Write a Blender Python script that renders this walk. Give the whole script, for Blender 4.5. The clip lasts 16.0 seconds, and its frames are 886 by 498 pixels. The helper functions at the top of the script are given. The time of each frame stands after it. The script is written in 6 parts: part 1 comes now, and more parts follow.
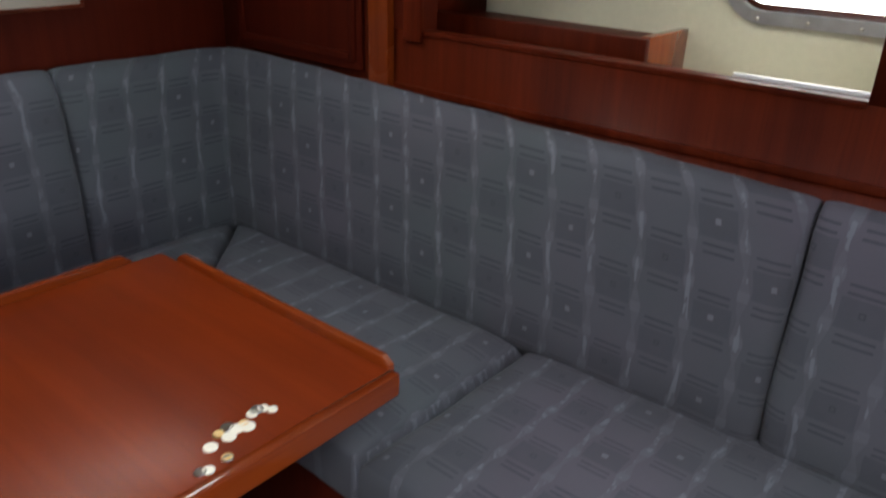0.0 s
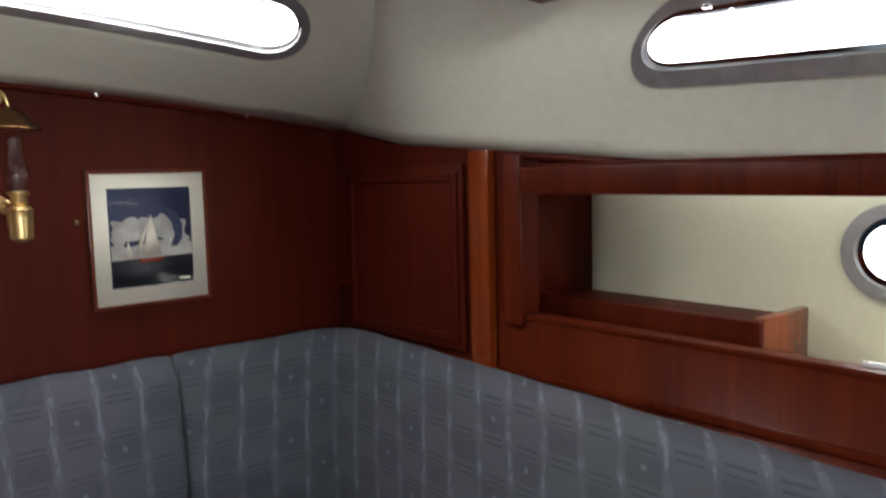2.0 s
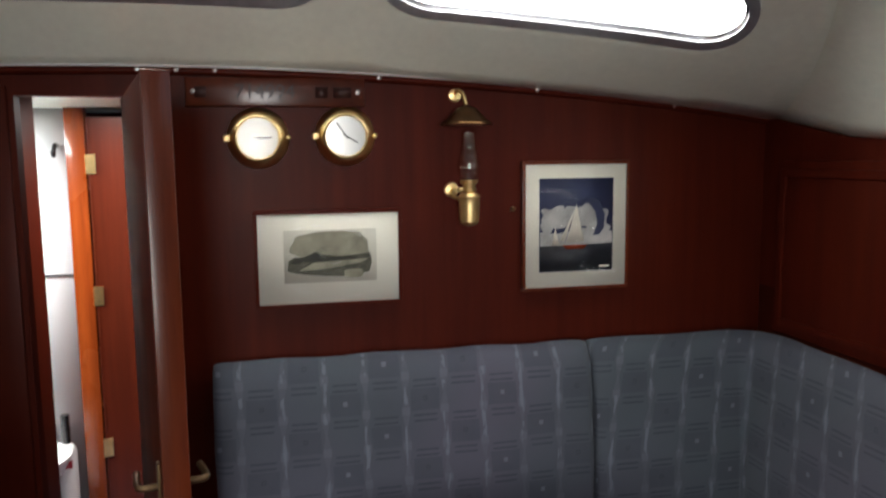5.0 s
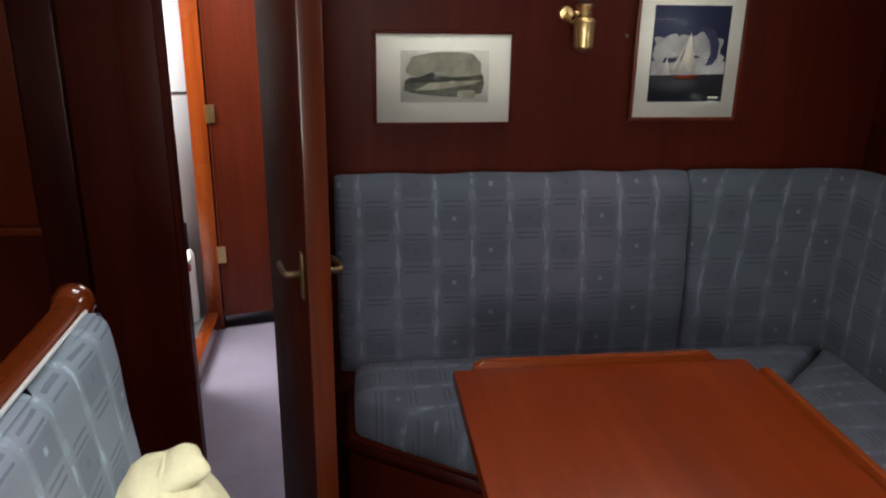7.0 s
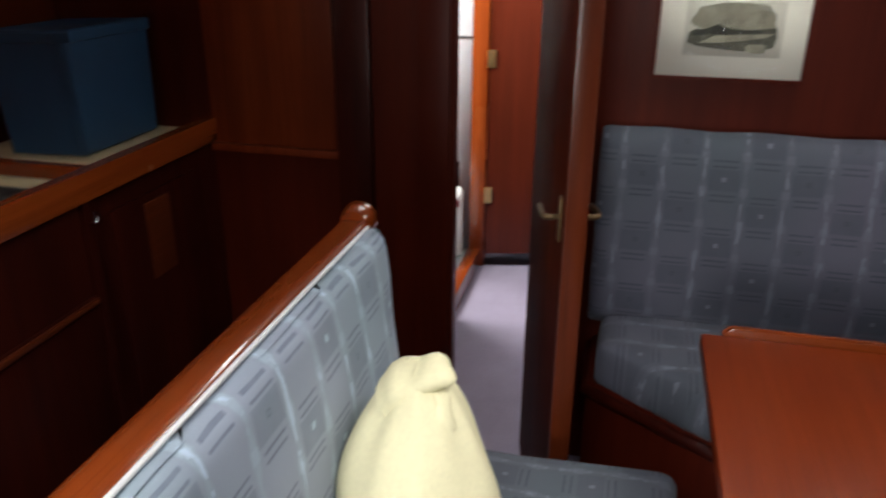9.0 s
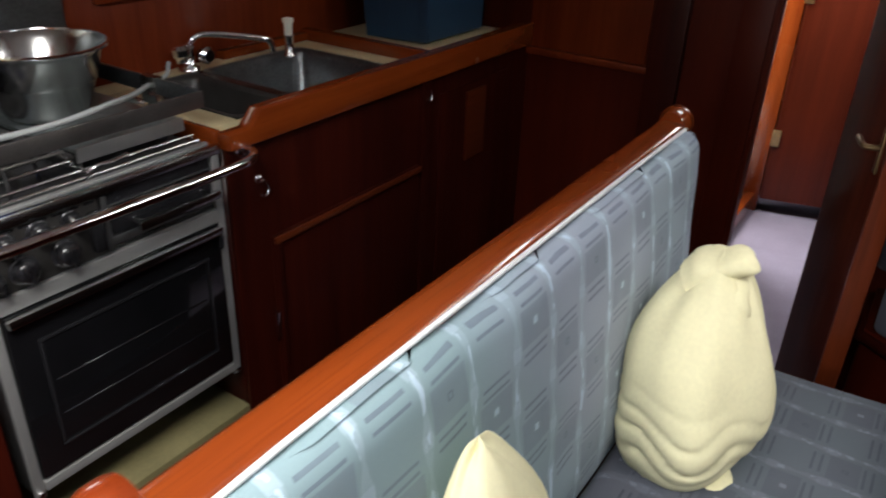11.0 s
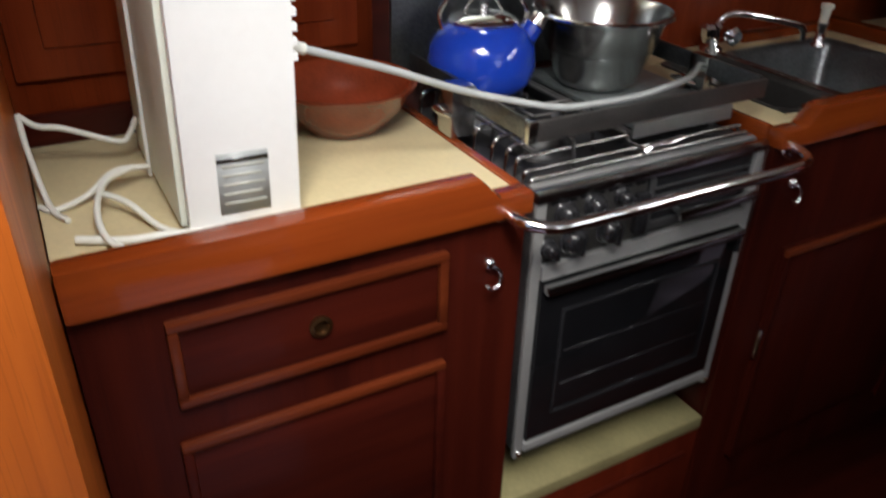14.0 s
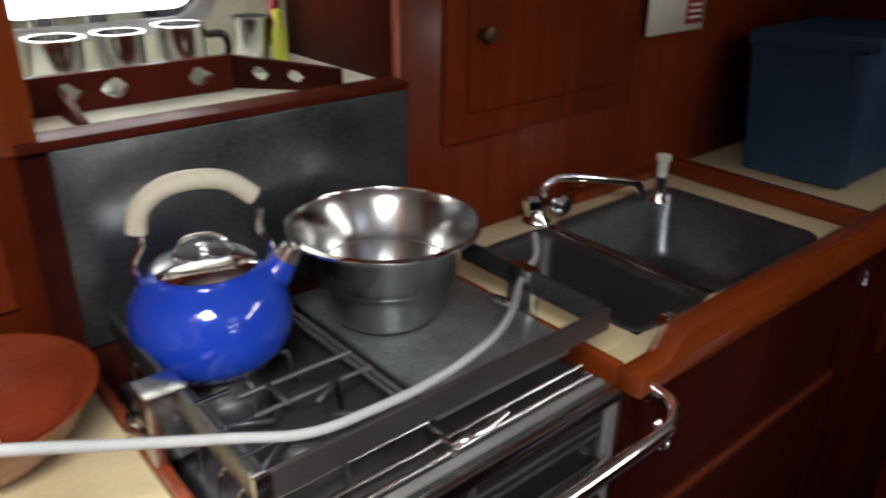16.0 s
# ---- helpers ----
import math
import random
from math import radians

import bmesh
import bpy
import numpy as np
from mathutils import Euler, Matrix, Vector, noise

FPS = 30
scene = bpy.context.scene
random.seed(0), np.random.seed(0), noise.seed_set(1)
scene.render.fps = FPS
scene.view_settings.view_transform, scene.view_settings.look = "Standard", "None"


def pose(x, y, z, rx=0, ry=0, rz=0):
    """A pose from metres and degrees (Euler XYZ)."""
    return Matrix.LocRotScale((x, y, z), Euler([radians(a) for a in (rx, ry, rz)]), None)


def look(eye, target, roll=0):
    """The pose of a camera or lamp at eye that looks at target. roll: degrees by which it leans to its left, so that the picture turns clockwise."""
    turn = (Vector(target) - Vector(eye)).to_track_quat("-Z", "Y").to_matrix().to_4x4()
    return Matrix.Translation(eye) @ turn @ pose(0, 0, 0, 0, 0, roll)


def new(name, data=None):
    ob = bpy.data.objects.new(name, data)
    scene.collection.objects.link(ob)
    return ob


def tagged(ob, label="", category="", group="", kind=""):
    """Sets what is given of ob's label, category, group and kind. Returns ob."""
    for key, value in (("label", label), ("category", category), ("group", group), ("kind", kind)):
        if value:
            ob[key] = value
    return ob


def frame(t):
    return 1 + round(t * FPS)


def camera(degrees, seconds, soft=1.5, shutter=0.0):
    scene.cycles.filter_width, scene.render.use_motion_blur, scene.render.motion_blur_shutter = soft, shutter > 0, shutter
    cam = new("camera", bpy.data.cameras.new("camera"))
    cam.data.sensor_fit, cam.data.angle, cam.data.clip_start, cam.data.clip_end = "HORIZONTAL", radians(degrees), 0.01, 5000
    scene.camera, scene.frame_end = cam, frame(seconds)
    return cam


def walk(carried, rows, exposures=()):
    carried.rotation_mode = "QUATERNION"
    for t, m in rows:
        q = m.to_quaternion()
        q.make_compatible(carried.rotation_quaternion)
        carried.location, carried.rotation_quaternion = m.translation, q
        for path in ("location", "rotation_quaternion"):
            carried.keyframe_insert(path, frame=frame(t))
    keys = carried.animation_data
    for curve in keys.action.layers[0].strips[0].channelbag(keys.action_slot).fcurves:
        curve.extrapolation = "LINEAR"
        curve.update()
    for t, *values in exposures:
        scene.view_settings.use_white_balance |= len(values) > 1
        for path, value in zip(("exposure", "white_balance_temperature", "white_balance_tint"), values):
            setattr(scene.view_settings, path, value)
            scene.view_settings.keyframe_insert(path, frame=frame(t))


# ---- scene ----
cam = camera(60.1, 16.0, soft=1.9, shutter=0.5)
PATH = [
    (0, (0.104, 0.252, 1.376), (-1.047, 1.664, 0.551), 1.7),
    (0.5, (0.109, 0.291, 1.379), (-1.08, 1.751, 0.703), 1.2),
    (1, (0.104, 0.287, 1.398), (-1.188, 1.723, 0.88), -0.2),
    (1.5, (0.1, 0.307, 1.415), (-1.303, 1.686, 1.055), -1.3),
    (2, (0.102, 0.347, 1.427), (-1.407, 1.644, 1.228), -1.4),
    (2.5, (0.101, 0.345, 1.469), (-1.478, 1.571, 1.404), -2.0),
    (3, (0.111, 0.349, 1.511), (-1.628, 1.338, 1.537), -2.6),
    (3.5, (0.099, 0.326, 1.519), (-1.735, 1.123, 1.548), -2.0),
    (4, (0.078, 0.292, 1.489), (-1.815, 0.936, 1.482), -1.1),
    (4.5, (0.053, 0.273, 1.449), (-1.872, 0.805, 1.35), -1.1),
    (5, (0.055, 0.277, 1.462), (-1.884, 0.702, 1.224), -0.6),
    (7.5, (0.157, 0.164, 1.433), (-1.714, 0.373, 0.757), 1.0),
    (8, (0.17, 0.165, 1.436), (-1.71, 0.296, 0.764), 1.2),
    (8.5, (0.18, 0.183, 1.438), (-1.692, 0.06, 0.743), 1.3),
    (9, (0.184, 0.185, 1.436), (-1.612, -0.25, 0.673), 0.4),
    (11.5, (0.447, 0.127, 1.406), (-0.968, -0.928, 0.464), 2.5),
    (12, (0.466, 0.122, 1.401), (-0.831, -1.052, 0.431), 2.2),
    (12.5, (0.477, 0.1, 1.388), (-0.657, -1.168, 0.337), 2.2),
    (13, (0.496, 0.033, 1.38), (-0.523, -1.301, 0.293), 2.6),
    (13.5, (0.533, -0.079, 1.37), (-0.38, -1.49, 0.286), 2.9),
    (14, (0.568, -0.17, 1.38), (-0.289, -1.673, 0.376), 1.6),
    (14.5, (0.544, -0.251, 1.397), (-0.286, -1.843, 0.515), 0.5),
    (15, (0.415, -0.366, 1.45), (-0.454, -1.958, 0.608), 0.5),
    (15.5, (0.275, -0.45, 1.455), (-0.721, -1.992, 0.664), 1.0),
    (16, (0.18, -0.5, 1.454), (-1.002, -1.879, 0.618), 0.8),
]

EXPOSURES = [(0.0, 0.2), (1.0, 0.3), (2.0, 0.4), (3.5, 0.5), (5.0, 0.3), (7.5, 0.15), (9.0, 0.3), (11.5, 0.1), (12.5, -0.03), (13.0, 0.05), (13.5, 0.12), (14.0, 0.32), (14.5, 0.6), (15.0, 0.48), (15.5, 0.45), (16.0, 0.6)]
walk(cam, [(t, look(eye, target, roll)) for t, eye, target, roll in PATH], EXPOSURES)

# ---------------------------------------------------------------- daylight
world = bpy.data.worlds.new("overcast_sky")
scene.world = world
world.use_nodes = True
wn = world.node_tree.nodes
sky = wn.new("ShaderNodeTexSky")
sky.sky_type = "NISHITA"
sky.sun_disc = False
sky.sun_elevation, sky.sun_rotation = radians(48), radians(150)
sky.air_density, sky.dust_density = 1.0, 3.0
wn["Background"].inputs["Strength"].default_value = 0.15
world.node_tree.links.new(sky.outputs["Color"], wn["Background"].inputs["Color"])

sun_data = bpy.data.lights.new("sun", "SUN")
sun_data.energy, sun_data.angle, sun_data.color = 1.2, radians(12), (1.0, 0.96, 0.9)
sun_lamp = new("sun", sun_data)
sun_lamp.matrix_world = look((3, 5, 8), (0, 0, 0))


def daylight(name, eye, target, w, h, watts, color=(1.0, 0.99, 0.965)):
    """Sky light standing in an opening; also used for lamps without one."""
    data = bpy.data.lights.new(name, "AREA")
    data.shape, data.size, data.size_y = "RECTANGLE", w, h
    data.energy, data.color = watts, color
    ob = new(name, data)
    ob.matrix_world = look(eye, target)
    return ob


WINDOW_W = 10.0
HATCH_W = 0.8
SIDE_W_W = 3.0
AFT_W = 40.0
COCKPIT_W = 50.0
PORT_W = 2.6


# ---------------------------------------------------------------- materials
def nodes_of(name):
    m = bpy.data.materials.new(name)
    m.use_nodes = True
    return m, m.node_tree.nodes, m.node_tree.links, m.node_tree.nodes["Principled BSDF"]


def coords(n, l, scale, rot=(0, 0, 0)):
    tc = n.new("ShaderNodeTexCoord")
    mp = n.new("ShaderNodeMapping")
    mp.inputs["Scale"].default_value = scale
    mp.inputs["Rotation"].default_value = rot
    l.new(tc.outputs["Object"], mp.inputs["Vector"])
    return mp.outputs["Vector"]


def noise_tex(n, l, vec, scale, detail=4.0, rough=0.55):
    t = n.new("ShaderNodeTexNoise")
    t.inputs["Scale"].default_value = scale
    t.inputs["Detail"].default_value = detail
    t.inputs["Roughness"].default_value = rough
    l.new(vec, t.inputs["Vector"])
    return t.outputs["Fac"]


def ramp(n, l, fac, stops):
    r = n.new("ShaderNodeValToRGB")
    els = r.color_ramp.elements
    while len(els) < len(stops):
        els.new(0.5)
    for e, (p, c) in zip(els, stops):
        e.position, e.color = p, (*c, 1.0)
    l.new(fac, r.inputs["Fac"])
    return r.outputs["Color"]


def mth(n, l, op, a, b=0.0, c=0.0):
    m = n.new("ShaderNodeMath")
    m.operation = op
    for i, v in enumerate((a, b, c)):
        if isinstance(v, (int, float)):
            m.inputs[i].default_value = v
        else:
            l.new(v, m.inputs[i])
    return m.outputs[0]


def mix(n, l, fac, a, b, blend="MIX"):
    m = n.new("ShaderNodeMix")
    m.data_type, m.blend_type = "RGBA", blend
    for key, v in ((0, fac), (6, a), (7, b)):
        if isinstance(v, (int, float)):
            m.inputs[key].default_value = v
        elif isinstance(v, tuple):
            m.inputs[key].default_value = (*v, 1.0)
        else:
            l.new(v, m.inputs[key])
    return m.outputs[2]


def bump(n, l, p, height, strength, dist=0.002):
    b = n.new("ShaderNodeBump")
    b.inputs["Strength"].default_value = strength
    b.inputs["Distance"].default_value = dist
    l.new(height, b.inputs["Height"])
    l.new(b.outputs["Normal"], p.inputs["Normal"])


def wood(name, dark, light, axis, rough=0.28, coat=0.5, coat_rough=0.1, figure=1.0, shine=0.18):
    """Varnished mahogany, the grain along an axis."""
    m, n, l, p = nodes_of(name)
    stretch = [34.0, 34.0, 34.0]
    stretch["xyz".index(axis)] = 1.6
    grain = noise_tex(n, l, coords(n, l, stretch), 1.0, 6.0, 0.6)
    fine = [260.0, 260.0, 260.0]
    fine["xyz".index(axis)] = 6.0
    pores = noise_tex(n, l, coords(n, l, fine), 1.0, 2.0)
    broad = noise_tex(n, l, coords(n, l, (2.3, 2.3, 2.3)), 1.0, 3.0)
    wide = [7.0, 7.0, 7.0]
    wide["xyz".index(axis)] = 0.7
    streak = noise_tex(n, l, coords(n, l, wide), 1.0, 3.0, 0.6)
    half = tuple((a + b) / 2 for a, b in zip(dark, light))
    c = ramp(n, l, grain, [(0.22, tuple(h + (a - h) * figure for a, h in zip(dark, half))), (0.8, tuple(h + (a - h) * figure for a, h in zip(light, half)))])
    c = mix(n, l, mth(n, l, "MULTIPLY", mth(n, l, "LESS_THAN", pores, 0.4), 0.22 * figure), c, tuple(v * 0.45 for v in dark))
    c = mix(n, l, mth(n, l, "MULTIPLY", broad, 0.45), c, tuple(v * 0.62 for v in dark))
    tone = ramp(n, l, streak, [(0.32, (0.62, 0.58, 0.56)), (0.68, (1.34, 1.40, 1.40))])
    c = mix(n, l, 0.75 * figure, c, tone, "MULTIPLY")
    l.new(c, p.inputs["Base Color"])
    r = n.new("ShaderNodeMapRange")
    r.inputs["To Min"].default_value, r.inputs["To Max"].default_value = rough - 0.07, rough + 0.12
    l.new(broad, r.inputs["Value"])
    l.new(r.outputs["Result"], p.inputs["Roughness"])
    p.inputs["Coat Weight"].default_value = coat
    p.inputs["Coat Roughness"].default_value = coat_rough
    p.inputs["Specular IOR Level"].default_value = shine
    bump(n, l, p, grain, 0.06 * figure, 0.0006)
    return m


def plain(name, color, rough=0.5, metal=0.0, vary=0.12, scale=9.0, relief=0.05, coat=0.0):
    m, n, l, p = nodes_of(name)
    v = coords(n, l, (1, 1, 1))
    big = noise_tex(n, l, v, scale, 3.0)
    small = noise_tex(n, l, v, scale * 22, 3.0)
    both = mth(n, l, "ADD", mth(n, l, "MULTIPLY", big, 0.65), mth(n, l, "MULTIPLY", small, 0.35))
    c = ramp(n, l, both, [(0.3, tuple(x * (1 - vary) for x in color)), (0.7, tuple(min(1, x * (1 + vary)) for x in color))])
    l.new(c, p.inputs["Base Color"])
    p.inputs["Metallic"].default_value = metal
    r = n.new("ShaderNodeMapRange")
    r.inputs["To Min"].default_value, r.inputs["To Max"].default_value = max(0.02, rough * 0.75), min(1.0, rough * 1.25)
    l.new(both, r.inputs["Value"])
    l.new(r.outputs["Result"], p.inputs["Roughness"])
    p.inputs["Coat Weight"].default_value = coat
    if relief:
        bump(n, l, p, small, relief, 0.001)
    return m


def fabric(name, u_axis, v_axis, tone=1.0, hue=(1.0, 1.0, 1.0)):
    """Blue-grey woven upholstery: soft stripes, check blocks with dark bars, small pale dots."""
    m, n, l, p = nodes_of(name)
    tc = n.new("ShaderNodeTexCoord")
    sep = n.new("ShaderNodeSeparateXYZ")
    l.new(tc.outputs["Object"], sep.inputs[0])
    u = mth(n, l, "ADD", sep.outputs[0], sep.outputs[1]) if u_axis == "XY" else sep.outputs["XYZ".index(u_axis)]
    v = sep.outputs["XYZ".index(v_axis)]
    wob = noise_tex(n, l, coords(n, l, (7, 7, 7)), 1.0, 3.0)
    wob = mth(n, l, "MULTIPLY", mth(n, l, "SUBTRACT", wob, 0.5), 0.02)
    cu = mth(n, l, "ADD", mth(n, l, "DIVIDE", mth(n, l, "ADD", u, wob), 0.093), 60.0)
    cv = mth(n, l, "ADD", mth(n, l, "DIVIDE", v, 0.080), 40.0)
    fu, fv = mth(n, l, "FRACT", cu), mth(n, l, "FRACT", cv)
    off_u = mth(n, l, "ABSOLUTE", mth(n, l, "SUBTRACT", fu, 0.5))
    chess = mth(n, l, "MODULO", mth(n, l, "ADD", mth(n, l, "FLOOR", cu), mth(n, l, "FLOOR", cv)), 2.0)
    bright = mth(n, l, "LESS_THAN", mth(n, l, "MODULO", mth(n, l, "FLOOR", cu), 4.0), 1.5)
    # pale bands between the columns, swelling at each row
    swell = mth(n, l, "MULTIPLY", mth(n, l, "ABSOLUTE", mth(n, l, "SUBTRACT", fv, 0.5)), 0.17)
    band = mth(n, l, "GREATER_THAN", off_u, mth(n, l, "SUBTRACT", 0.475, swell))
    fleck_v = noise_tex(n, l, coords(n, l, (60, 60, 14)), 1.0, 2.0)
    thread = mth(n, l, "MULTIPLY", mth(n, l, "GREATER_THAN", off_u, 0.455), mth(n, l, "GREATER_THAN", fleck_v, 0.56))
    # two dark bars at the head of each block
    b1 = mth(n, l, "LESS_THAN", mth(n, l, "ABSOLUTE", mth(n, l, "SUBTRACT", fv, 0.86)), 0.027)
    b2 = mth(n, l, "LESS_THAN", mth(n, l, "ABSOLUTE", mth(n, l, "SUBTRACT", fv, 0.70)), 0.027)
    bars = mth(n, l, "MULTIPLY", mth(n, l, "MAXIMUM", b1, b2), mth(n, l, "LESS_THAN", off_u, 0.30))
    block = mth(n, l, "MULTIPLY", mth(n, l, "MULTIPLY", mth(n, l, "LESS_THAN", fv, 0.62), mth(n, l, "LESS_THAN", off_u, 0.37)), chess)
    # a small square in every other block, filled or outlined
    off_v = mth(n, l, "ABSOLUTE", mth(n, l, "SUBTRACT", fv, 0.34))
    sq = mth(n, l, "MULTIPLY", mth(n, l, "LESS_THAN", off_u, 0.055), mth(n, l, "LESS_THAN", off_v, 0.064))
    core = mth(n, l, "MULTIPLY", mth(n, l, "LESS_THAN", off_u, 0.030), mth(n, l, "LESS_THAN", off_v, 0.035))
    sq = mth(n, l, "MULTIPLY", sq, chess)
    outline = mth(n, l, "MULTIPLY", mth(n, l, "SUBTRACT", sq, mth(n, l, "MULTIPLY", core, chess)), mth(n, l, "SUBTRACT", 1.0, bright))
    weave = noise_tex(n, l, coords(n, l, (520, 520, 520)), 1.0, 2.0)
    worn = noise_tex(n, l, coords(n, l, (3.1, 3.1, 3.1)), 1.0, 4.0)
    flick = noise_tex(n, l, coords(n, l, (26, 26, 26)), 1.0, 2.0)
    soft_v = mth(n, l, "ADD", 0.45, mth(n, l, "MULTIPLY", flick, 0.6))
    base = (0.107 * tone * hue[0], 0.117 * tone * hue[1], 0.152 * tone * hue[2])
    tint = noise_tex(n, l, coords(n, l, (1.6, 1.6, 1.6)), 1.0, 2.0)
    c = mix(n, l, worn, tuple(x * 0.78 for x in base), (base[0] * 1.18, base[1] * 1.18, base[2] * 1.14))
    c = mix(n, l, 1.0, c, ramp(n, l, tint, [(0.36, (0.92, 1.05, 0.98)), (0.62, (1.08, 0.98, 1.05))]), "MULTIPLY")
    c = mix(n, l, mth(n, l, "MULTIPLY", block, mth(n, l, "MULTIPLY", soft_v, 0.7)), c, (base[0] * 0.62, base[1] * 0.62, base[2] * 0.64))
    c = mix(n, l, mth(n, l, "MULTIPLY", band, mth(n, l, "MULTIPLY", flick, 0.75)), c, tuple(x * 1.42 for x in base))
    knot = mth(n, l, "MULTIPLY", mth(n, l, "GREATER_THAN", off_u, 0.40), mth(n, l, "GREATER_THAN", mth(n, l, "ABSOLUTE", mth(n, l, "SUBTRACT", fv, 0.5)), 0.38))
    c = mix(n, l, mth(n, l, "MULTIPLY", knot, 0.40), c, tuple(x * 1.55 for x in base))
    c = mix(n, l, mth(n, l, "MULTIPLY", thread, 0.6), c, tuple(x * 2.2 for x in base))
    c = mix(n, l, mth(n, l, "MULTIPLY", bars, mth(n, l, "MULTIPLY", soft_v, 0.82)), c, (base[0] * 0.38, base[1] * 0.36, base[2] * 0.42))
    c = mix(n, l, mth(n, l, "MULTIPLY", outline, 0.6), c, (base[0] * 0.4, base[1] * 0.42, base[2] * 0.46))
    c = mix(n, l, mth(n, l, "MULTIPLY", mth(n, l, "MULTIPLY", sq, bright), mth(n, l, "MULTIPLY", soft_v, 0.75)), c, tuple(x * 2.2 for x in base))
    c = mix(n, l, mth(n, l, "MULTIPLY", weave, 0.25), c, tuple(x * 0.5 for x in base))
    l.new(c, p.inputs["Base Color"])
    p.inputs["Roughness"].default_value = 0.92
    p.inputs["Sheen Weight"].default_value = 0.05
    h = mth(n, l, "ADD", mth(n, l, "MULTIPLY", weave, 0.4), mth(n, l, "MULTIPLY", worn, 2.0))
    bump(n, l, p, h, 0.35, 0.002)
    return m


def clear(name, tint=(1, 1, 1), gloss=0.03, rough=0.08):
    """Thin glazing: mostly clear, with a glossy skin."""
    m = bpy.data.materials.new(name)
    m.use_nodes = True
    n, l = m.node_tree.nodes, m.node_tree.links
    n.remove(n["Principled BSDF"])
    t = n.new("ShaderNodeBsdfTransparent")
    t.inputs["Color"].default_value = (*tint, 1)
    g = n.new("ShaderNodeBsdfGlossy")
    g.inputs["Roughness"].default_value = rough
    mx = n.new("ShaderNodeMixShader")
    mx.inputs[0].default_value = gloss
    l.new(t.outputs[0], mx.inputs[1])
    l.new(g.outputs[0], mx.inputs[2])
    l.new(mx.outputs[0], n["Material Output"].inputs["Surface"])
    return m


DARKW = ((0.046, 0.0046, 0.0020), (0.118, 0.0150, 0.0052))
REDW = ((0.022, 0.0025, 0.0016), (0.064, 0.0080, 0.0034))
FASCIAW = ((0.050, 0.0052, 0.0019), (0.145, 0.0205, 0.0054))
# Panelling that light falls on gets brighter mahogany than the fronts (REDW).
BACKW = ((0.120, 0.0140, 0.0038), (0.260, 0.0460, 0.0110))
ORANGEW = ((0.165, 0.0255, 0.0045), (0.29, 0.056, 0.0090))
M_BULK = wood("bulkhead_mahogany", *DARKW, "z", 0.45, 0.06, 0.3, 0.5, 0.08)
M_BACKZ = wood("lit_panel_mahogany", *BACKW, "z", 0.4, 0.1, 0.2, 0.8, 0.1)
M_FASCIA = wood("fascia_mahogany", *FASCIAW, "z", 0.4, 0.08, 0.25, 0.9, 0.1)
M_HEADSDOOR = wood("heads_door_mahogany", (0.078, 0.0095, 0.0035), (0.145, 0.023, 0.007), "z", 0.4, 0.2, 0.2, 0.6)
M_LEAF = wood("cabin_door_mahogany", (0.050, 0.0075, 0.0032), (0.115, 0.020, 0.0070), "z", 0.55, 0.0, 0.4, 0.8, 0.06)
M_POST = wood("orange_post_mahogany", (0.27, 0.054, 0.0070), (0.46, 0.115, 0.0125), "z", 0.4, 0.12, 0.3)
M_MOULDZ = wood("edge_mahogany", (0.085, 0.013, 0.004), (0.17, 0.034, 0.0085), "z", 0.3, 0.4, 0.15)
M_MOULD = wood("moulding_mahogany", (0.060, 0.0095, 0.0032), (0.125, 0.024, 0.0065), "x", 0.3, 0.4, 0.15)
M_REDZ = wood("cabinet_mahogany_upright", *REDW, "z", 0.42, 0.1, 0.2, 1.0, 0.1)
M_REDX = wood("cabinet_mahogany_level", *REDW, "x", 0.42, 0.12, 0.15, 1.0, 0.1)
M_ORX = wood("varnished_trim_fore_and_aft", *ORANGEW, "x", 0.22, 0.8, 0.06, 0.8)
M_TABLE = wood("varnished_table_top", (0.135, 0.0165, 0.0030), (0.255, 0.038, 0.0058), "x", 0.36, 0.14, 0.25, 0.5, 0.1)
M_ORY = wood("varnished_trim_athwart", *ORANGEW, "y", 0.22, 0.8, 0.06)
# Trim colours brightened in place of light missing under beam and rail.
M_BEAM = wood("varnished_beam_brightened", (0.23, 0.036, 0.0060), (0.40, 0.080, 0.0125), "y", 0.26, 0.6, 0.1)
M_BEAMX = wood("varnished_ceiling_rail_brightened", (0.21, 0.034, 0.0058), (0.37, 0.074, 0.0120), "x", 0.26, 0.6, 0.1)
M_ORZ = wood("varnished_trim_upright", *ORANGEW, "z", 0.24, 0.7, 0.08)
M_ENDPOST = wood("end_board_mahogany", (0.135, 0.0165, 0.0040), (0.27, 0.045, 0.0085), "z", 0.22, 0.7, 0.08)
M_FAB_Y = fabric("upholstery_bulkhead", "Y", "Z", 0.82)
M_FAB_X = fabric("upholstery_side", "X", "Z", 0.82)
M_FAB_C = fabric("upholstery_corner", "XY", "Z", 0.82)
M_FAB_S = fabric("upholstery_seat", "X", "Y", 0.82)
# Bench cloth is paler, and its tone also makes up for missing window light.
M_FAB_B = fabric("upholstery_bench_brightened", "X", "Z", 2.8, (0.93, 1.07, 0.97))
M_PIPE = plain("white_piping", (0.75, 0.76, 0.75), 0.6, relief=0.1)
M_LINER = plain("white_headlining", (0.86, 0.89, 0.77), 0.38, vary=0.08, scale=2.2, relief=0.04, coat=0.15)
M_HULL = plain("cream_hull_lining", (0.66, 0.65, 0.52), 0.5, vary=0.08, scale=3.0, relief=0.06)
M_GLOSSWHITE = plain("glossy_white_ceiling", (0.82, 0.83, 0.80), 0.44, vary=0.04, scale=2.0, relief=0.01, coat=0.0)
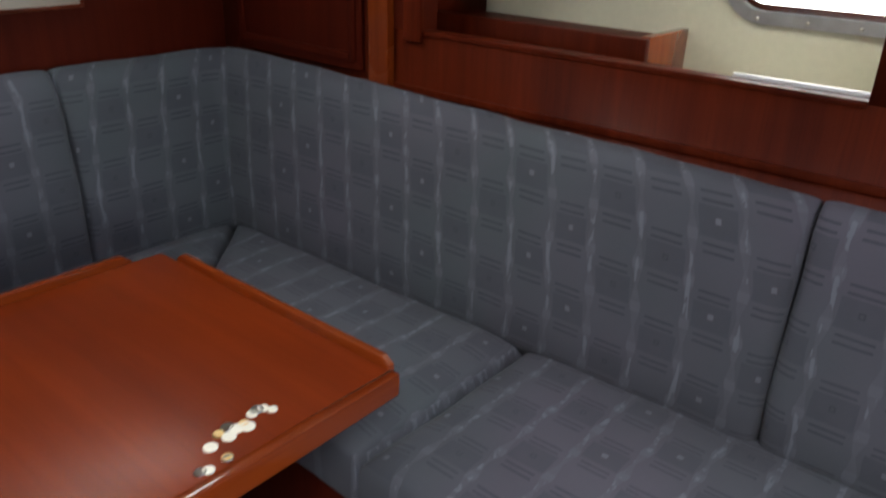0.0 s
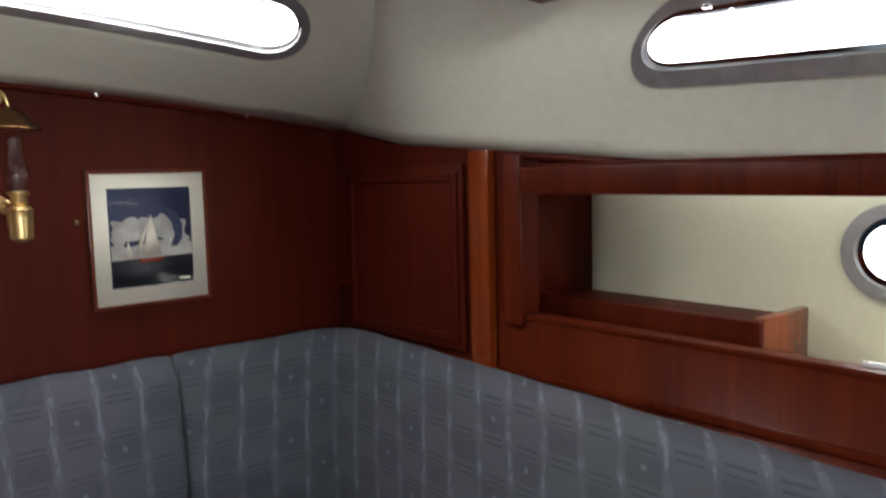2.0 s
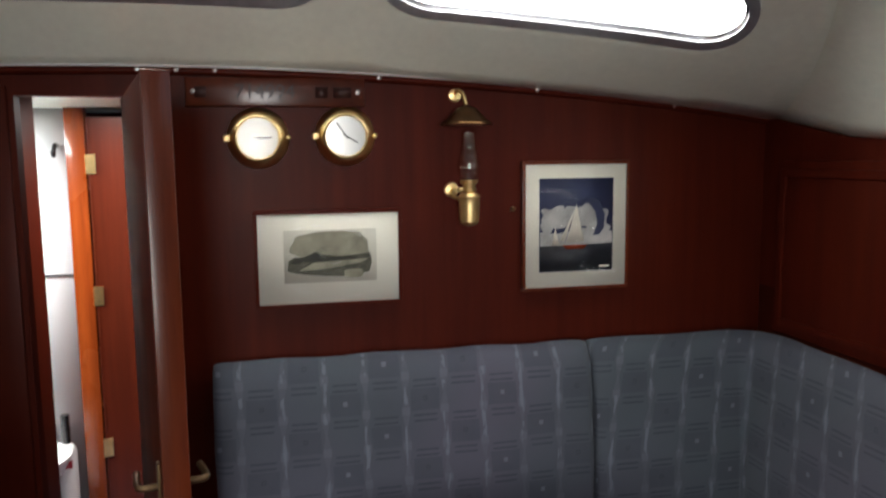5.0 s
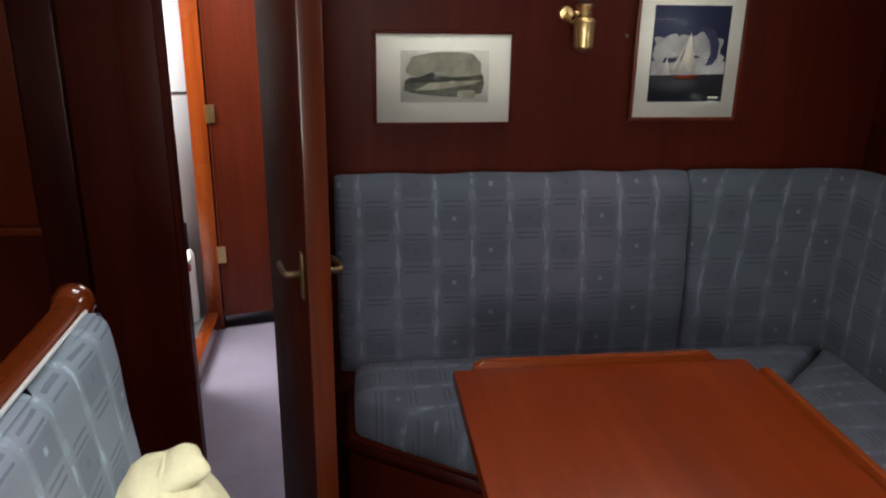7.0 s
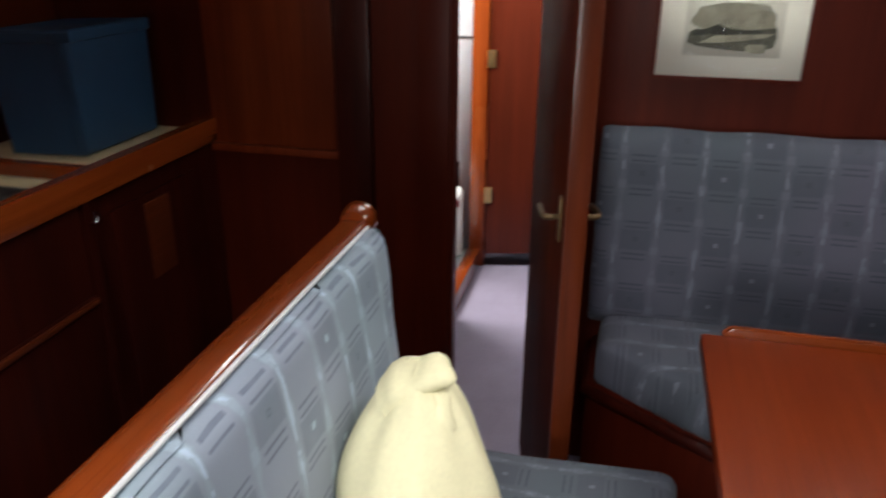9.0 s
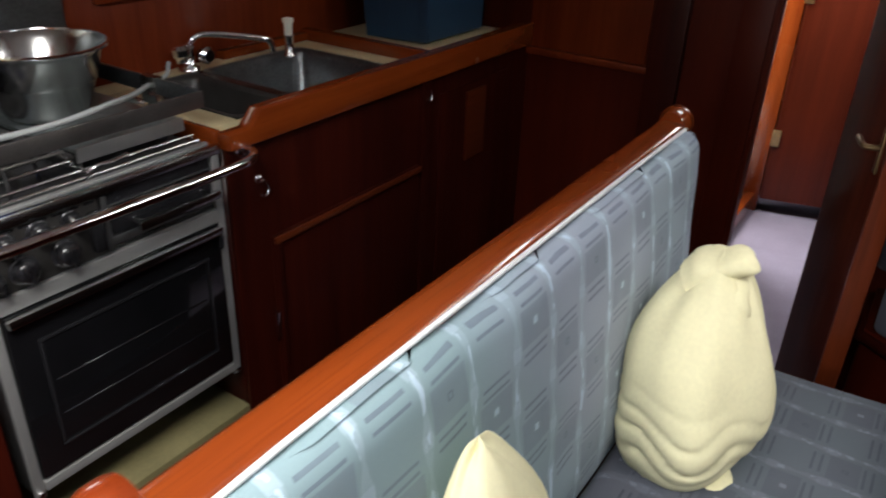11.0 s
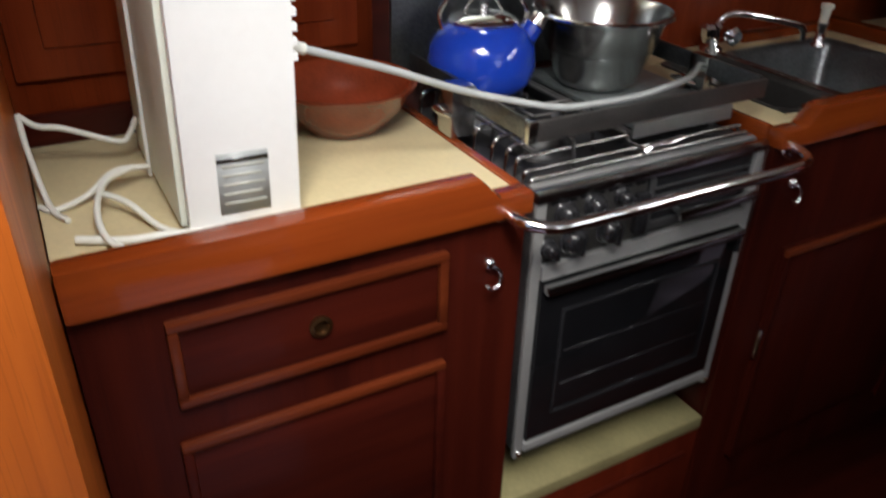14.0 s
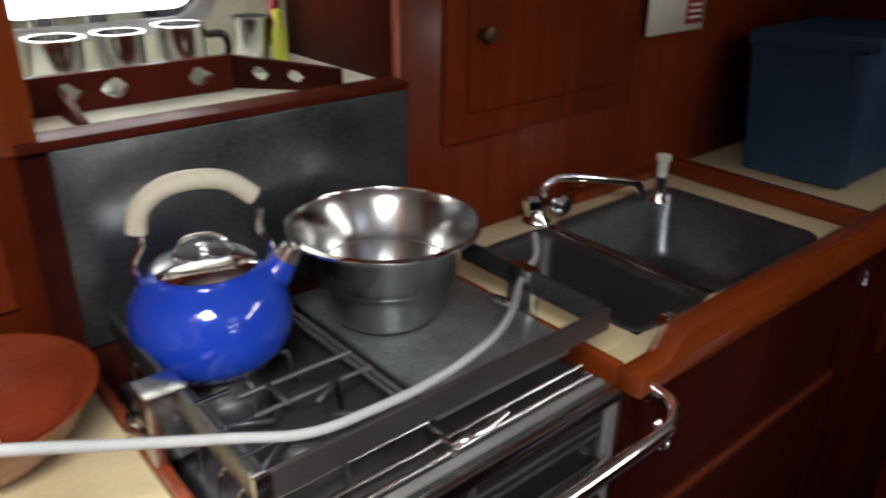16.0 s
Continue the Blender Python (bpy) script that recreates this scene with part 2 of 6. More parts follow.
M_ALU = plain("grey_anodised_aluminium", (0.50, 0.51, 0.53), 0.36, 0.7, vary=0.2, scale=30, relief=0.04)
M_STEEL = plain("brushed_stainless_steel", (0.52, 0.52, 0.51), 0.2, 1.0, vary=0.10, scale=18, relief=0.02)
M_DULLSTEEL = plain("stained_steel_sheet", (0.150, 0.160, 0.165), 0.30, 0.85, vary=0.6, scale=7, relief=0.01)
M_TRIMSTEEL = plain("satin_trim_steel", (0.34, 0.34, 0.335), 0.5, 0.55, vary=0.12, scale=16, relief=0.02)
# Worktop beige darkened: the stove's shade is put into the colour.
M_BAY = plain("shaded_beige_laminate", (0.20, 0.175, 0.085), 0.45, vary=0.25, scale=6, relief=0.04)
M_FIDDLE = plain("dull_fiddle_steel", (0.20, 0.19, 0.185), 0.36, 0.9, vary=0.25, scale=12, relief=0.02)
M_COVER = plain("stained_cover_plate", (0.26, 0.29, 0.285), 0.34, 0.6, vary=0.6, scale=9, relief=0.015)
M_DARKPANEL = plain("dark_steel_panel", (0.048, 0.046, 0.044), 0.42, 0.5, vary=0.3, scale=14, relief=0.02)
M_PANELSTEEL = plain("grey_steel_panel", (0.24, 0.235, 0.23), 0.42, 0.7, vary=0.2, scale=14, relief=0.02)
M_CHROME = plain("chrome", (0.82, 0.82, 0.83), 0.08, 1.0, vary=0.03, relief=0.0)
M_BRASS = plain("polished_brass", (0.86, 0.64, 0.30), 0.36, 1.0, vary=0.16, scale=40, relief=0.02)
M_OLDBRASS = plain("tarnished_brass", (0.16, 0.10, 0.05), 0.38, 0.8, vary=0.3, scale=40, relief=0.03)
M_BRONZE = plain("dark_bronze", (0.10, 0.05, 0.02), 0.3, 0.9, vary=0.3, scale=30, relief=0.03)
M_DIAL = plain("brushed_silver_dial", (0.62, 0.62, 0.60), 0.34, 0.85, vary=0.05, relief=0.0)
M_CLOCKFACE = plain("cream_clock_dial", (0.82, 0.80, 0.70), 0.5, vary=0.03, relief=0.0)
M_BLACK = plain("black_enamel", (0.015, 0.015, 0.017), 0.25, vary=0.3, relief=0.03, coat=0.3)
M_IRON = plain("cast_iron_grey", (0.085, 0.085, 0.088), 0.45, 0.6, vary=0.4, scale=20, relief=0.2)
M_OVEN = plain("dark_oven_glass", (0.006, 0.006, 0.007), 0.07, vary=0.3, relief=0.0, coat=0.6)
M_BEIGE = plain("beige_laminate", (0.62, 0.52, 0.31), 0.38, vary=0.14, scale=5, relief=0.04)
M_CARPET = plain("lilac_grey_carpet", (0.34, 0.30, 0.40), 0.95, vary=0.16, scale=5, relief=0.9)
M_CANVAS = plain("cream_canvas", (0.72, 0.68, 0.44), 0.85, vary=0.10, scale=6, relief=0.35)
M_BLUE = plain("blue_enamel", (0.012, 0.055, 0.50), 0.10, vary=0.08, scale=8, relief=0.0, coat=0.8)
M_BLUEBOX = plain("petrol_blue_plastic", (0.020, 0.060, 0.118), 0.42, vary=0.12, scale=9, relief=0.06)
M_HANDLE = plain("cream_handle_grip", (0.62, 0.58, 0.46), 0.55, vary=0.1, relief=0.1)
M_HEAT = plain("white_painted_metal", (0.87, 0.88, 0.87), 0.32, vary=0.03, scale=4, relief=0.02, coat=0.2)
M_CASING = plain("pale_green_white_metal", (0.76, 0.80, 0.70), 0.4, vary=0.05, relief=0.03)
M_HEATSIDE = plain("grey_green_painted_metal", (0.52, 0.54, 0.48), 0.45, vary=0.06, relief=0.03)
M_LABEL = plain("grey_rating_label", (0.36, 0.38, 0.38), 0.5, vary=0.05, relief=0.0)
M_CABLE = plain("white_flex", (0.72, 0.72, 0.66), 0.45, vary=0.06, relief=0.0)
M_HOSE = plain("grey_clear_hose", (0.40, 0.42, 0.42), 0.25, vary=0.1, scale=30, relief=0.0, coat=0.4)
M_BOWL = plain("terracotta_plastic", (0.20, 0.034, 0.013), 0.22, vary=0.4, scale=11, relief=0.02, coat=0.3)
M_PAPER = plain("off_white_paper", (0.88, 0.87, 0.75), 0.75, vary=0.03, relief=0.03)
M_REDPAPER = plain("dark_red_print", (0.38, 0.02, 0.04), 0.6, vary=0.1, relief=0.0)
M_WHITEGRP = plain("white_moulded_shell", (0.78, 0.82, 0.85), 0.22, vary=0.03, scale=3, relief=0.01, coat=0.3)
M_SPONGE = plain("blue_sponge", (0.03, 0.12, 0.36), 0.9, vary=0.25, scale=40, relief=0.6)
M_SKYWHITE = bpy.data.materials.new("overcast_white")
M_SKYWHITE.use_nodes = True
sb_nodes = M_SKYWHITE.node_tree.nodes
sb_nodes["Principled BSDF"].inputs["Base Color"].default_value = (0.8, 0.8, 0.8, 1)
sb_nodes["Principled BSDF"].inputs["Emission Color"].default_value = (0.97, 0.98, 1.0, 1)
sb_nodes["Principled BSDF"].inputs["Emission Strength"].default_value = 3.0
M_FROST = bpy.data.materials.new("frosted_sealant")
M_FROST.use_nodes = True
fn, fl = M_FROST.node_tree.nodes, M_FROST.node_tree.links
tl = fn.new("ShaderNodeBsdfTranslucent")
tl.inputs["Color"].default_value = (0.45, 0.47, 0.5, 1)
fm = fn.new("ShaderNodeMixShader")
fm.inputs[0].default_value = 0.5
fn["Principled BSDF"].inputs["Base Color"].default_value = (0.55, 0.57, 0.6, 1)
fn["Principled BSDF"].inputs["Roughness"].default_value = 0.4
fl.new(fn["Principled BSDF"].outputs[0], fm.inputs[1])
fl.new(tl.outputs[0], fm.inputs[2])
fl.new(fm.outputs[0], fn["Material Output"].inputs["Surface"])
M_GLASS = clear("window_glass")
M_PICGLASS = clear("picture_glass", (1, 1, 1), 0.008, 0.03)
M_LAMPGLASS = clear("lamp_chimney_glass", (0.97, 0.96, 0.95), 0.035, 0.02)
M_NAVY = plain("navy_print", (0.020, 0.028, 0.075), 0.6, vary=0.3, scale=12, relief=0.0)
M_SEA = plain("dark_sea_print", (0.012, 0.015, 0.022), 0.6, vary=0.5, scale=30, relief=0.0)
M_CLOUD = plain("cloud_print", (0.36, 0.36, 0.345), 0.6, vary=0.5, scale=14, relief=0.0)
M_SAIL = plain("sail_print", (0.62, 0.59, 0.50), 0.6, vary=0.15, scale=20, relief=0.0)
M_SEPIA = plain("sepia_engraving", (0.27, 0.26, 0.19), 0.7, vary=0.45, scale=30, relief=0.0)
M_SEPIAMID = plain("grey_sepia_engraving", (0.085, 0.085, 0.06), 0.7, vary=0.6, scale=48, relief=0.0)
M_SEPIADARK = plain("dark_sepia_engraving", (0.035, 0.035, 0.025), 0.7, vary=0.6, scale=34, relief=0.0)
M_CARVE = plain("carved_dark_wood", (0.035, 0.008, 0.006), 0.5, vary=0.2, relief=0.0)
M_SCREW = plain("steel_screw_head", (0.6, 0.6, 0.58), 0.3, 1.0, vary=0.1, relief=0.0)


# ---------------------------------------------------------------- shape helpers
def mesh_ob(name, bm, mat, smooth=False):
    bmesh.ops.recalc_face_normals(bm, faces=bm.faces)
    bm.normal_update()
    for e in bm.edges:
        e.smooth = e.calc_face_angle(0.0) < (1.1 if smooth else 0.6)
    me = bpy.data.meshes.new(name)
    bm.to_mesh(me)
    bm.free()
    if mat:
        me.materials.append(mat)
    for poly in me.polygons:
        poly.use_smooth = True
    return new(name, me)


def thing(name, at, label, category, group="", kind=""):
    """An Empty at a thing's base."""
    e = new(name)
    e.empty_display_size = 0.05
    e.location = at
    return tagged(e, label, category, group, kind)


def offset_to(parent):
    return Vector(parent.location) if parent.type == "EMPTY" else Vector((0, 0, 0))


def part(name, bm, mat, parent=None, label="", smooth=False):
    """Links a bmesh, drawn in world coordinates, as one mesh under a thing or part."""
    ob = mesh_ob(name, bm, mat, smooth)
    if parent:
        ob.parent = parent
        ob.matrix_parent_inverse = Matrix.Translation(-offset_to(parent))
    if label:
        tagged(ob, label)
    return ob


def single(name, bm, mat, label, category, smooth=False, kind="", group=""):
    return tagged(mesh_ob(name, bm, mat, smooth), label, category, group, kind)


def setting(name, bm, mat, label, smooth=False, category=""):
    return tagged(mesh_ob(name, bm, mat, smooth), label, category, "", "structure")


def add_box(bm, lo, hi, bevel=0.0, m=None, seg=2):
    """A box from corner to corner, its edges rounded."""
    lo, hi = Vector(lo), Vector(hi)
    r = bmesh.ops.create_cube(bm, size=1.0)
    verts = r["verts"]
    size, mid = hi - lo, (hi + lo) / 2
    for v in verts:
        v.co = Vector((v.co.x * size.x, v.co.y * size.y, v.co.z * size.z)) + mid
    if m is not None:
        for v in verts:
            v.co = m @ v.co
    if bevel > 0:
        edges = list({e for v in verts for e in v.link_edges})
        bmesh.ops.bevel(bm, geom=edges, offset=bevel, segments=seg, profile=0.6, affect="EDGES")


def box(lo, hi, bevel=0.004, m=None, seg=2):
    bm = bmesh.new()
    add_box(bm, lo, hi, bevel, m, seg)
    return bm


def loft(rings, closed=True, caps=True, bm=None):
    """Skin over rings of equally many points."""
    bm = bm or bmesh.new()
    rows = [[bm.verts.new(c) for c in r] for r in rings]
    n = len(rows[0])
    for a, b in zip(rows, rows[1:]):
        for i in range(n if closed else n - 1):
            j = (i + 1) % n
            bm.faces.new((a[i], a[j], b[j], b[i]))
    if caps and closed:
        bm.faces.new(list(reversed(rows[0])))
        bm.faces.new(rows[-1])
    return bm


def lathe(profile, at, axis="z", seg=32, bm=None):
    """Turn (radius, height) pairs round an axis through at."""
    rings = []
    for r, h in profile:
        ring = []
        for i in range(seg):
            a = 2 * math.pi * i / seg
            c, s = max(r, 1e-4) * math.cos(a), max(r, 1e-4) * math.sin(a)
            p = {"z": (c, s, h), "x": (h, c, s), "y": (s, h, c)}[axis]
            ring.append(Vector(at) + Vector(p))
        rings.append(ring)
    return loft(rings, True, profile[0] != profile[-1], bm)


def smooth_path(pts, per=8):
    """A Catmull-Rom curve through points."""
    pts = [Vector(p) for p in pts]
    ext = [2 * pts[0] - pts[1]] + pts + [2 * pts[-1] - pts[-2]]
    out = []
    for i in range(1, len(ext) - 2):
        p0, p1, p2, p3 = ext[i - 1 : i + 3]
        for k in range(per):
            t = k / per
            out.append(0.5 * (2 * p1 + (p2 - p0) * t + (2 * p0 - 5 * p1 + 4 * p2 - p3) * t * t + (3 * p1 - p0 - 3 * p2 + p3) * t ** 3))
    return out + [pts[-1]]


def tube(pts, radius, seg=10, bm=None, flat=1.0):
    """A round bar along a path; radius may be a list."""
    pts = [Vector(p) for p in pts]
    rings, side = [], None
    for i, p in enumerate(pts):
        d = (pts[min(i + 1, len(pts) - 1)] - pts[max(i - 1, 0)]).normalized()
        if side is None:
            side = d.cross(Vector((0, 0, 1)))
            if side.length < 0.1:
                side = d.cross(Vector((0, 1, 0)))
        side = (side - d * side.dot(d)).normalized()
        up = side.cross(d)
        r = radius[i] if isinstance(radius, (list, tuple)) else radius
        rings.append([p + r * (math.cos(2 * math.pi * k / seg) * side + flat * math.sin(2 * math.pi * k / seg) * up) for k in range(seg)])
    return loft(rings, True, True, bm)


def prism(outline, axis, lo, hi, bevel=0.0):
    """An outline in the plane across an axis, given thickness along it."""
    def at(u, v, w):
        return {"x": (w, u, v), "y": (u, w, v), "z": (u, v, w)}[axis]

    bm = loft([[at(u, v, lo) for u, v in outline], [at(u, v, hi) for u, v in outline]])
    if bevel:
        bmesh.ops.recalc_face_normals(bm, faces=bm.faces)
        bm.normal_update()
        bmesh.ops.bevel(bm, geom=[e for e in bm.edges if e.calc_face_angle(0) > 0.6], offset=bevel, segments=2, profile=0.6, affect="EDGES")
    return bm


def sag(bm, amount, scale, seed=0.0):
    """Uneven, hand-worn surface."""
    bm.normal_update()
    for v in bm.verts:
        v.co += v.normal * amount * noise.noise(v.co * scale + Vector((seed, seed, seed)))


def fine_box(lo, hi, bevel, cells, amount=0.0, scale=6.0, seed=0.0, seg=3):
    """A stuffed box: rounded edges, cut fine enough to swell unevenly."""
    bm = bmesh.new()
    lo, hi = Vector(lo), Vector(hi)
    add_box(bm, lo, hi, bevel, None, seg)
    for ax in range(3):
        k = cells[ax]
        for i in range(1, k):
            co = lo.copy()
            co[ax] = lo[ax] + (hi[ax] - lo[ax]) * i / k
            no = Vector((0, 0, 0))
            no[ax] = 1
            bmesh.ops.bisect_plane(bm, geom=bm.verts[:] + bm.edges[:] + bm.faces[:], plane_co=co, plane_no=no)
    mid, half = (lo + hi) / 2, (hi - lo) / 2
    for v in bm.verts:
        q = [(v.co[i] - mid[i]) / half[i] for i in range(3)]
        puff = 1.0
        thin = min(range(3), key=lambda i: half[i])
        for i in range(3):
            if i != thin:
                puff *= max(0.0, 1 - abs(q[i]) ** 6)
        v.co[thin] += (1 if q[thin] > 0 else -1) * abs(q[thin]) * puff * amount
    sag(bm, amount * 0.6, scale, seed)
    return bm


# ---------------------------------------------------------------- coachroof, ceiling, hull
def z_ceil(y):
    return 1.92 - 0.08 * y * y


def z_trim(y):
    return 1.66 - 0.045 * y * y


def front_pt(y, s):
    """The raked front of the coachroof: s runs from the bulkhead's top to the ceiling."""
    yy = y * (1 - 0.215 * s * abs(y / 1.557) ** 3)
    return Vector((-1.73 + s * (0.34 + 0.2 * yy * yy), yy, z_trim(y) * (1 - s) + z_ceil(yy) * s))


SIDE_W = [0.0, 0.1, 0.25, 0.4, 0.6, 1.0]
SIDE_B = [(-1.73, 1.557, 1.551), (-1.45, 1.557, 1.495), (-1.1, 1.555, 1.468), (-0.72, 1.555, 1.438), (-0.1, 1.555, 1.405), (1.5, 1.555, 1.40)]
SIDE_T = [(-1.09, 1.222), (-1.0, 1.29), (-0.78, 1.381), (-0.51, 1.44), (0.0, 1.47), (1.5, 1.50)]


def side_pt(w, s):
    """The side of the coachroof: w runs aft, s upwards."""
    b = [np.interp(w, SIDE_W, [q[i] for q in SIDE_B]) for i in range(3)]
    t = [np.interp(w, SIDE_W, [q[i] for q in SIDE_T]) for i in range(2)]
    top = Vector((t[0], t[1], z_ceil(t[1])))
    return Vector(b).lerp(top, s)


def holed_sheet(surf, us, holes, rows=5):
    """A sheet over (u, s) with stadium-shaped openings (u0, u1, s0, s1, end radius in u)."""
    cols = set(us)
    for u0, u1, s0, s1, r in holes:
        for k in range(13):
            d = r * (1 - math.cos(math.pi / 2 * k / 12))
            cols |= {u0 + d, u1 - d}
    bm = bmesh.new()
    grid = []
    for u in sorted(cols):
        lo = hi = 0.66
        for u0, u1, s0, s1, r in holes:
            if u0 <= u <= u1:
                d = max(0.0, (u0 + r - u) / r, (u - u1 + r) / r)
                h = (s1 - s0) / 2 * math.sqrt(max(0.0, 1 - d * d))
                lo, hi = (s0 + s1) / 2 - h, (s0 + s1) / 2 + h
        grid.append(([bm.verts.new(surf(u, lo * k / rows)) for k in range(rows + 1)], [bm.verts.new(surf(u, hi + (1 - hi) * k / rows)) for k in range(rows + 1)]))
    for a, b in zip(grid, grid[1:]):
        for strip in (0, 1):
            for k in range(rows):
                bm.faces.new((a[strip][k], b[strip][k], b[strip][k + 1], a[strip][k + 1]))
    bmesh.ops.remove_doubles(bm, verts=bm.verts, dist=0.0004)
    return bm


def surf_normal(surf, u, s):
    """The normal that points into the cabin."""
    e = 0.01
    n = (surf(u + e, s) - surf(u - e, s)).cross(surf(u, s + e) - surf(u, s - e)).normalized()
    return n if n.dot(Vector((0.2, 0.2, 1.0)) - surf(u, s)) > 0 else -n


def stadium(hole, grow_u, grow_s, count=14):
    u0, u1, s0, s1, r = hole
    sc, hs = (s0 + s1) / 2, (s1 - s0) / 2 + grow_s
    out = []
    for k in range(count + 1):
        a = -math.pi / 2 + math.pi * k / count
        out.append((u1 - r + (r + grow_u) * math.cos(a), sc + hs * math.sin(a)))
    for k in range(1, 8):
        out.append((u1 - r + (u0 + r - u1 + r) * k / 8, sc + hs))
    for k in range(count + 1):
        a = math.pi / 2 + math.pi * k / count
        out.append((u0 + r + (r + grow_u) * math.cos(a), sc + hs * math.sin(a)))
    for k in range(1, 8):
        out.append((u0 + r + (u1 - r - u0 - r) * k / 8, sc - hs))
    return out


def sky_card(mid, along, up, w, h):
    """Plain white overcast brightness outside a window."""
    bm = bmesh.new()
    bm.faces.new([bm.verts.new(mid + along * (a * w / 2) + up * (b * h / 2)) for a, b in ((-1, -1), (1, -1), (1, 1), (-1, 1))])
    setting("backdrop", bm, M_SKYWHITE, "plain white overcast sky outside the window", False, "sky")


def long_window(name, surf, hole, per_u, per_s, label, lamp_w):
    """A long rounded deck window: aluminium frame with its joints, glass and inner lip, and the sky's light in it."""
    ring = tagged(new(name), label, "window", "", "structure")
    u0, u1, s0, s1, r = hole
    ring.location = surf((u0 + u1) / 2, (s0 + s1) / 2)

    def strip(g0, d0, g1, d1):
        rows = []
        for g, d in ((g0, d0), (g1, d0), (g1, d1), (g0, d1)):
            rows.append([surf(u, s) + surf_normal(surf, u, s) * d for u, s in stadium(hole, g * per_u, g * per_s)])
        return loft(rows + [rows[0]], True, False)

    part("window_frame", strip(-0.004, -0.02, 0.023, 0.014), M_ALU, ring, smooth=False)
    part("inner_lip", strip(-0.014, -0.03, -0.003, 0.004), M_CHROME, ring, "bright metal inner lip")
    pane = bmesh.new()
    vs = [pane.verts.new(surf(u, s) - surf_normal(surf, u, s) * 0.024) for u, s in stadium(hole, -0.004 * per_u, -0.004 * per_s)]
    pane.faces.new(vs)
    bmesh.ops.triangulate(pane, faces=pane.faces)
    pane_ob = part("pane", pane, M_GLASS, ring)
    pane_ob.visible_shadow = False
    # frosted sealing strip along the upper edge, in lengths
    for k in range(6):
        span = (u1 - u0 - 1.2 * r) / 6
        a, b = u0 + 0.6 * r + span * (k + 0.04), u0 + 0.6 * r + span * (k + 0.96)
        rows = []
        for u in (a, (a + b) / 2, b):
            nrm = surf_normal(surf, u, s1)
            rows.append([surf(u, s1 - 0.004 * per_s) + nrm * 0.004, surf(u, s1 - 0.020 * per_s) - nrm * 0.006, surf(u, s1 - 0.020 * per_s) - nrm * 0.010, surf(u, s1 - 0.004 * per_s) - nrm * 0.002])
        part("sealing_strip", loft(rows), M_FROST, ring, "frosted pale sealing strip")
    # fixing clips along the upper edge
    for k in range(5):
        u = u0 + r + (u1 - u0 - 2 * r) * (k + 0.3) / 4.6
        p, nrm = surf(u, s1 - 0.002 * per_s), surf_normal(surf, u, s1)
        along = (surf(u + 0.01, s1) - surf(u, s1)).normalized()
        part("clip", tube([p - along * 0.007 + nrm * 0.012, p + along * 0.007 + nrm * 0.012], 0.0055, 8), M_CHROME, ring)
    mid, nrm = surf((u0 + u1) / 2, (s0 + s1) / 2), surf_normal(surf, (u0 + u1) / 2, (s0 + s1) / 2)
    long_m = (surf(u1, (s0 + s1) / 2) - surf(u0, (s0 + s1) / 2)).length
    tall_m = (surf((u0 + u1) / 2, s1) - surf((u0 + u1) / 2, s0)).length
    along = (surf(u1, (s0 + s1) / 2) - surf(u0, (s0 + s1) / 2)).normalized()
    lamp = daylight("daylight_" + name, mid - nrm * 0.04, mid, long_m + 0.16, tall_m + 0.18, lamp_w)
    zax = nrm * -1
    yax = zax.cross(along).normalized()
    lamp.matrix_world = Matrix((along, yax, zax)).transposed().to_4x4()
    lamp.matrix_world.translation = mid - nrm * 0.04
    sky_card(mid - nrm * 0.07, along, yax, long_m + 0.3, tall_m + 0.4)
    return ring


def u_of_y(y, s):
    u = y
    for _ in range(12):
        u += y - front_pt(u, s).y
    return u


HOLE_1 = (u_of_y(0.515, 0.66), u_of_y(1.195, 0.66), 0.50, 0.80, 0.10)
HOLE_2 = (-0.30, u_of_y(0.372, 0.66), 0.50, 0.82, 0.09)
front_us = [-1.45 + 3.007 * k / 40 for k in range(41)]
sheet = setting("coachroof_front", holed_sheet(front_pt, front_us, [HOLE_1, HOLE_2]), M_LINER, "white padded headlining on the raked coachroof front", True, "wall")
sol = sheet.modifiers.new("thick", "SOLIDIFY")
sol.thickness, sol.offset = 0.016, 0.0


def w_at(x):
    return float(np.interp(x, [side_pt(w / 100, 0.65).x for w in range(101)], [w / 100 for w in range(101)]))


HOLE_3 = (w_at(-0.665), w_at(0.10), 0.47, 0.77, 0.03)
sheet = setting("coachroof_side", holed_sheet(side_pt, [k / 60 for k in range(61)], [HOLE_3]), M_LINER, "white padded headlining on the coachroof side", True, "wall")
sol = sheet.modifiers.new("thick", "SOLIDIFY")
sol.thickness, sol.offset = 0.016, 0.0

long_window("window_1", front_pt, HOLE_1, 1.0, 1 / 0.52, "long rounded window in grey aluminium frame, bright with daylight", WINDOW_W)
long_window("window_2", front_pt, HOLE_2, 1.0, 1 / 0.45, "long rounded window in grey aluminium frame beside its twin", WINDOW_W)
long_window("window_3", side_pt, HOLE_3, 0.3, 1 / 0.33, "rounded side window in grey aluminium frame, bright with daylight", SIDE_W_W)

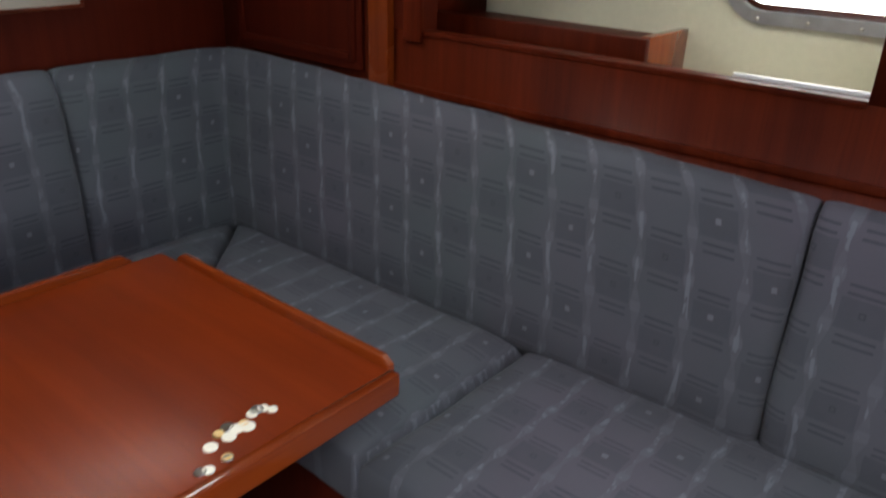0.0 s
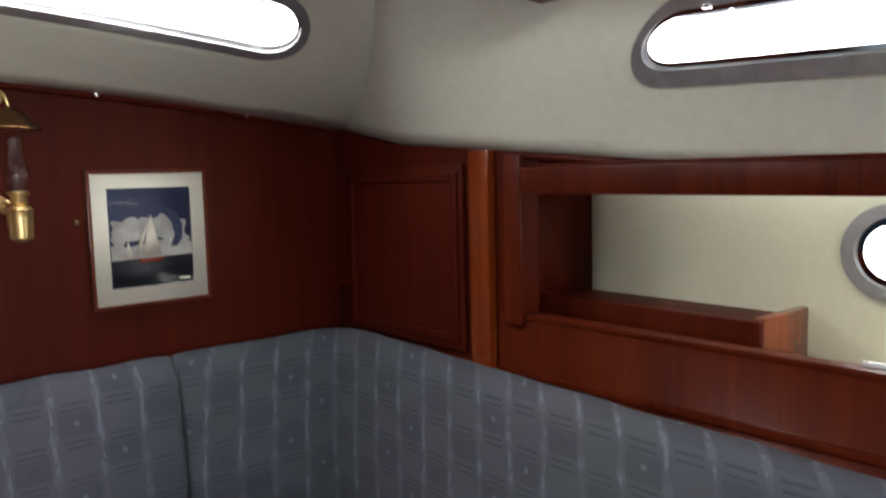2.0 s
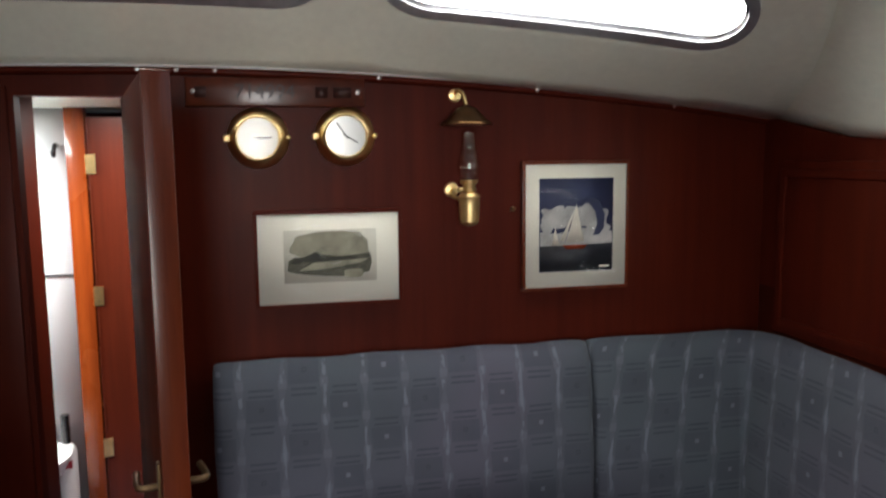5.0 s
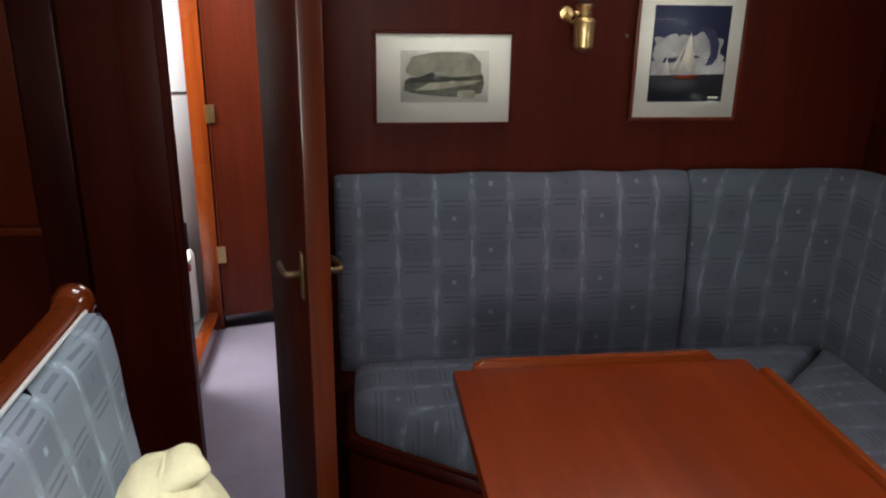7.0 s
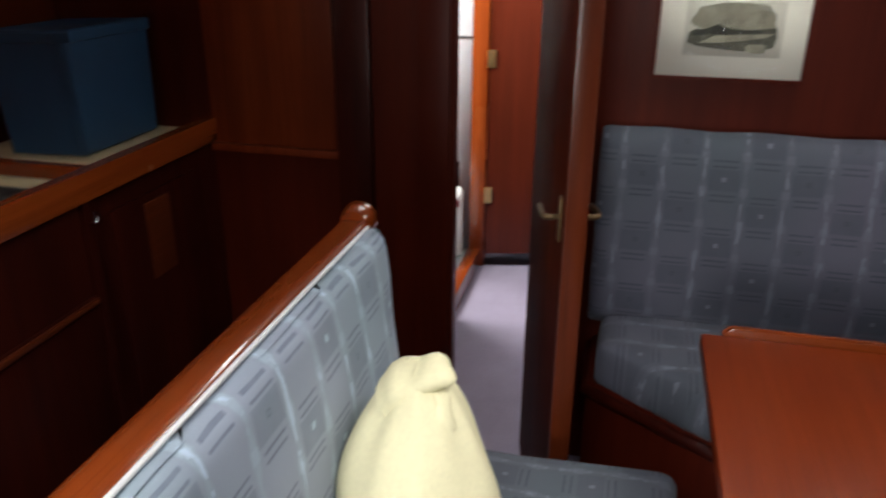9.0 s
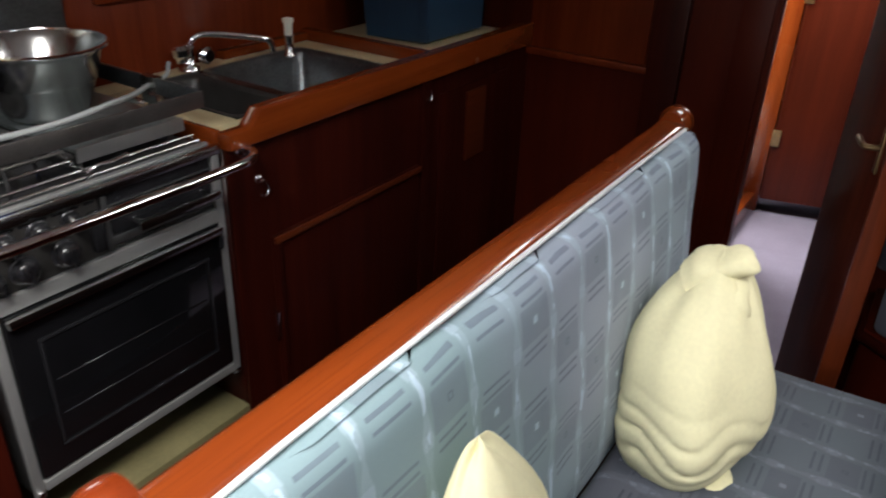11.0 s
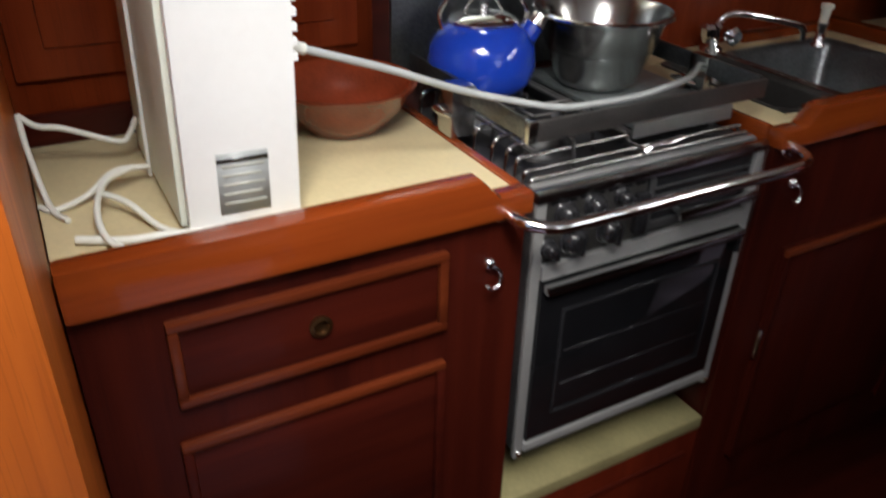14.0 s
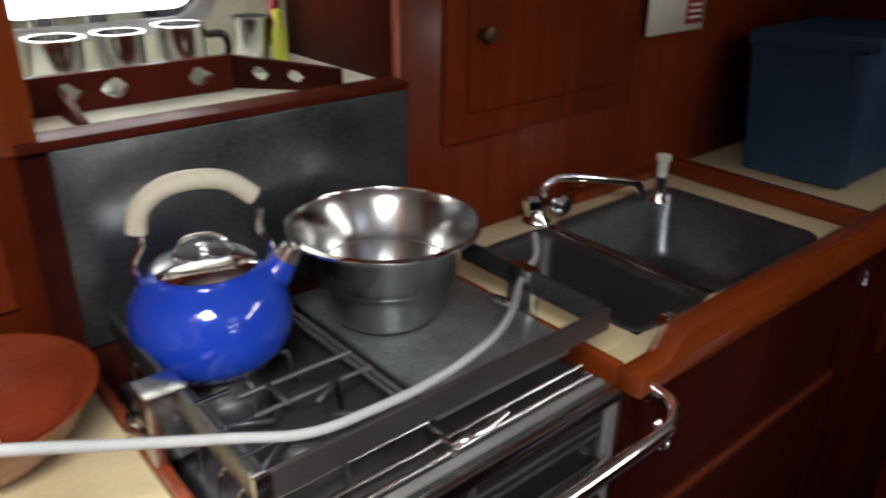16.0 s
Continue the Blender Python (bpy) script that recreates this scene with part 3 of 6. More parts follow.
# ceiling with the hatch's opening
HX0, HX1, HY0, HY1 = -0.705, 0.02, 0.42, 1.17
xs = sorted({-1.44, -1.2, -1.0, HX0, HX1, 0.22, 0.90, 1.2, 1.5, -0.5, -0.3})
ys = sorted({-1.45, -1.2, -0.9, -0.6, -0.35, 0.0, 0.35, HY0, 0.6, 0.8, 1.0, HY1, 1.25, 1.35, 1.5})
bm = bmesh.new()
cv = {(i, j): bm.verts.new((x, y, z_ceil(y) + 0.004)) for i, x in enumerate(xs) for j, y in enumerate(ys)}
for i in range(len(xs) - 1):
    for j in range(len(ys) - 1):
        if xs[i] >= HX0 and xs[i + 1] <= HX1 and ys[j] >= HY0 and ys[j + 1] <= HY1:
            continue
        # Assumed companionway opening, out of view, sized for the lamp above it.
        if xs[i] >= 0.22 and xs[i + 1] <= 0.90 and ys[j] >= -0.6 and ys[j + 1] <= 0.35:
            continue
        bm.faces.new((cv[i, j], cv[i + 1, j], cv[i + 1, j + 1], cv[i, j + 1]))
ceiling = setting("ceiling", bm, M_GLOSSWHITE, "glossy white cambered cabin ceiling", True, "ceiling")
sol = ceiling.modifiers.new("thick", "SOLIDIFY")
sol.thickness, sol.offset = 0.012, 0.0


def rounded_rect(x0, x1, y0, y1, r, n=6):
    out = []
    for cx, cy, a0 in ((x1 - r, y1 - r, 0), (x0 + r, y1 - r, 90), (x0 + r, y0 + r, 180), (x1 - r, y0 + r, 270)):
        out += [(cx + r * math.cos(radians(a0 + 90 * k / n)), cy + r * math.sin(radians(a0 + 90 * k / n))) for k in range(n + 1)]
    return out


hatch = thing("deck_hatch", (-0.34, 0.8, 1.85), "large frosted white deck hatch in a moulded frame", "hatch")
rings = []
for grow, d in ((0.012, -0.004), (0.016, -0.012), (-0.03, -0.014), (-0.036, 0.05), (0.0, 0.06)):
    rings.append([(x, y, z_ceil(y) + d) for x, y in rounded_rect(HX0 - grow, HX1 + grow, HY0 - grow, HY1 + grow, 0.09)])
part("hatch_frame", loft(rings, True, False), M_LINER, hatch, smooth=True)
part("hatch_gasket", loft([[(x, y, z_ceil(y) + d) for x, y in rounded_rect(HX0 - g, HX1 + g, HY0 - g, HY1 + g, 0.09)] for g, d in ((-0.028, -0.016), (-0.031, -0.019), (-0.036, -0.012))], True, False), M_IRON, hatch, "thin dark gasket line")
pane = prism(rounded_rect(HX0 + 0.03, HX1 - 0.03, HY0 + 0.03, HY1 - 0.03, 0.07), "z", 0.0, 0.008)
for v in pane.verts:
    v.co.z += z_ceil(v.co.y) + 0.03
pane_ob = part("hatch_pane", pane, M_GLASS, hatch, "acrylic pane")
pane_ob.visible_shadow = False
daylight("daylight_hatch", (-0.34, 0.795, 1.94), (-0.34, 0.795, 1.0), 0.74, 0.76, HATCH_W)
for x, y in ((-0.735, 0.75), (-0.735, 1.13), (-0.52, 1.205)):
    single("screw", lathe([(0.009, 0.0), (0.008, -0.004), (0.003, -0.005)], (x, y, z_ceil(y)), "z", 12), M_SCREW, "small round steel screw head in the ceiling", "screw", group="ceiling screws")

# deck beam and grab rail
bm = bmesh.new()
rings = []
for k in range(29):
    y = -1.38 + 2.765 * k / 28
    z = z_ceil(y)
    taper = 1.0 if y < 1.34 else 0.8
    x0, x1 = -0.838, -0.768
    rings.append([(x0, y, z + 0.0), (x0, y, z - 0.052 * taper), (x0 + 0.012, y, z - 0.062 * taper), (x1 - 0.012, y, z - 0.062 * taper), (x1, y, z - 0.052 * taper), (x1, y, z + 0.0)])
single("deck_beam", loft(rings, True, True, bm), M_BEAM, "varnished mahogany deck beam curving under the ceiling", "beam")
rings = []
for k in range(26):
    x = -0.93 + 2.2 * k / 25
    w = 0.017 + 0.013 * min(1, k / 2.0)
    h = 0.010 + 0.011 * min(1, k / 2.0)
    y, z = 1.062, 1.742 if x < -0.9 else 1.744
    rings.append([(x, y + w * math.cos(a) * (1 if abs(math.cos(a)) < 0.9 else 0.96), z + h * math.sin(a)) for a in [radians(v) for v in (25, 65, 115, 155, 205, 245, 295, 335)]])
grab = thing("ceiling_grab_rail", (0.1, 1.062, 1.74), "varnished mahogany grab rail slung below the ceiling beam", "grab rail")
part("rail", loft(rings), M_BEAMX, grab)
for x in (-0.803, 0.0, 0.8):
    if x > -0.7:
        part("standoff", box((x - 0.03, 1.04, 1.762), (x + 0.03, 1.085, z_ceil(1.06) + 0.004), 0.006), M_ORX, grab)

# round ceiling lamp
lamp = thing("ceiling_lamp", (-1.04, 0.93, 1.80), "round brass and chrome ceiling lamp, switched off", "lamp")
zc = z_ceil(0.93)
part("base_plate", lathe([(0.088, 0.012), (0.088, -0.004), (0.074, -0.022), (0.068, -0.024)], (-1.04, 0.93, zc - 0.01), "z", 40), M_BRASS, lamp, "brown-tinted brass base", True)
part("chrome_ring", lathe([(0.060, -0.020), (0.078, -0.028), (0.080, -0.038), (0.070, -0.046), (0.050, -0.046), (0.046, -0.036)], (-1.04, 0.93, zc - 0.01), "z", 40), M_CHROME, lamp, "chrome ring", True)
part("diffuser", lathe([(0.049, -0.038), (0.046, -0.044), (0.02, -0.048), (0.001, -0.049)], (-1.04, 0.93, zc - 0.01), "z", 32), M_LABEL, lamp, "grey lens", True)
part("switch", lathe([(0.004, -0.046), (0.004, -0.058), (0.002, -0.060)], (-1.09, 0.90, zc - 0.01), "z", 10), M_CHROME, lamp)

# ---------------------------------------------------------------- floor, bulkhead, side
floor = setting("floor", box((-3.45, -1.9, -0.04), (1.6, 1.9, 0.0), 0.0), M_CARPET, "lilac-grey carpeted cabin sole", False, "floor")


def bulkhead_piece(name, y0, y1, zlo, label):
    n = 16
    top = [(y0 + (y1 - y0) * k / n, z_trim(y0 + (y1 - y0) * k / n) - 0.002) for k in range(n + 1)]
    return setting(name, prism([(y0, zlo)] + [(y1, zlo)] + list(reversed(top)), "x", -1.77, -1.73), M_BULK, label, False, "wall")


bulkhead_piece("wall_forward", -0.02, 1.60, 0.0, "dark varnished mahogany bulkhead behind the settee")
bulkhead_piece("wall_forward_starboard", -1.50, -0.25, 0.0, "dark varnished mahogany bulkhead at the galley's end")
bulkhead_piece("wall_forward_header", -0.25, -0.02, 1.60, "dark mahogany header over the doorway")
# trim along the bulkhead's top, with its white welt
setting("trim", tube([(-1.722, -1.45 + 3.0 * k / 30, z_trim(-1.45 + 3.0 * k / 30) - 0.006) for k in range(31)], 0.009, 8), M_BULK, "dark bead under the headlining", True, "trim")
setting("trim", tube([(-1.712, -1.45 + 3.0 * k / 30, z_trim(-1.45 + 3.0 * k / 30) + 0.004) for k in range(31)], 0.0035, 6), M_PIPE, "thin white welt along the headlining", True, "trim")
side_line = [side_pt(k / 40, 0.0) for k in range(41)]
setting("trim", tube([p + Vector((0.012, -0.018, -0.004)) for p in side_line], 0.008, 8), M_BULK, "dark bead under the side headlining", True, "trim")
for y in (0.0, 0.08, 0.16, 0.52, 0.9, 1.26):
    single("screw", lathe([(0.006, 0.0), (0.005, 0.003), (0.002, 0.004)], (-1.714, y, z_trim(y) - 0.004), "x", 10), M_SCREW, "small steel screw head in the bulkhead trim", "screw", group="trim screws")

# doorway lining and the posts beside it
setting("door_jamb", box((-1.80, -0.345, 0.0), (-1.722, -0.262, 1.62), 0.004), M_BULK, "dark mahogany door jamb", False, "door frame")
setting("pilaster", box((-1.732, -0.565, 0.0), (-1.70, -0.47, 1.63), 0.006), M_REDZ, "upright mahogany pilaster on the bulkhead", False, "trim")
panel = thing("bulkhead_panel", (-1.73, -0.76, 0.87), "raised mahogany panel with moulded lower edge on the bulkhead", "panel")
# Brighter mahogany here in place of light falling on the panel.
part("field", box((-1.732, -0.945, 0.885), (-1.722, -0.575, 1.60), 0.003), M_BACKZ, panel)
part("moulding", box((-1.732, -0.955, 0.862), (-1.712, -0.567, 0.884), 0.005), M_BACKZ, panel)

# open cabin door, hinged at the bulkhead
d0, d1 = Vector((-1.725, -0.018, 0)), Vector((-1.175, 0.108, 0))
ang = math.degrees(math.atan2(d1.y - d0.y, d1.x - d0.x))
DM = pose(d0.x, d0.y, 0, 0, 0, ang)
door = thing("door_1", (d0.x, d0.y, 0.0), "open varnished mahogany cabin door with brass lever handle", "door", kind="structure")
leaf = part("leaf", box((0.0, -0.020, 0.02), (0.57, 0.020, 1.595), 0.004, DM), M_LEAF, door)
part("edge_lipping", box((0.5705, -0.021, 0.02), (0.582, 0.021, 1.595), 0.003, DM), M_MOULDZ, door, "reddish varnished edge strip")
for side in (-1, 1):
    hd = part("handle_plate", box((0.512, side * 0.022 - 0.003, 0.885), (0.534, side * 0.022 + 0.003, 0.975), 0.003, DM), M_OLDBRASS, door, "tarnished brass plate")
    lev = [DM @ Vector(p) for p in ((0.523, side * 0.02, 0.935), (0.523, side * 0.048, 0.935), (0.505, side * 0.054, 0.935), (0.44, side * 0.052, 0.929))]
    part("lever", tube(smooth_path(lev, 5), 0.006, 10), M_OLDBRASS, door, "worn brass lever", True)

# name board
board = thing("name_board", (-1.73, 0.29, 1.58), "dark carved mahogany number board screwed to the bulkhead", "sign")
part("board", box((-1.732, 0.095, 1.577), (-1.712, 0.487, 1.641), 0.005), M_MOULD, board)
for y in (0.112, 0.47):
    part("screw", lathe([(0.006, 0.0), (0.005, 0.003), (0.001, 0.004)], (-1.713, y, 1.61), "x", 10), M_SCREW, board)
cu = bpy.data.curves.new("number", "FONT")
cu.body, cu.size, cu.align_x, cu.align_y, cu.extrude = "714994", 0.044, "CENTER", "CENTER", 0.001
tx = bpy.data.objects.new("number_tmp", cu)
scene.collection.objects.link(tx)
tx.matrix_world = Matrix(((0, 0, 1, -1.7105), (1, 0, 0, 0.265), (0, 1, 0, 1.609), (0, 0, 0, 1)))
bpy.context.view_layer.update()
tm = bpy.data.meshes.new_from_object(tx.evaluated_get(bpy.context.evaluated_depsgraph_get()))
tm.transform(tx.matrix_world)
bpy.data.objects.remove(tx)
tm.materials.clear()
tm.materials.append(M_CARVE)
num = new("number", tm)
num.parent = board
num.matrix_parent_inverse = Matrix.Translation(-Vector(board.location))
for y0, y1 in ((0.115, 0.14), (0.375, 0.402), (0.415, 0.455)):
    part("lettering_bar", box((-1.7122, y0, 1.597), (-1.7105, y1, 1.621), 0.0), M_CARVE, board, "carved characters, too faint to read")


def brass_dial(name, y, z, face, label, category, extra):
    t = thing(name, (-1.73, y, z - 0.066), label, category)
    part("flange", lathe([(0.066, 0.0), (0.068, 0.008), (0.060, 0.016), (0.056, 0.034), (0.048, 0.038), (0.045, 0.030)], (-1.73, y, z), "x", 48), M_BRASS, t, "", True)
    part("dial", lathe([(0.0445, 0.0305), (0.02, 0.0315), (0.001, 0.0315)], (-1.73, y, z), "x", 40), face, t, "pale dial", True)
    glass = part("glass", lathe([(0.045, 0.0345), (0.02, 0.037), (0.001, 0.0375)], (-1.73, y, z), "x", 32), M_GLASS, t, "", True)
    glass.visible_shadow = False
    for a in (20, 140, 260):
        part("screw", lathe([(0.004, 0.0), (0.003, 0.002)], (-1.722, y + 0.062 * math.cos(radians(a)), z + 0.062 * math.sin(radians(a))), "x", 8), M_BRASS, t)
    part("hinge_lug", box((-1.728, y - 0.074, z - 0.008), (-1.700, y - 0.060, z + 0.008), 0.003), M_BRASS, t)
    part("catch", lathe([(0.005, 0.0), (0.006, 0.018)], (-1.715, y + 0.066, z), "x", 10), M_BRASS, t)
    for a, r, w in extra:
        m = Matrix.Translation((-1.697, y, z)) @ Matrix.Rotation(radians(a), 4, "X")
        part("hand", box((-0.0008, -w, -0.008), (0.0008, w, r), 0.0, m), M_BLACK, t, "black pointer")


brass_dial("ship_clock", 0.246, 1.508, M_CLOCKFACE, "round brass ship's clock with cream dial", "clock", [(-88, 0.030, 0.0016), (-92, 0.020, 0.002)])
brass_dial("barometer", 0.440, 1.512, M_DIAL, "round brass barometer with brushed silver dial", "barometer", [(35, 0.036, 0.0012), (-120, 0.030, 0.0012)])


def picture(name, y0, y1, z0, z1, lean, label, painter):
    t = thing(name, (-1.73, (y0 + y1) / 2, z0), label, "picture")
    fw = 0.008
    for a, b in (((y0, z0), (y1, z0 + fw)), ((y0, z1 - fw), (y1, z1)), ((y0, z0 + fw), (y0 + fw, z1 - fw)), ((y1 - fw, z0 + fw), (y1, z1 - fw))):
        part("frame_rail", box((-1.728, a[0], a[1]), (-1.7085, b[0], b[1]), 0.002), M_MOULDZ if name == "ship_picture" else M_BULK, t, "thin wooden moulding")
    part("mount", box((-1.726, y0 + fw, z0 + fw), (-1.7120, y1 - fw, z1 - fw), 0.0), M_PAPER, t, "wide cream mount")
    painter(t)
    glass = part("glass", box((-1.7096, y0 + fw, z0 + fw), (-1.7091, y1 - fw, z1 - fw), 0.0), M_PICGLASS, t)
    glass.visible_shadow = False
    return t


def flat_shape(pts, depth):
    """A printed shape on a picture's sheet."""
    return prism(pts, "x", -1.7119 + depth * 0.5 - 0.0003, -1.7119 + depth * 0.5)


def blob(cy, cz, ry, rz, seed, n=36, rough=0.18):
    out = []
    for k in range(n):
        a = 2 * math.pi * k / n
        f = 1 + rough * noise.noise(Vector((math.cos(a) * 1.7 + seed, math.sin(a) * 1.7, seed)))
        out.append((cy + ry * f * math.copysign(abs(math.cos(a)) ** 0.7, math.cos(a)), cz + rz * f * math.copysign(abs(math.sin(a)) ** 0.7, math.sin(a))))
    return out


def paint_landscape(t):
    y0, y1, z0, z1 = 0.293, 0.505, 1.178, 1.30
    part("sheet", flat_shape([(y0, z0), (y1, z0), (y1, z1), (y0, z1)], 0.0008), plain("print_paper", (0.66, 0.65, 0.55), 0.7, vary=0.05, relief=0.0), t)
    part("sky_wash", flat_shape(blob(0.40, 1.262, 0.090, 0.032, 1.0), 0.0016), M_SEPIA, t)
    part("hills", flat_shape([(0.300, 1.206), (0.303, 1.230), (0.318, 1.238), (0.333, 1.236), (0.350, 1.243), (0.366, 1.250), (0.378, 1.243), (0.40, 1.240), (0.425, 1.238), (0.45, 1.240), (0.49, 1.244), (0.494, 1.222), (0.488, 1.200), (0.462, 1.194), (0.43, 1.190), (0.39, 1.192), (0.35, 1.196), (0.32, 1.200)], 0.0024), M_SEPIAMID, t)
    part("ridge", flat_shape([(0.302, 1.222), (0.32, 1.234), (0.345, 1.240), (0.366, 1.247), (0.385, 1.239), (0.42, 1.236), (0.448, 1.238), (0.474, 1.236), (0.45, 1.231), (0.40, 1.228), (0.35, 1.226)], 0.0032), M_SEPIADARK, t)
    part("water", flat_shape([(0.325, 1.206), (0.36, 1.224), (0.44, 1.228), (0.487, 1.231), (0.47, 1.222), (0.42, 1.214), (0.37, 1.208)], 0.0040), M_SEPIA, t)
    part("rocks", flat_shape(blob(0.452, 1.197, 0.024, 0.010, 4.0), 0.0040), M_SEPIA, t)


def paint_ship(t):
    y0, y1, z0, z1 = 0.905, 1.098, 1.178, 1.408
    part("sheet", flat_shape([(y0, z0), (y1, z0), (y1, z1), (y0, z1)], 0.0008), M_NAVY, t)
    for cy, cz, ry, rz, seed in ((1.040, 1.318, 0.040, 0.030, 2.0), (0.948, 1.312, 0.038, 0.026, 7.0), (0.995, 1.322, 0.032, 0.018, 3.0), (0.926, 1.290, 0.018, 0.014, 5.0), (1.062, 1.285, 0.030, 0.014, 9.0)):
        part("cloud", flat_shape(blob(cy, cz, ry, rz, seed, rough=0.45), 0.0016 + 0.00007 * seed), M_CLOUD, t)
    part("haze", flat_shape([(y0 + 0.002, 1.236), (y1 - 0.002, 1.236), (y1 - 0.002, 1.276), (1.02, 1.285), (0.95, 1.272), (y0 + 0.002, 1.278)], 0.0014), M_CLOUD, t)
    part("sea", flat_shape([(y0 + 0.002, z0 + 0.002), (y1 - 0.002, z0 + 0.002), (y1 - 0.002, 1.246), (y0 + 0.002, 1.242)], 0.0022), M_SEA, t)
    part("spinnaker", flat_shape([(1.01, 1.352), (1.035, 1.362), (1.06, 1.352), (1.076, 1.318), (1.074, 1.285), (1.062, 1.268), (1.045, 1.266), (1.056, 1.295), (1.05, 1.325), (1.034, 1.345)], 0.0028), M_NAVY, t)
    part("mainsail", flat_shape([(1.001, 1.345), (1.022, 1.25), (0.975, 1.25)], 0.0034), M_SAIL, t)
    part("jib", flat_shape([(0.998, 1.335), (0.970, 1.252), (0.958, 1.254)], 0.0028), M_SAIL, t)
    part("small_sail", flat_shape([(0.946, 1.288), (0.957, 1.244), (0.937, 1.244)], 0.0028), M_SAIL, t)
    part("hull", flat_shape([(0.965, 1.244), (1.03, 1.244), (1.022, 1.234), (0.974, 1.234)], 0.0036), M_BOWL, t)
    part("caption_bar", flat_shape([(1.062, 1.186), (1.088, 1.186), (1.088, 1.191), (1.062, 1.191)], 0.0030), M_PAPER, t, "tiny pale writing")


picture("landscape_picture", 0.228, 0.565, 1.122, 1.345, 0, "framed sepia landscape engraving with a wide cream mount", paint_landscape)
picture("ship_picture", 0.862, 1.140, 1.132, 1.450, 0, "framed print of a sailing ship on dark sea, cream mount", paint_ship)
single("wall_hook", lathe([(0.006, 0.0), (0.006, 0.012), (0.003, 0.014)], (-1.73, 0.842, 1.335), "x", 12), M_OLDBRASS, "small tarnished stud on the bulkhead", "hook")

# gimballed oil lamp
ol = thing("oil_lamp", (-1.73, 0.715, 1.30), "brass gimballed oil lamp with glass chimney and smoke bell", "lamp")
part("wall_plate", lathe([(0.018, 0.0), (0.016, 0.008), (0.006, 0.010)], (-1.73, 0.690, 1.385), "x", 20), M_BRASS, ol)
part("gimbal_arm", tube(smooth_path([(-1.725, 0.690, 1.385), (-1.70, 0.685, 1.372), (-1.672, 0.700, 1.365), (-1.662, 0.715, 1.362)], 5), 0.005, 8), M_BRASS, ol, "", True)
part("font", lathe([(0.004, 0.0), (0.017, 0.003), (0.023, 0.010), (0.025, 0.05), (0.025, 0.062), (0.027, 0.068), (0.02, 0.076)], (-1.66, 0.716, 1.303), "z", 12), M_BRASS, ol, "faceted brass oil font")
part("burner", lathe([(0.012, 0.076), (0.018, 0.082), (0.014, 0.094), (0.02, 0.100), (0.02, 0.106)], (-1.66, 0.716, 1.303), "z", 20), M_BRASS, ol, "", True)
part("wick_knob", lathe([(0.006, 0.0), (0.006, 0.02)], (-1.65, 0.690, 1.388), "x", 10), M_BRASS, ol)
ch = part("chimney", lathe([(0.019, 0.106), (0.026, 0.128), (0.028, 0.140), (0.020, 0.165), (0.016, 0.20), (0.0155, 0.215), (0.014, 0.215), (0.018, 0.165), (0.026, 0.140), (0.017, 0.106)], (-1.66, 0.716, 1.303), "z", 24), M_LAMPGLASS, ol, "clear glass chimney", True)
part("smoke_bell", lathe([(0.060, 0.232), (0.059, 0.237), (0.046, 0.243), (0.036, 0.256), (0.020, 0.270), (0.005, 0.275), (0.018, 0.266), (0.034, 0.252), (0.044, 0.240), (0.057, 0.233)], (-1.665, 0.712, 1.303), "z", 28), M_BRONZE, ol, "dark bronze smoke bell", True)
part("bell_hook", tube(smooth_path([(-1.728, 0.70, 1.608), (-1.70, 0.70, 1.615), (-1.672, 0.705, 1.605), (-1.665, 0.712, 1.580)], 5), 0.004, 8), M_BRASS, ol, "", True)
part("bell_plate", lathe([(0.016, 0.0), (0.014, 0.006), (0.004, 0.008)], (-1.73, 0.70, 1.606), "x", 16), M_BRASS, ol)

# ---------------------------------------------------------------- side wall with the niche
NX0, NX1, NZ0, NZ1 = -1.01, -0.128, 1.118, 1.378
for nm, lo, hi in (
    ("wall_port_lower", (-1.73, 1.53, 0.0), (1.5, 1.56, NZ0)),
    ("wall_port_upper", (NX0, 1.53, NZ1), (1.5, 1.56, 1.44)),
    ("wall_port_aft", (NX1, 1.53, NZ0), (1.5, 1.56, NZ1)),
):
    setting(nm, box(lo, hi, 0.0), M_FASCIA, "varnished mahogany panelling along the settee side", False, "wall")
edge = [side_pt(w_at_bottom, 0.0) for w_at_bottom in (0.0, 0.05, 0.1, 0.17, 0.25, 0.29)]
setting("wall_port_forward", prism([(-1.73, NZ0), (NX0, NZ0), (NX0, edge[-1].z + 0.004)] + [(p.x, p.z + 0.004) for p in reversed(edge) if p.x < NX0], "y", 1.53, 1.575), M_BULK, "dark mahogany panelling in the settee's corner", False, "wall")
setting("post", box((-1.158, 1.508, 0.97), (-1.096, 1.532, 1.475), 0.006), M_ORZ, "upright varnished mahogany post", False, "post")
setting("niche_stile", box((-1.060, 1.518, NZ0 - 0.02), (NX0, 1.531, 1.46), 0.003), M_FASCIA, "upright stile beside the niche", False, "trim")
setting("niche_rail", box((NX0, 1.520, NZ1), (1.5, 1.531, NZ1 + 0.055), 0.003), M_FASCIA, "mahogany rail above the niche", False, "trim")
setting("niche_sill", box((NX0, 1.527, NZ0 - 0.006), (NX1, 1.562, NZ0 + 0.005), 0.003), M_FASCIA, "rounded mahogany sill of the niche", False, "trim")
setting("settee_cap_rail", box((-1.09, 1.523, 0.985), (1.5, 1.531, 1.000), 0.003), M_FASCIA, "mahogany cap rail above the back cushions", False, "trim")
cup = thing("cupboard_door", (-1.43, 1.53, 1.0), "closed dark mahogany cupboard door in the corner", "cabinet door")
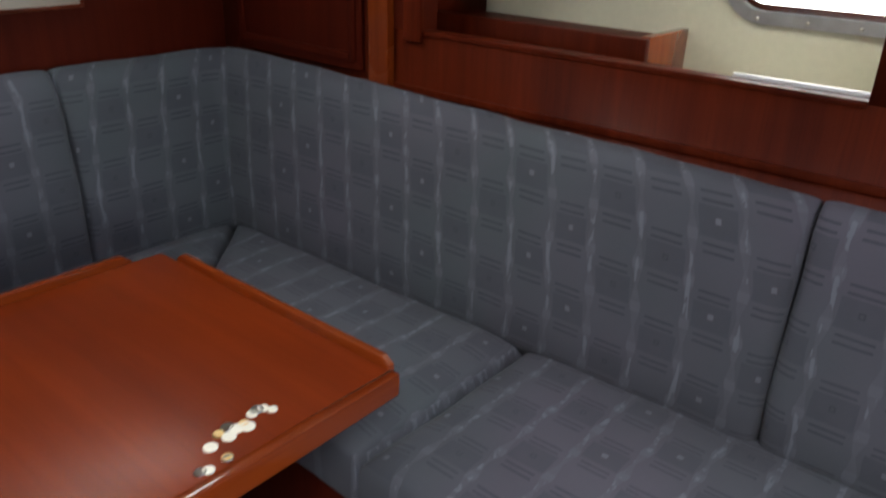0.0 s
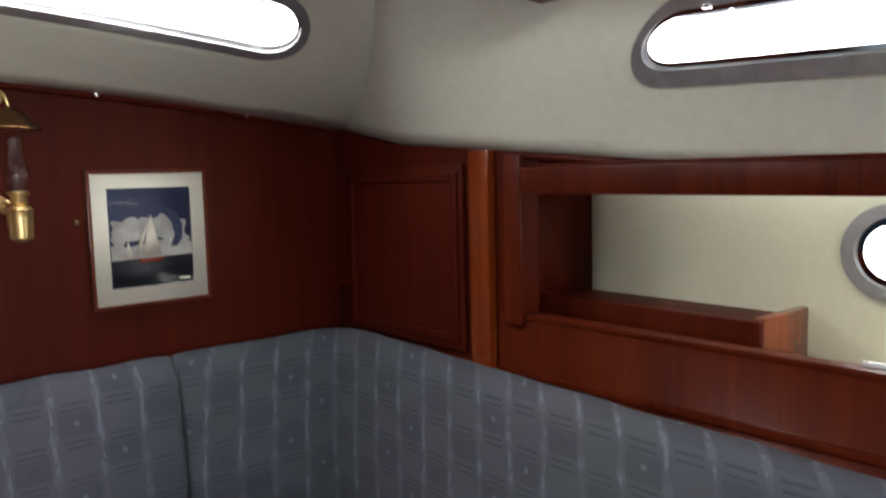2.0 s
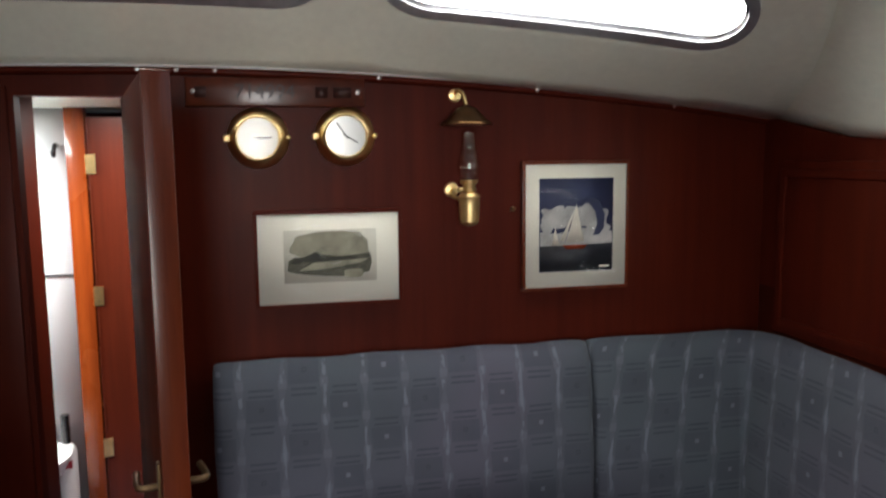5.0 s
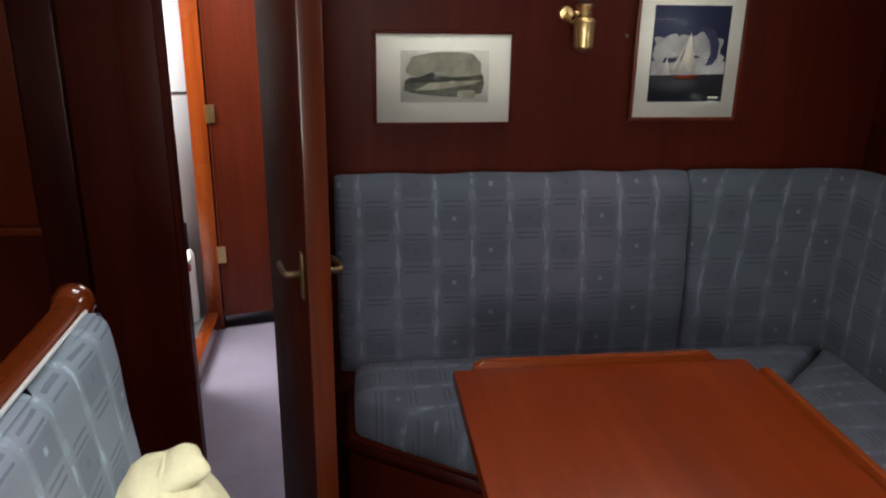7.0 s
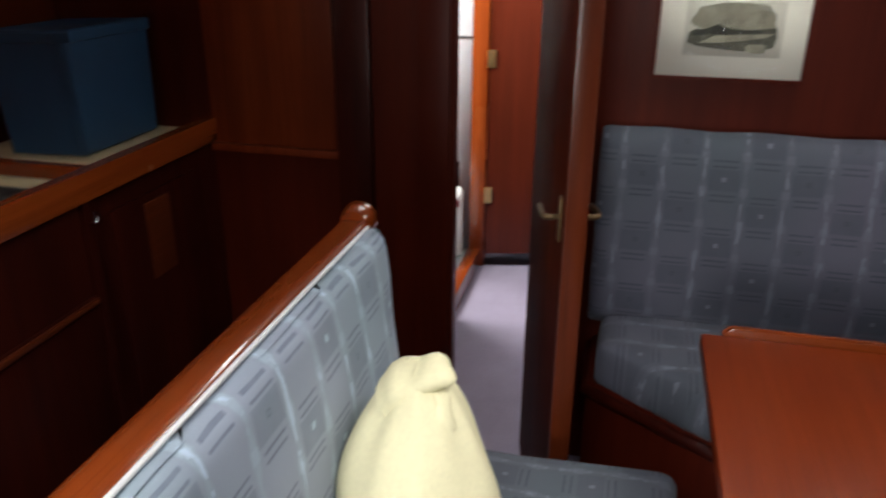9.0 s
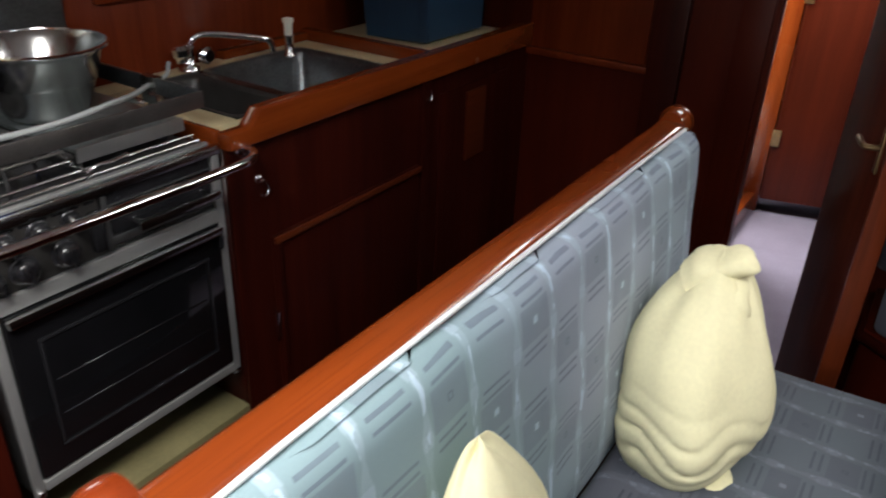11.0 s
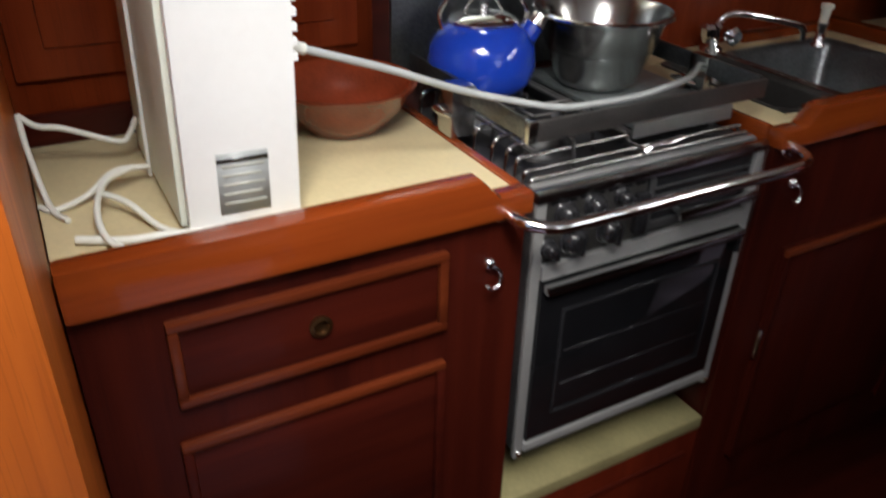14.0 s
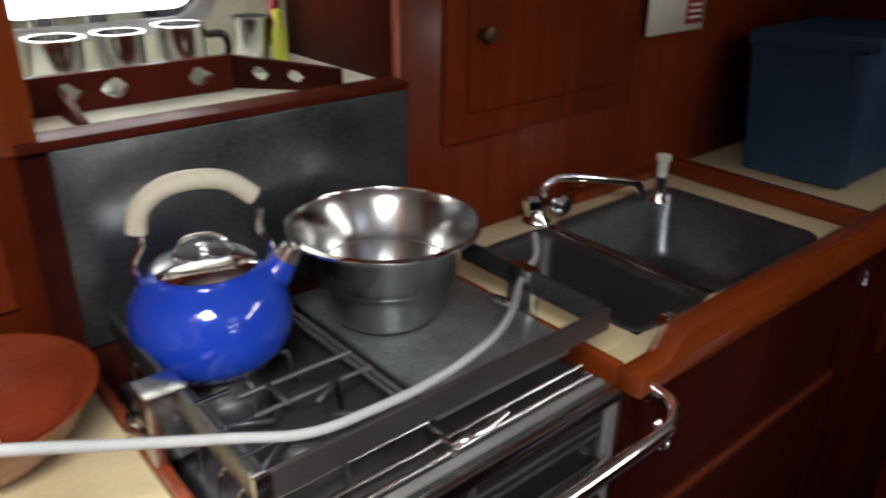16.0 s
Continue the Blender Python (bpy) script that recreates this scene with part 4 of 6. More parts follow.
part("leaf", box((-1.655, 1.519, 1.01), (-1.19, 1.530, 1.445), 0.004), M_BULK, cup)
for lo, hi in (((-1.64, 1.512, 1.03), (-1.62, 1.520, 1.425)), ((-1.225, 1.512, 1.03), (-1.205, 1.520, 1.425)), ((-1.62, 1.512, 1.405), (-1.225, 1.520, 1.425)), ((-1.62, 1.512, 1.03), (-1.225, 1.520, 1.05))):
    part("moulding", box(lo, hi, 0.003), M_BULK, cup)

# inside the niche: hull lining with a porthole
PX0, PX1, PZ0, PZ1 = -0.47, 0.12, 1.195, 1.335


def wall_pt(y):
    def f(u, s):
        return Vector((u, y, 1.0 + 0.5 * s))
    return f


hole_p = (PX0, PX1, (PZ0 - 1.0) / 0.5, (PZ1 - 1.0) / 0.5, 0.07)
hs = setting("hull_port", holed_sheet(wall_pt(1.84), [-1.12 + 1.6 * k / 16 for k in range(17)], [hole_p], 4), M_HULL, "cream painted hull lining behind the niche", False, "wall")
sol = hs.modifiers.new("thick", "SOLIDIFY")
sol.thickness, sol.offset = 0.012, 0.0
setting("niche_end", box((-1.085, 1.56, 1.0), (-1.07, 1.835, 1.5), 0.0), M_BULK, "dark wood end of the niche", False, "wall")
setting("niche_end_aft", box((0.45, 1.56, 1.0), (0.465, 1.835, 1.5), 0.0), M_BULK, "dark wood end of the niche", False, "wall")
setting("niche_top", box((-1.07, 1.56, 1.48), (0.45, 1.835, 1.492), 0.0), M_HULL, "cream underside of the side deck", False, "ceiling")
setting("niche_floor", box((-0.47, 1.563, 1.02), (0.45, 1.834, 1.035), 0.003), M_HULL, "white ledge below the porthole", False, "shelf")
# White strip put in for the bright line of light at the ledge.
setting("sill_strip", box((-0.345, 1.556, 1.118), (NX1, 1.566, 1.1295), 0.002), M_WHITEGRP, "white strip for the line of light along the sill", False, "trim")
tray = thing("niche_shelf", (-0.77, 1.7, 1.0), "low dark mahogany locker with open end inside the niche", "shelf")
part("top", box((-1.068, 1.655, 1.120), (-0.568, 1.832, 1.134), 0.003), M_BULK, tray, "dark top board")
part("front", box((-1.068, 1.636, 1.02), (-0.544, 1.655, 1.150), 0.005), M_FASCIA, tray)
part("end", box((-0.567, 1.656, 1.02), (-0.546, 1.834, 1.152), 0.004), M_ORZ, tray, "bright varnished end board")


def porthole(name, y, inward, x0, x1, z0, z1, r, label, watts):
    def f(u, s):
        return Vector((u, y, 1.0 + 0.5 * s))
    hole = (x0, x1, (z0 - 1) / 0.5, (z1 - 1) / 0.5, r)
    ring = tagged(new(name), label, "window", "", "structure")
    ring.location = (0.5 * (x0 + x1), y, z0)

    def strip(g0, d0, g1, d1):
        rows = [[f(u, s) + Vector((0, inward * d, 0)) for u, s in stadium(hole, g, g / 0.5)] for g, d in ((g0, d0), (g1, d0), (g1, d1), (g0, d1))]
        return loft(rows + [rows[0]], True, False)

    part("window_frame", strip(-0.006, -0.02, 0.018, 0.016), M_ALU, ring)
    part("inner_lip", strip(-0.02, -0.02, -0.005, 0.008), M_CHROME, ring, "bright inner lip")
    pane = bmesh.new()
    pane.faces.new([pane.verts.new(f(u, s) - Vector((0, inward * 0.012, 0))) for u, s in stadium(hole, -0.006, -0.012)])
    bmesh.ops.triangulate(pane, faces=pane.faces)
    g = part("pane", pane, M_GLASS, ring)
    g.visible_shadow = False
    for k in range(6):
        x = x0 + 0.06 + (x1 - x0 - 0.12) * k / 5
        for z in (z0 - 0.008, z1 + 0.008):
            part("screw", lathe([(0.0045, 0.0), (0.004, inward * 0.003)], (x, y + inward * 0.016, z), "y", 8), M_SCREW, ring)
    daylight("daylight_" + name, (0.5 * (x0 + x1), y - inward * 0.06, 0.5 * (z0 + z1)), (0.5 * (x0 + x1), 0, 0.5 * (z0 + z1)), x1 - x0 + 0.1, z1 - z0 + 0.1, watts)
    sky_card(Vector((0.5 * (x0 + x1), y - inward * 0.09, 0.5 * (z0 + z1))), Vector((1, 0, 0)), Vector((0, 0, 1)), x1 - x0 + 0.3, z1 - z0 + 0.3)


porthole("window_4", 1.84, -1, PX0, PX1, PZ0, PZ1, 0.07, "rounded hull porthole in grey metal frame with screws", PORT_W)
# ---------------------------------------------------------------- settee
SEAT_Z = 0.53


def back_profile(top):
    """Across a back cushion: (distance from the wall, height)."""
    return [(0.012, SEAT_Z - 0.03), (0.085, SEAT_Z - 0.03), (0.112, SEAT_Z + 0.02), (0.116, SEAT_Z + 0.10), (0.110, SEAT_Z + 0.2), (0.098, SEAT_Z + 0.3), (0.088, top - 0.10), (0.076, top - 0.045), (0.056, top - 0.014), (0.032, top), (0.012, top - 0.006), (0.004, top - 0.03)]


def back_cushion(name, path, mat, label, top=0.995, seed=0.0, end_top=None):
    """A back cushion swept along the wall: path of (x, y, inward x, inward y)."""
    rings = []
    n = len(path)
    for i, (x, y, ix, iy) in enumerate(path):
        end = min(i, n - 1 - i)
        sq = (0.80, 0.93, 1.0)[min(end, 2)]
        ring = []
        tt = top + ((end_top or top) - top) * max(0.0, min(1.0, (x + 1.5) / 1.35))
        for d, z in back_profile(tt):
            dd = 0.03 + (d - 0.03) * sq
            zz = (SEAT_Z + 0.22) + (z - SEAT_Z - 0.22) * (1 - 0.10 * (1 - sq))
            ring.append((x + ix * dd, y + iy * dd, zz))
        rings.append(ring)
    bm = loft(rings)
    sag(bm, 0.006, 9.0, seed)
    return single(name, bm, mat, label, "cushion", True, group="settee back cushions")


def line_path(p, q, inward, n):
    ks = [0.0, 0.008, 0.02] + [0.02 + 0.96 * k / n for k in range(1, n)] + [0.98, 0.992, 1.0]
    return [(p[0] + (q[0] - p[0]) * k, p[1] + (q[1] - p[1]) * k, *inward) for k in ks]


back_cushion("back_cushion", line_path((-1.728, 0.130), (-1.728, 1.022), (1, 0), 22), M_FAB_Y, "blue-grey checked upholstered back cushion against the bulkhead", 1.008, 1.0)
R = 0.12
corner = [(-1.728, 1.028 + 0.0, 1, 0), (-1.728, 1.034, 1, 0), (-1.728, 1.06, 1, 0)]
corner += [(-1.728, 1.06 + (1.53 - R - 1.06) * k / 10, 1, 0) for k in range(1, 11)]
for k in range(1, 13):
    a = radians(90 * k / 12)
    corner.append((-1.728 + R - R * math.cos(a), 1.53 - R + R * math.sin(a), math.cos(a), -math.sin(a)))
x_end = -0.152
corner += [(-1.728 + R + (x_end - 0.03 + 1.728 - R) * k / 26, 1.53, 0, -1) for k in range(1, 27)]
corner += [(x_end - 0.01, 1.53, 0, -1), (x_end, 1.53, 0, -1)]
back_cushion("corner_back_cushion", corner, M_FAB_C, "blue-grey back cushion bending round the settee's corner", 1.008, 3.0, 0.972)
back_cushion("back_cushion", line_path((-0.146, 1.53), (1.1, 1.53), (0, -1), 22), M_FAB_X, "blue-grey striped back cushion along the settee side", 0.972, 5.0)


def seat_cushion(outline, label, seed):
    """A seat cushion over an outline, its edges rolled."""
    cx = sum(p[0] for p in outline) / len(outline)
    cy = sum(p[1] for p in outline) / len(outline)
    pts = []
    for (x0, y0), (x1, y1) in zip(outline, outline[1:] + outline[:1]):
        pts += [(x0 + (x1 - x0) * k / 10, y0 + (y1 - y0) * k / 10) for k in range(10)]
    rings = []
    for inset, z in ((0.012, SEAT_Z - 0.115), (0.0, SEAT_Z - 0.10), (0.0, SEAT_Z - 0.04), (0.006, SEAT_Z - 0.016), (0.022, SEAT_Z - 0.003), (0.06, SEAT_Z + 0.004), (0.12, SEAT_Z + 0.007), (0.2, SEAT_Z + 0.009)):
        ring = []
        for x, y in pts:
            d = math.hypot(x - cx, y - cy)
            f = max(0.05, 1 - inset / d)
            ring.append((cx + (x - cx) * f, cy + (y - cy) * f, z))
        rings.append(ring)
    bm = loft(rings)
    sag(bm, 0.007, 7.0, seed)
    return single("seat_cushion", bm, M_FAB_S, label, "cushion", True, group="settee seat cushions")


seat_cushion([(-1.70, 0.17), (-1.47, 0.165), (-1.26, 0.46), (-1.20, 0.95), (-1.69, 1.49)], "blue-grey seat cushion along the bulkhead with a cut corner", 1.0)
seat_cushion([(-1.685, 1.50), (-1.195, 0.96), (-0.645, 0.955), (-0.645, 1.50)], "blue-grey mitred seat cushion in the settee's corner", 2.0)
seat_cushion([(-0.637, 0.955), (0.25, 0.96), (0.25, 1.50), (-0.637, 1.50)], "blue-grey seat cushion along the settee side", 3.0)
seat_cushion([(0.258, 0.96), (1.1, 0.96), (1.1, 1.50), (0.258, 1.50)], "blue-grey seat cushion at the settee's after end", 4.0)
base = thing("settee_base", (-1.45, 0.7, 0.0), "dark mahogany plinth under the settee cushions", "settee")
BZ = SEAT_Z - 0.116
part("forward_plinth", prism([(-1.728, 0.15), (-1.48, 0.15), (-1.28, 0.45), (-1.22, 0.97), (-1.22, 1.528), (-1.728, 1.528)], "z", 0.0, BZ, 0.004), M_BULK, base)
part("side_plinth", box((-1.218, 0.975, 0.0), (1.1, 1.528, BZ), 0.004), M_BULK, base)
part("front_rail", tube([(-1.70, 0.148, BZ - 0.02), (-1.475, 0.148, BZ - 0.02), (-1.272, 0.45, BZ - 0.02), (-1.212, 0.96, BZ - 0.02)], 0.016, 8), M_REDX, base, "mahogany lip holding the cushions", True)

# ---------------------------------------------------------------- saloon table
TZ = 0.74
table = thing("saloon_table", (-0.86, 0.66, 0.0), "varnished mahogany saloon table with raised fiddle rails", "table")
TX0, TX1, TY0, TY1 = -1.175, -0.562, 0.358, 0.952
part("tabletop", box((TX0, TY0, TZ - 0.03), (TX1, TY1, TZ), 0.005), M_TABLE, table)
part("apron", box((TX0 + 0.03, TY0 + 0.03, TZ - 0.075), (TX1 - 0.035, TY1 - 0.03, TZ - 0.031), 0.004), M_REDX, table)
part("edge_band", box((TX1 + 0.001, TY0, TZ - 0.036), (TX1 + 0.022, TY1, TZ + 0.004), 0.005), M_ORY, table)


def fiddle(p, q, axis):
    """A table's edge rail with sloped ends."""
    a, b = (p[0], q[0]) if axis == "x" else (p[1], q[1])
    out = [(a, TZ - 0.034), (b, TZ - 0.034), (b, TZ + 0.002), (b - 0.016, TZ + 0.014), (a + 0.016, TZ + 0.014), (a, TZ + 0.002)]
    if axis == "x":
        return prism(out, "y", p[1], q[1], 0.003)
    return prism(out, "x", p[0], q[0], 0.003)


part("fiddle_rail", fiddle((TX0 + 0.05, TY1 + 0.001), (TX1 - 0.004, TY1 + 0.015), "x"), M_ORX, table)
part("fiddle_rail", fiddle((TX0 - 0.021, TY0 + 0.04), (TX0 - 0.001, TY1 - 0.06), "y"), M_ORY, table)
part("pedestal", box((-1.0, 0.6, 0.03), (-0.72, 0.72, TZ - 0.076), 0.01), M_REDZ, table, "boxed pedestal leg")
part("foot", box((-1.06, 0.56, 0.0), (-0.66, 0.76, 0.03), 0.006), M_REDX, table)
rnd = random.Random(4)
for k in range(15):
    t = k / 14
    x = -0.575 - 0.01 - 0.045 * rnd.random() + (0.02 if t < 0.4 else 0)
    y = 0.645 + 0.13 * t + 0.012 * rnd.uniform(-1, 1)
    r = rnd.uniform(0.0065, 0.0105)
    mat = M_CHROME if k % 4 == 0 else M_PAPER if k % 3 else M_BRASS
    z = TZ + 0.0005 + (0.0024 if k % 5 == 0 and k else 0.0)
    single("coin", lathe([(r, 0.0), (r, 0.0018), (r - 0.0008, 0.0024), (0.0005, 0.0022)], (x, y, z if k % 5 else TZ + 0.0005), "z", 18), mat, "small pale coin in a scatter on the table", "coin", group="coins on the table")

# ---------------------------------------------------------------- bench between saloon and galley
BX0, BX1 = -1.03, 0.155
bench = thing("bench", (-0.4, -0.05, 0.0), "mahogany bench seat with rounded top rail facing the table", "bench")
part("back_panel", box((BX0, -0.292, 0.0), (BX1 + 0.02, -0.262, 0.93), 0.004), M_REDX, bench)
rail = [(BX0 - 0.005, -0.272), (BX1 + 0.03, -0.272)]
prof = [(0.030 * math.copysign(abs(math.cos(a)) ** 0.55, math.cos(a)), 0.025 * math.copysign(abs(math.sin(a)) ** 0.6, math.sin(a))) for a in [radians(360 * k / 18) for k in range(18)]]
rings = [[(x, -0.266 + p * 0.92, 0.949 + (q * 0.78 if q > 0 else q - 0.02)) for p, q in prof] for x in [BX0 + (BX1 + 0.03 - BX0) * k / 12 for k in range(13)]]
part("top_rail", loft(rings), M_ORX, bench, "glossy rounded top rail", True)
part("end_knob", lathe([(0.012, -0.02), (0.026, -0.014), (0.033, 0.0), (0.031, 0.02), (0.024, 0.034)], (BX0 - 0.01, -0.266, 0.960), "x", 24), M_ORX, bench, "turned rail end", True)
out = [(-0.312, 0.0), (-0.238, 0.0), (-0.238, 0.92)] + [(-0.275 + 0.037 * math.cos(radians(a)), 0.958 + 0.044 * math.sin(radians(a))) for a in range(0, 181, 15)] + [(-0.312, 0.92)]
part("end_post", prism(out, "x", BX1 + 0.020, BX1 + 0.056, 0.011), M_ENDPOST, bench, "rounded glossy red-brown end board")
part("seat_box", box((BX0, -0.26, 0.0), (BX1 + 0.02, 0.315, 0.385), 0.006), M_BULK, bench, "dark boxed-in base")
bb = fine_box((BX0 + 0.012, -0.250, 0.47), (BX1 + 0.02, -0.168, 0.957), 0.03, (26, 2, 12), 0.012, 7.0, 2.0, 4)
for v in bb.verts:
    v.co.y -= 0.10 * max(0.0, (v.co.z - 0.55)) * (1 if v.co.y > -0.22 else 0.0)
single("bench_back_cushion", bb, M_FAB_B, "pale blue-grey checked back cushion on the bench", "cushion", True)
single("cushion_piping", tube([(BX0 + 0.03, -0.237, 0.960), (BX0 + 0.3, -0.236, 0.964), (-0.4, -0.236, 0.964), (BX1 - 0.1, -0.236, 0.964), (BX1 + 0.005, -0.237, 0.959)], 0.0035, 8), M_PIPE, "white piping along the bench cushion's top edge", "piping", True)
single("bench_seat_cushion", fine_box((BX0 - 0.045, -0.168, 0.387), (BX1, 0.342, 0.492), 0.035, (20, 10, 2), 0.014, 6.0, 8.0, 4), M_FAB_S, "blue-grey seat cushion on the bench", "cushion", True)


def canvas_bag(name, at, rx, ry, h, tip, neck, label, seed, flap):
    """A stuffed canvas bag: full and creased below, gathered to a twisted neck or a point."""
    rows, seg = 84, 72
    rings = []
    for i in range(rows + 1):
        t = i / rows
        full = 0.66 + 0.34 * math.sin(math.pi / 2 * min(1.0, t / 0.34)) if t > 0.03 else 0.50
        if t > 0.36:
            u = (t - 0.36) / 0.64
            full *= (1 - neck * u ** 1.35) * math.sqrt(max(0.0, 1 - u ** (4 if flap else 2.2))) * 0.985 + 0.015
        ring = []
        for k in range(seg):
            a = 2 * math.pi * k / seg
            pleat = 0.055 * t * t * math.sin(7 * a + 5 * t + seed) * math.sin(3 * a + seed)
            lump = 0.16 * noise.noise(Vector((math.cos(a) * 1.3, math.sin(a) * 1.3, t * 2.2 + seed)))
            crease = 0.08 * (1 - abs(math.sin(30 * t + 1.7 * math.sin(a + seed) + 3 * noise.noise(Vector((math.cos(a) * 1.4, math.sin(a) * 1.4, t * 3 + seed)))))) ** 2 * max(0.0, 1 - abs(t - 0.22) / 0.30)
            f = full * (1 + lump + pleat - crease)
            ring.append((at[0] + tip[0] * t ** 3 + rx * f * math.cos(a), at[1] + tip[1] * t ** 3 + ry * f * math.sin(a), at[2] + h * t + 0.008 * math.sin(3 * a + seed) * t))
        rings.append(ring)
    t = thing(name, at, label, "bag")
    part("body", loft(rings), M_CANVAS, t, "", True)
    top = Vector((at[0] + tip[0], at[1] + tip[1], at[2] + h))
    if flap:
        nk = [((0.004, -0.030, -0.055), 0.062), ((0.006, -0.004, -0.026), 0.050), ((0.010, 0.018, -0.010), 0.038), ((0.014, 0.036, -0.004), 0.027), ((0.018, 0.050, -0.006), 0.014), ((0.019, 0.057, -0.008), 0.003)]
        path = smooth_path([top + Vector(q) for q, _ in nk], 4)
        rad = [float(np.interp(i / (len(path) - 1), [k / 5 for k in range(6)], [w for _, w in nk])) for i in range(len(path))]
        ear = tube(path, rad, 18, None, 0.62)
        sag(ear, 0.012, 26.0, seed)
        part("gathered_neck", ear, M_CANVAS, t, "twisted cloth neck", True)
        nk = [((0.022, 0.012, -0.030), 0.030), ((0.042, 0.030, -0.052), 0.034), ((0.058, 0.036, -0.085), 0.026), ((0.066, 0.034, -0.118), 0.004)]
        path = smooth_path([top + Vector(q) for q, _ in nk], 5)
        rad = [float(np.interp(i / (len(path) - 1), [k / 3 for k in range(4)], [w for _, w in nk])) for i in range(len(path))]
        tail = tube(path, rad, 16, None, 0.5)
        sag(tail, 0.010, 30.0, seed + 2)
        part("cloth_tail", tail, M_CANVAS, t, "folded-down cloth tail", True)
        tuck = tube(smooth_path([(at[0] + 0.02, at[1] + 0.05, at[2] + 0.03), (at[0] + 0.05, at[1] + 0.085, at[2] + 0.020), (at[0] + 0.065, at[1] + 0.105, at[2] + 0.012)], 5), [0.046 - 0.0030 * k for k in range(11)], 14, None, 0.36)
        sag(tuck, 0.010, 24.0, seed + 5)
        part("base_corner", tuck, M_CANVAS, t, "tucked corner of cloth", True)
    else:
        seam = [Vector(rings[i][8]) for i in range(4, 44, 2)]
        part("seam", tube(seam, 0.0025, 6), M_CANVAS, t, "stitched seam", True)
    return t


canvas_bag("canvas_bag", (-0.690, -0.066, 0.484), 0.146, 0.122, 0.392, (-0.030, 0.0), 0.52, "stuffed cream canvas bag leaning on the bench cushion", 1.3, True)
canvas_bag("canvas_bag", (-0.128, -0.122, 0.486), 0.146, 0.070, 0.39, (0.0, -0.03), 0.50, "pointed cream canvas cushion bag on the bench", 4.1, False)

# ---------------------------------------------------------------- galley
FY = -0.95          # cabinet fronts
CZ = 0.92           # counter height
BY = -1.405         # back panelling
SX0, SX1 = -0.515, -0.012   # the stove's bay

setting("wall_galley_left", box((SX1 + 0.03, BY - 0.03, 0.0), (0.62, BY, 1.80), 0.0), M_BACKZ, "mahogany back panelling of the galley", False, "wall")
setting("wall_galley_right", box((-1.73, BY - 0.03, 0.0), (SX0 - 0.0, BY, 1.80), 0.0), M_BACKZ, "mahogany back panelling behind the sink", False, "wall")
setting("wall_galley_low", box((SX0, BY - 0.03, 0.0), (SX1 + 0.03, BY, 1.195), 0.0), M_REDX, "low galley wall behind the stove", False, "wall")
setting("wall_galley_top", box((SX0, BY - 0.03, 1.52), (SX1 + 0.03, BY, 1.80), 0.0), M_BACKZ, "panelling above the dish locker", False, "wall")

setting("galley_sole", box((-1.72, FY - 0.02, 0.0005), (1.45, -0.296, 0.008), 0.0), M_REDX, "dark varnished wooden galley sole", False, "floor")

# counter units
unit = thing("galley_drawer_unit", (0.28, -1.17, 0.0), "mahogany galley unit with framed drawer fronts", "cabinet")
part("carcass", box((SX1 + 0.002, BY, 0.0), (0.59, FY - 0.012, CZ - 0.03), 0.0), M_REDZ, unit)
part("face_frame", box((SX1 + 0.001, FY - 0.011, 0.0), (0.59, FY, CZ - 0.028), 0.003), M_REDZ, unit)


def framed_front(parent, name, x0, x1, z0, z1, knob=True):
    w = 0.014
    fr = part(name, box((x0 + w, FY - 0.004, z0 + w), (x1 - w, FY + 0.004, z1 - w), 0.002), M_REDX, parent)
    for lo, hi in (((x0, z0), (x1, z0 + w)), ((x0, z1 - w), (x1, z1)), ((x0, z0 + w), (x0 + w, z1 - w)), ((x1 - w, z0 + w), (x1, z1 - w))):
        # Light on the upper edge put into colour: cupboard's top strip is lighter.
        part("moulding", box((lo[0], FY - 0.002, lo[1]), (hi[0], FY + 0.012, hi[1]), 0.004), M_MOULD if knob or lo[1] > z0 + 2 * w else M_REDX, fr)
    if knob:
        xc, zc_ = (x0 + x1) / 2, (z0 + z1) / 2
        part("finger_pull", lathe([(0.015, 0.0), (0.016, 0.006), (0.011, 0.008), (0.009, 0.003), (0.001, 0.003)], (xc, FY + 0.003, zc_), "y", 20), M_BRONZE, fr, "dark ring pull", True)


framed_front(unit, "drawer", 0.118, 0.492, 0.73, 0.858)
framed_front(unit, "cupboard_front", 0.118, 0.50, 0.30, 0.672, False)


def ring_latch(x, z, y=FY):
    t = thing("ring_latch", (x, y, z - 0.02), "small chrome ring latch on a mahogany front", "latch", "galley latches")
    part("rose", lathe([(0.010, 0.0), (0.009, 0.006), (0.003, 0.008)], (x, y, z + 0.018), "y", 14), M_CHROME, t, "", True)
    part("ring", tube([(x + 0.014 * math.cos(a), y + 0.010 + 0.010 * (k_ / 13), z + 0.016 * math.sin(a)) for k_, a in enumerate([radians(110 + 230 * k / 13) for k in range(14)])], 0.003, 8), M_CHROME, t, "", True)


ring_latch(0.047, 0.797)
ring_latch(-0.591, 0.792)
ring_latch(-1.172, 0.852)
ring_latch(0.205, 0.385)

unit = thing("galley_sink_unit", (-1.1, -1.17, 0.0), "dark mahogany galley unit below the sink", "cabinet")
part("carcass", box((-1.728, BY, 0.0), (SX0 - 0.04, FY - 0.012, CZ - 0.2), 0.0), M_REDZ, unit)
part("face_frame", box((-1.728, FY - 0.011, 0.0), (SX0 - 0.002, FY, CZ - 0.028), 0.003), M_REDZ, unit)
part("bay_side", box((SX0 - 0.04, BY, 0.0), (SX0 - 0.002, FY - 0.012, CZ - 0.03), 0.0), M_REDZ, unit)
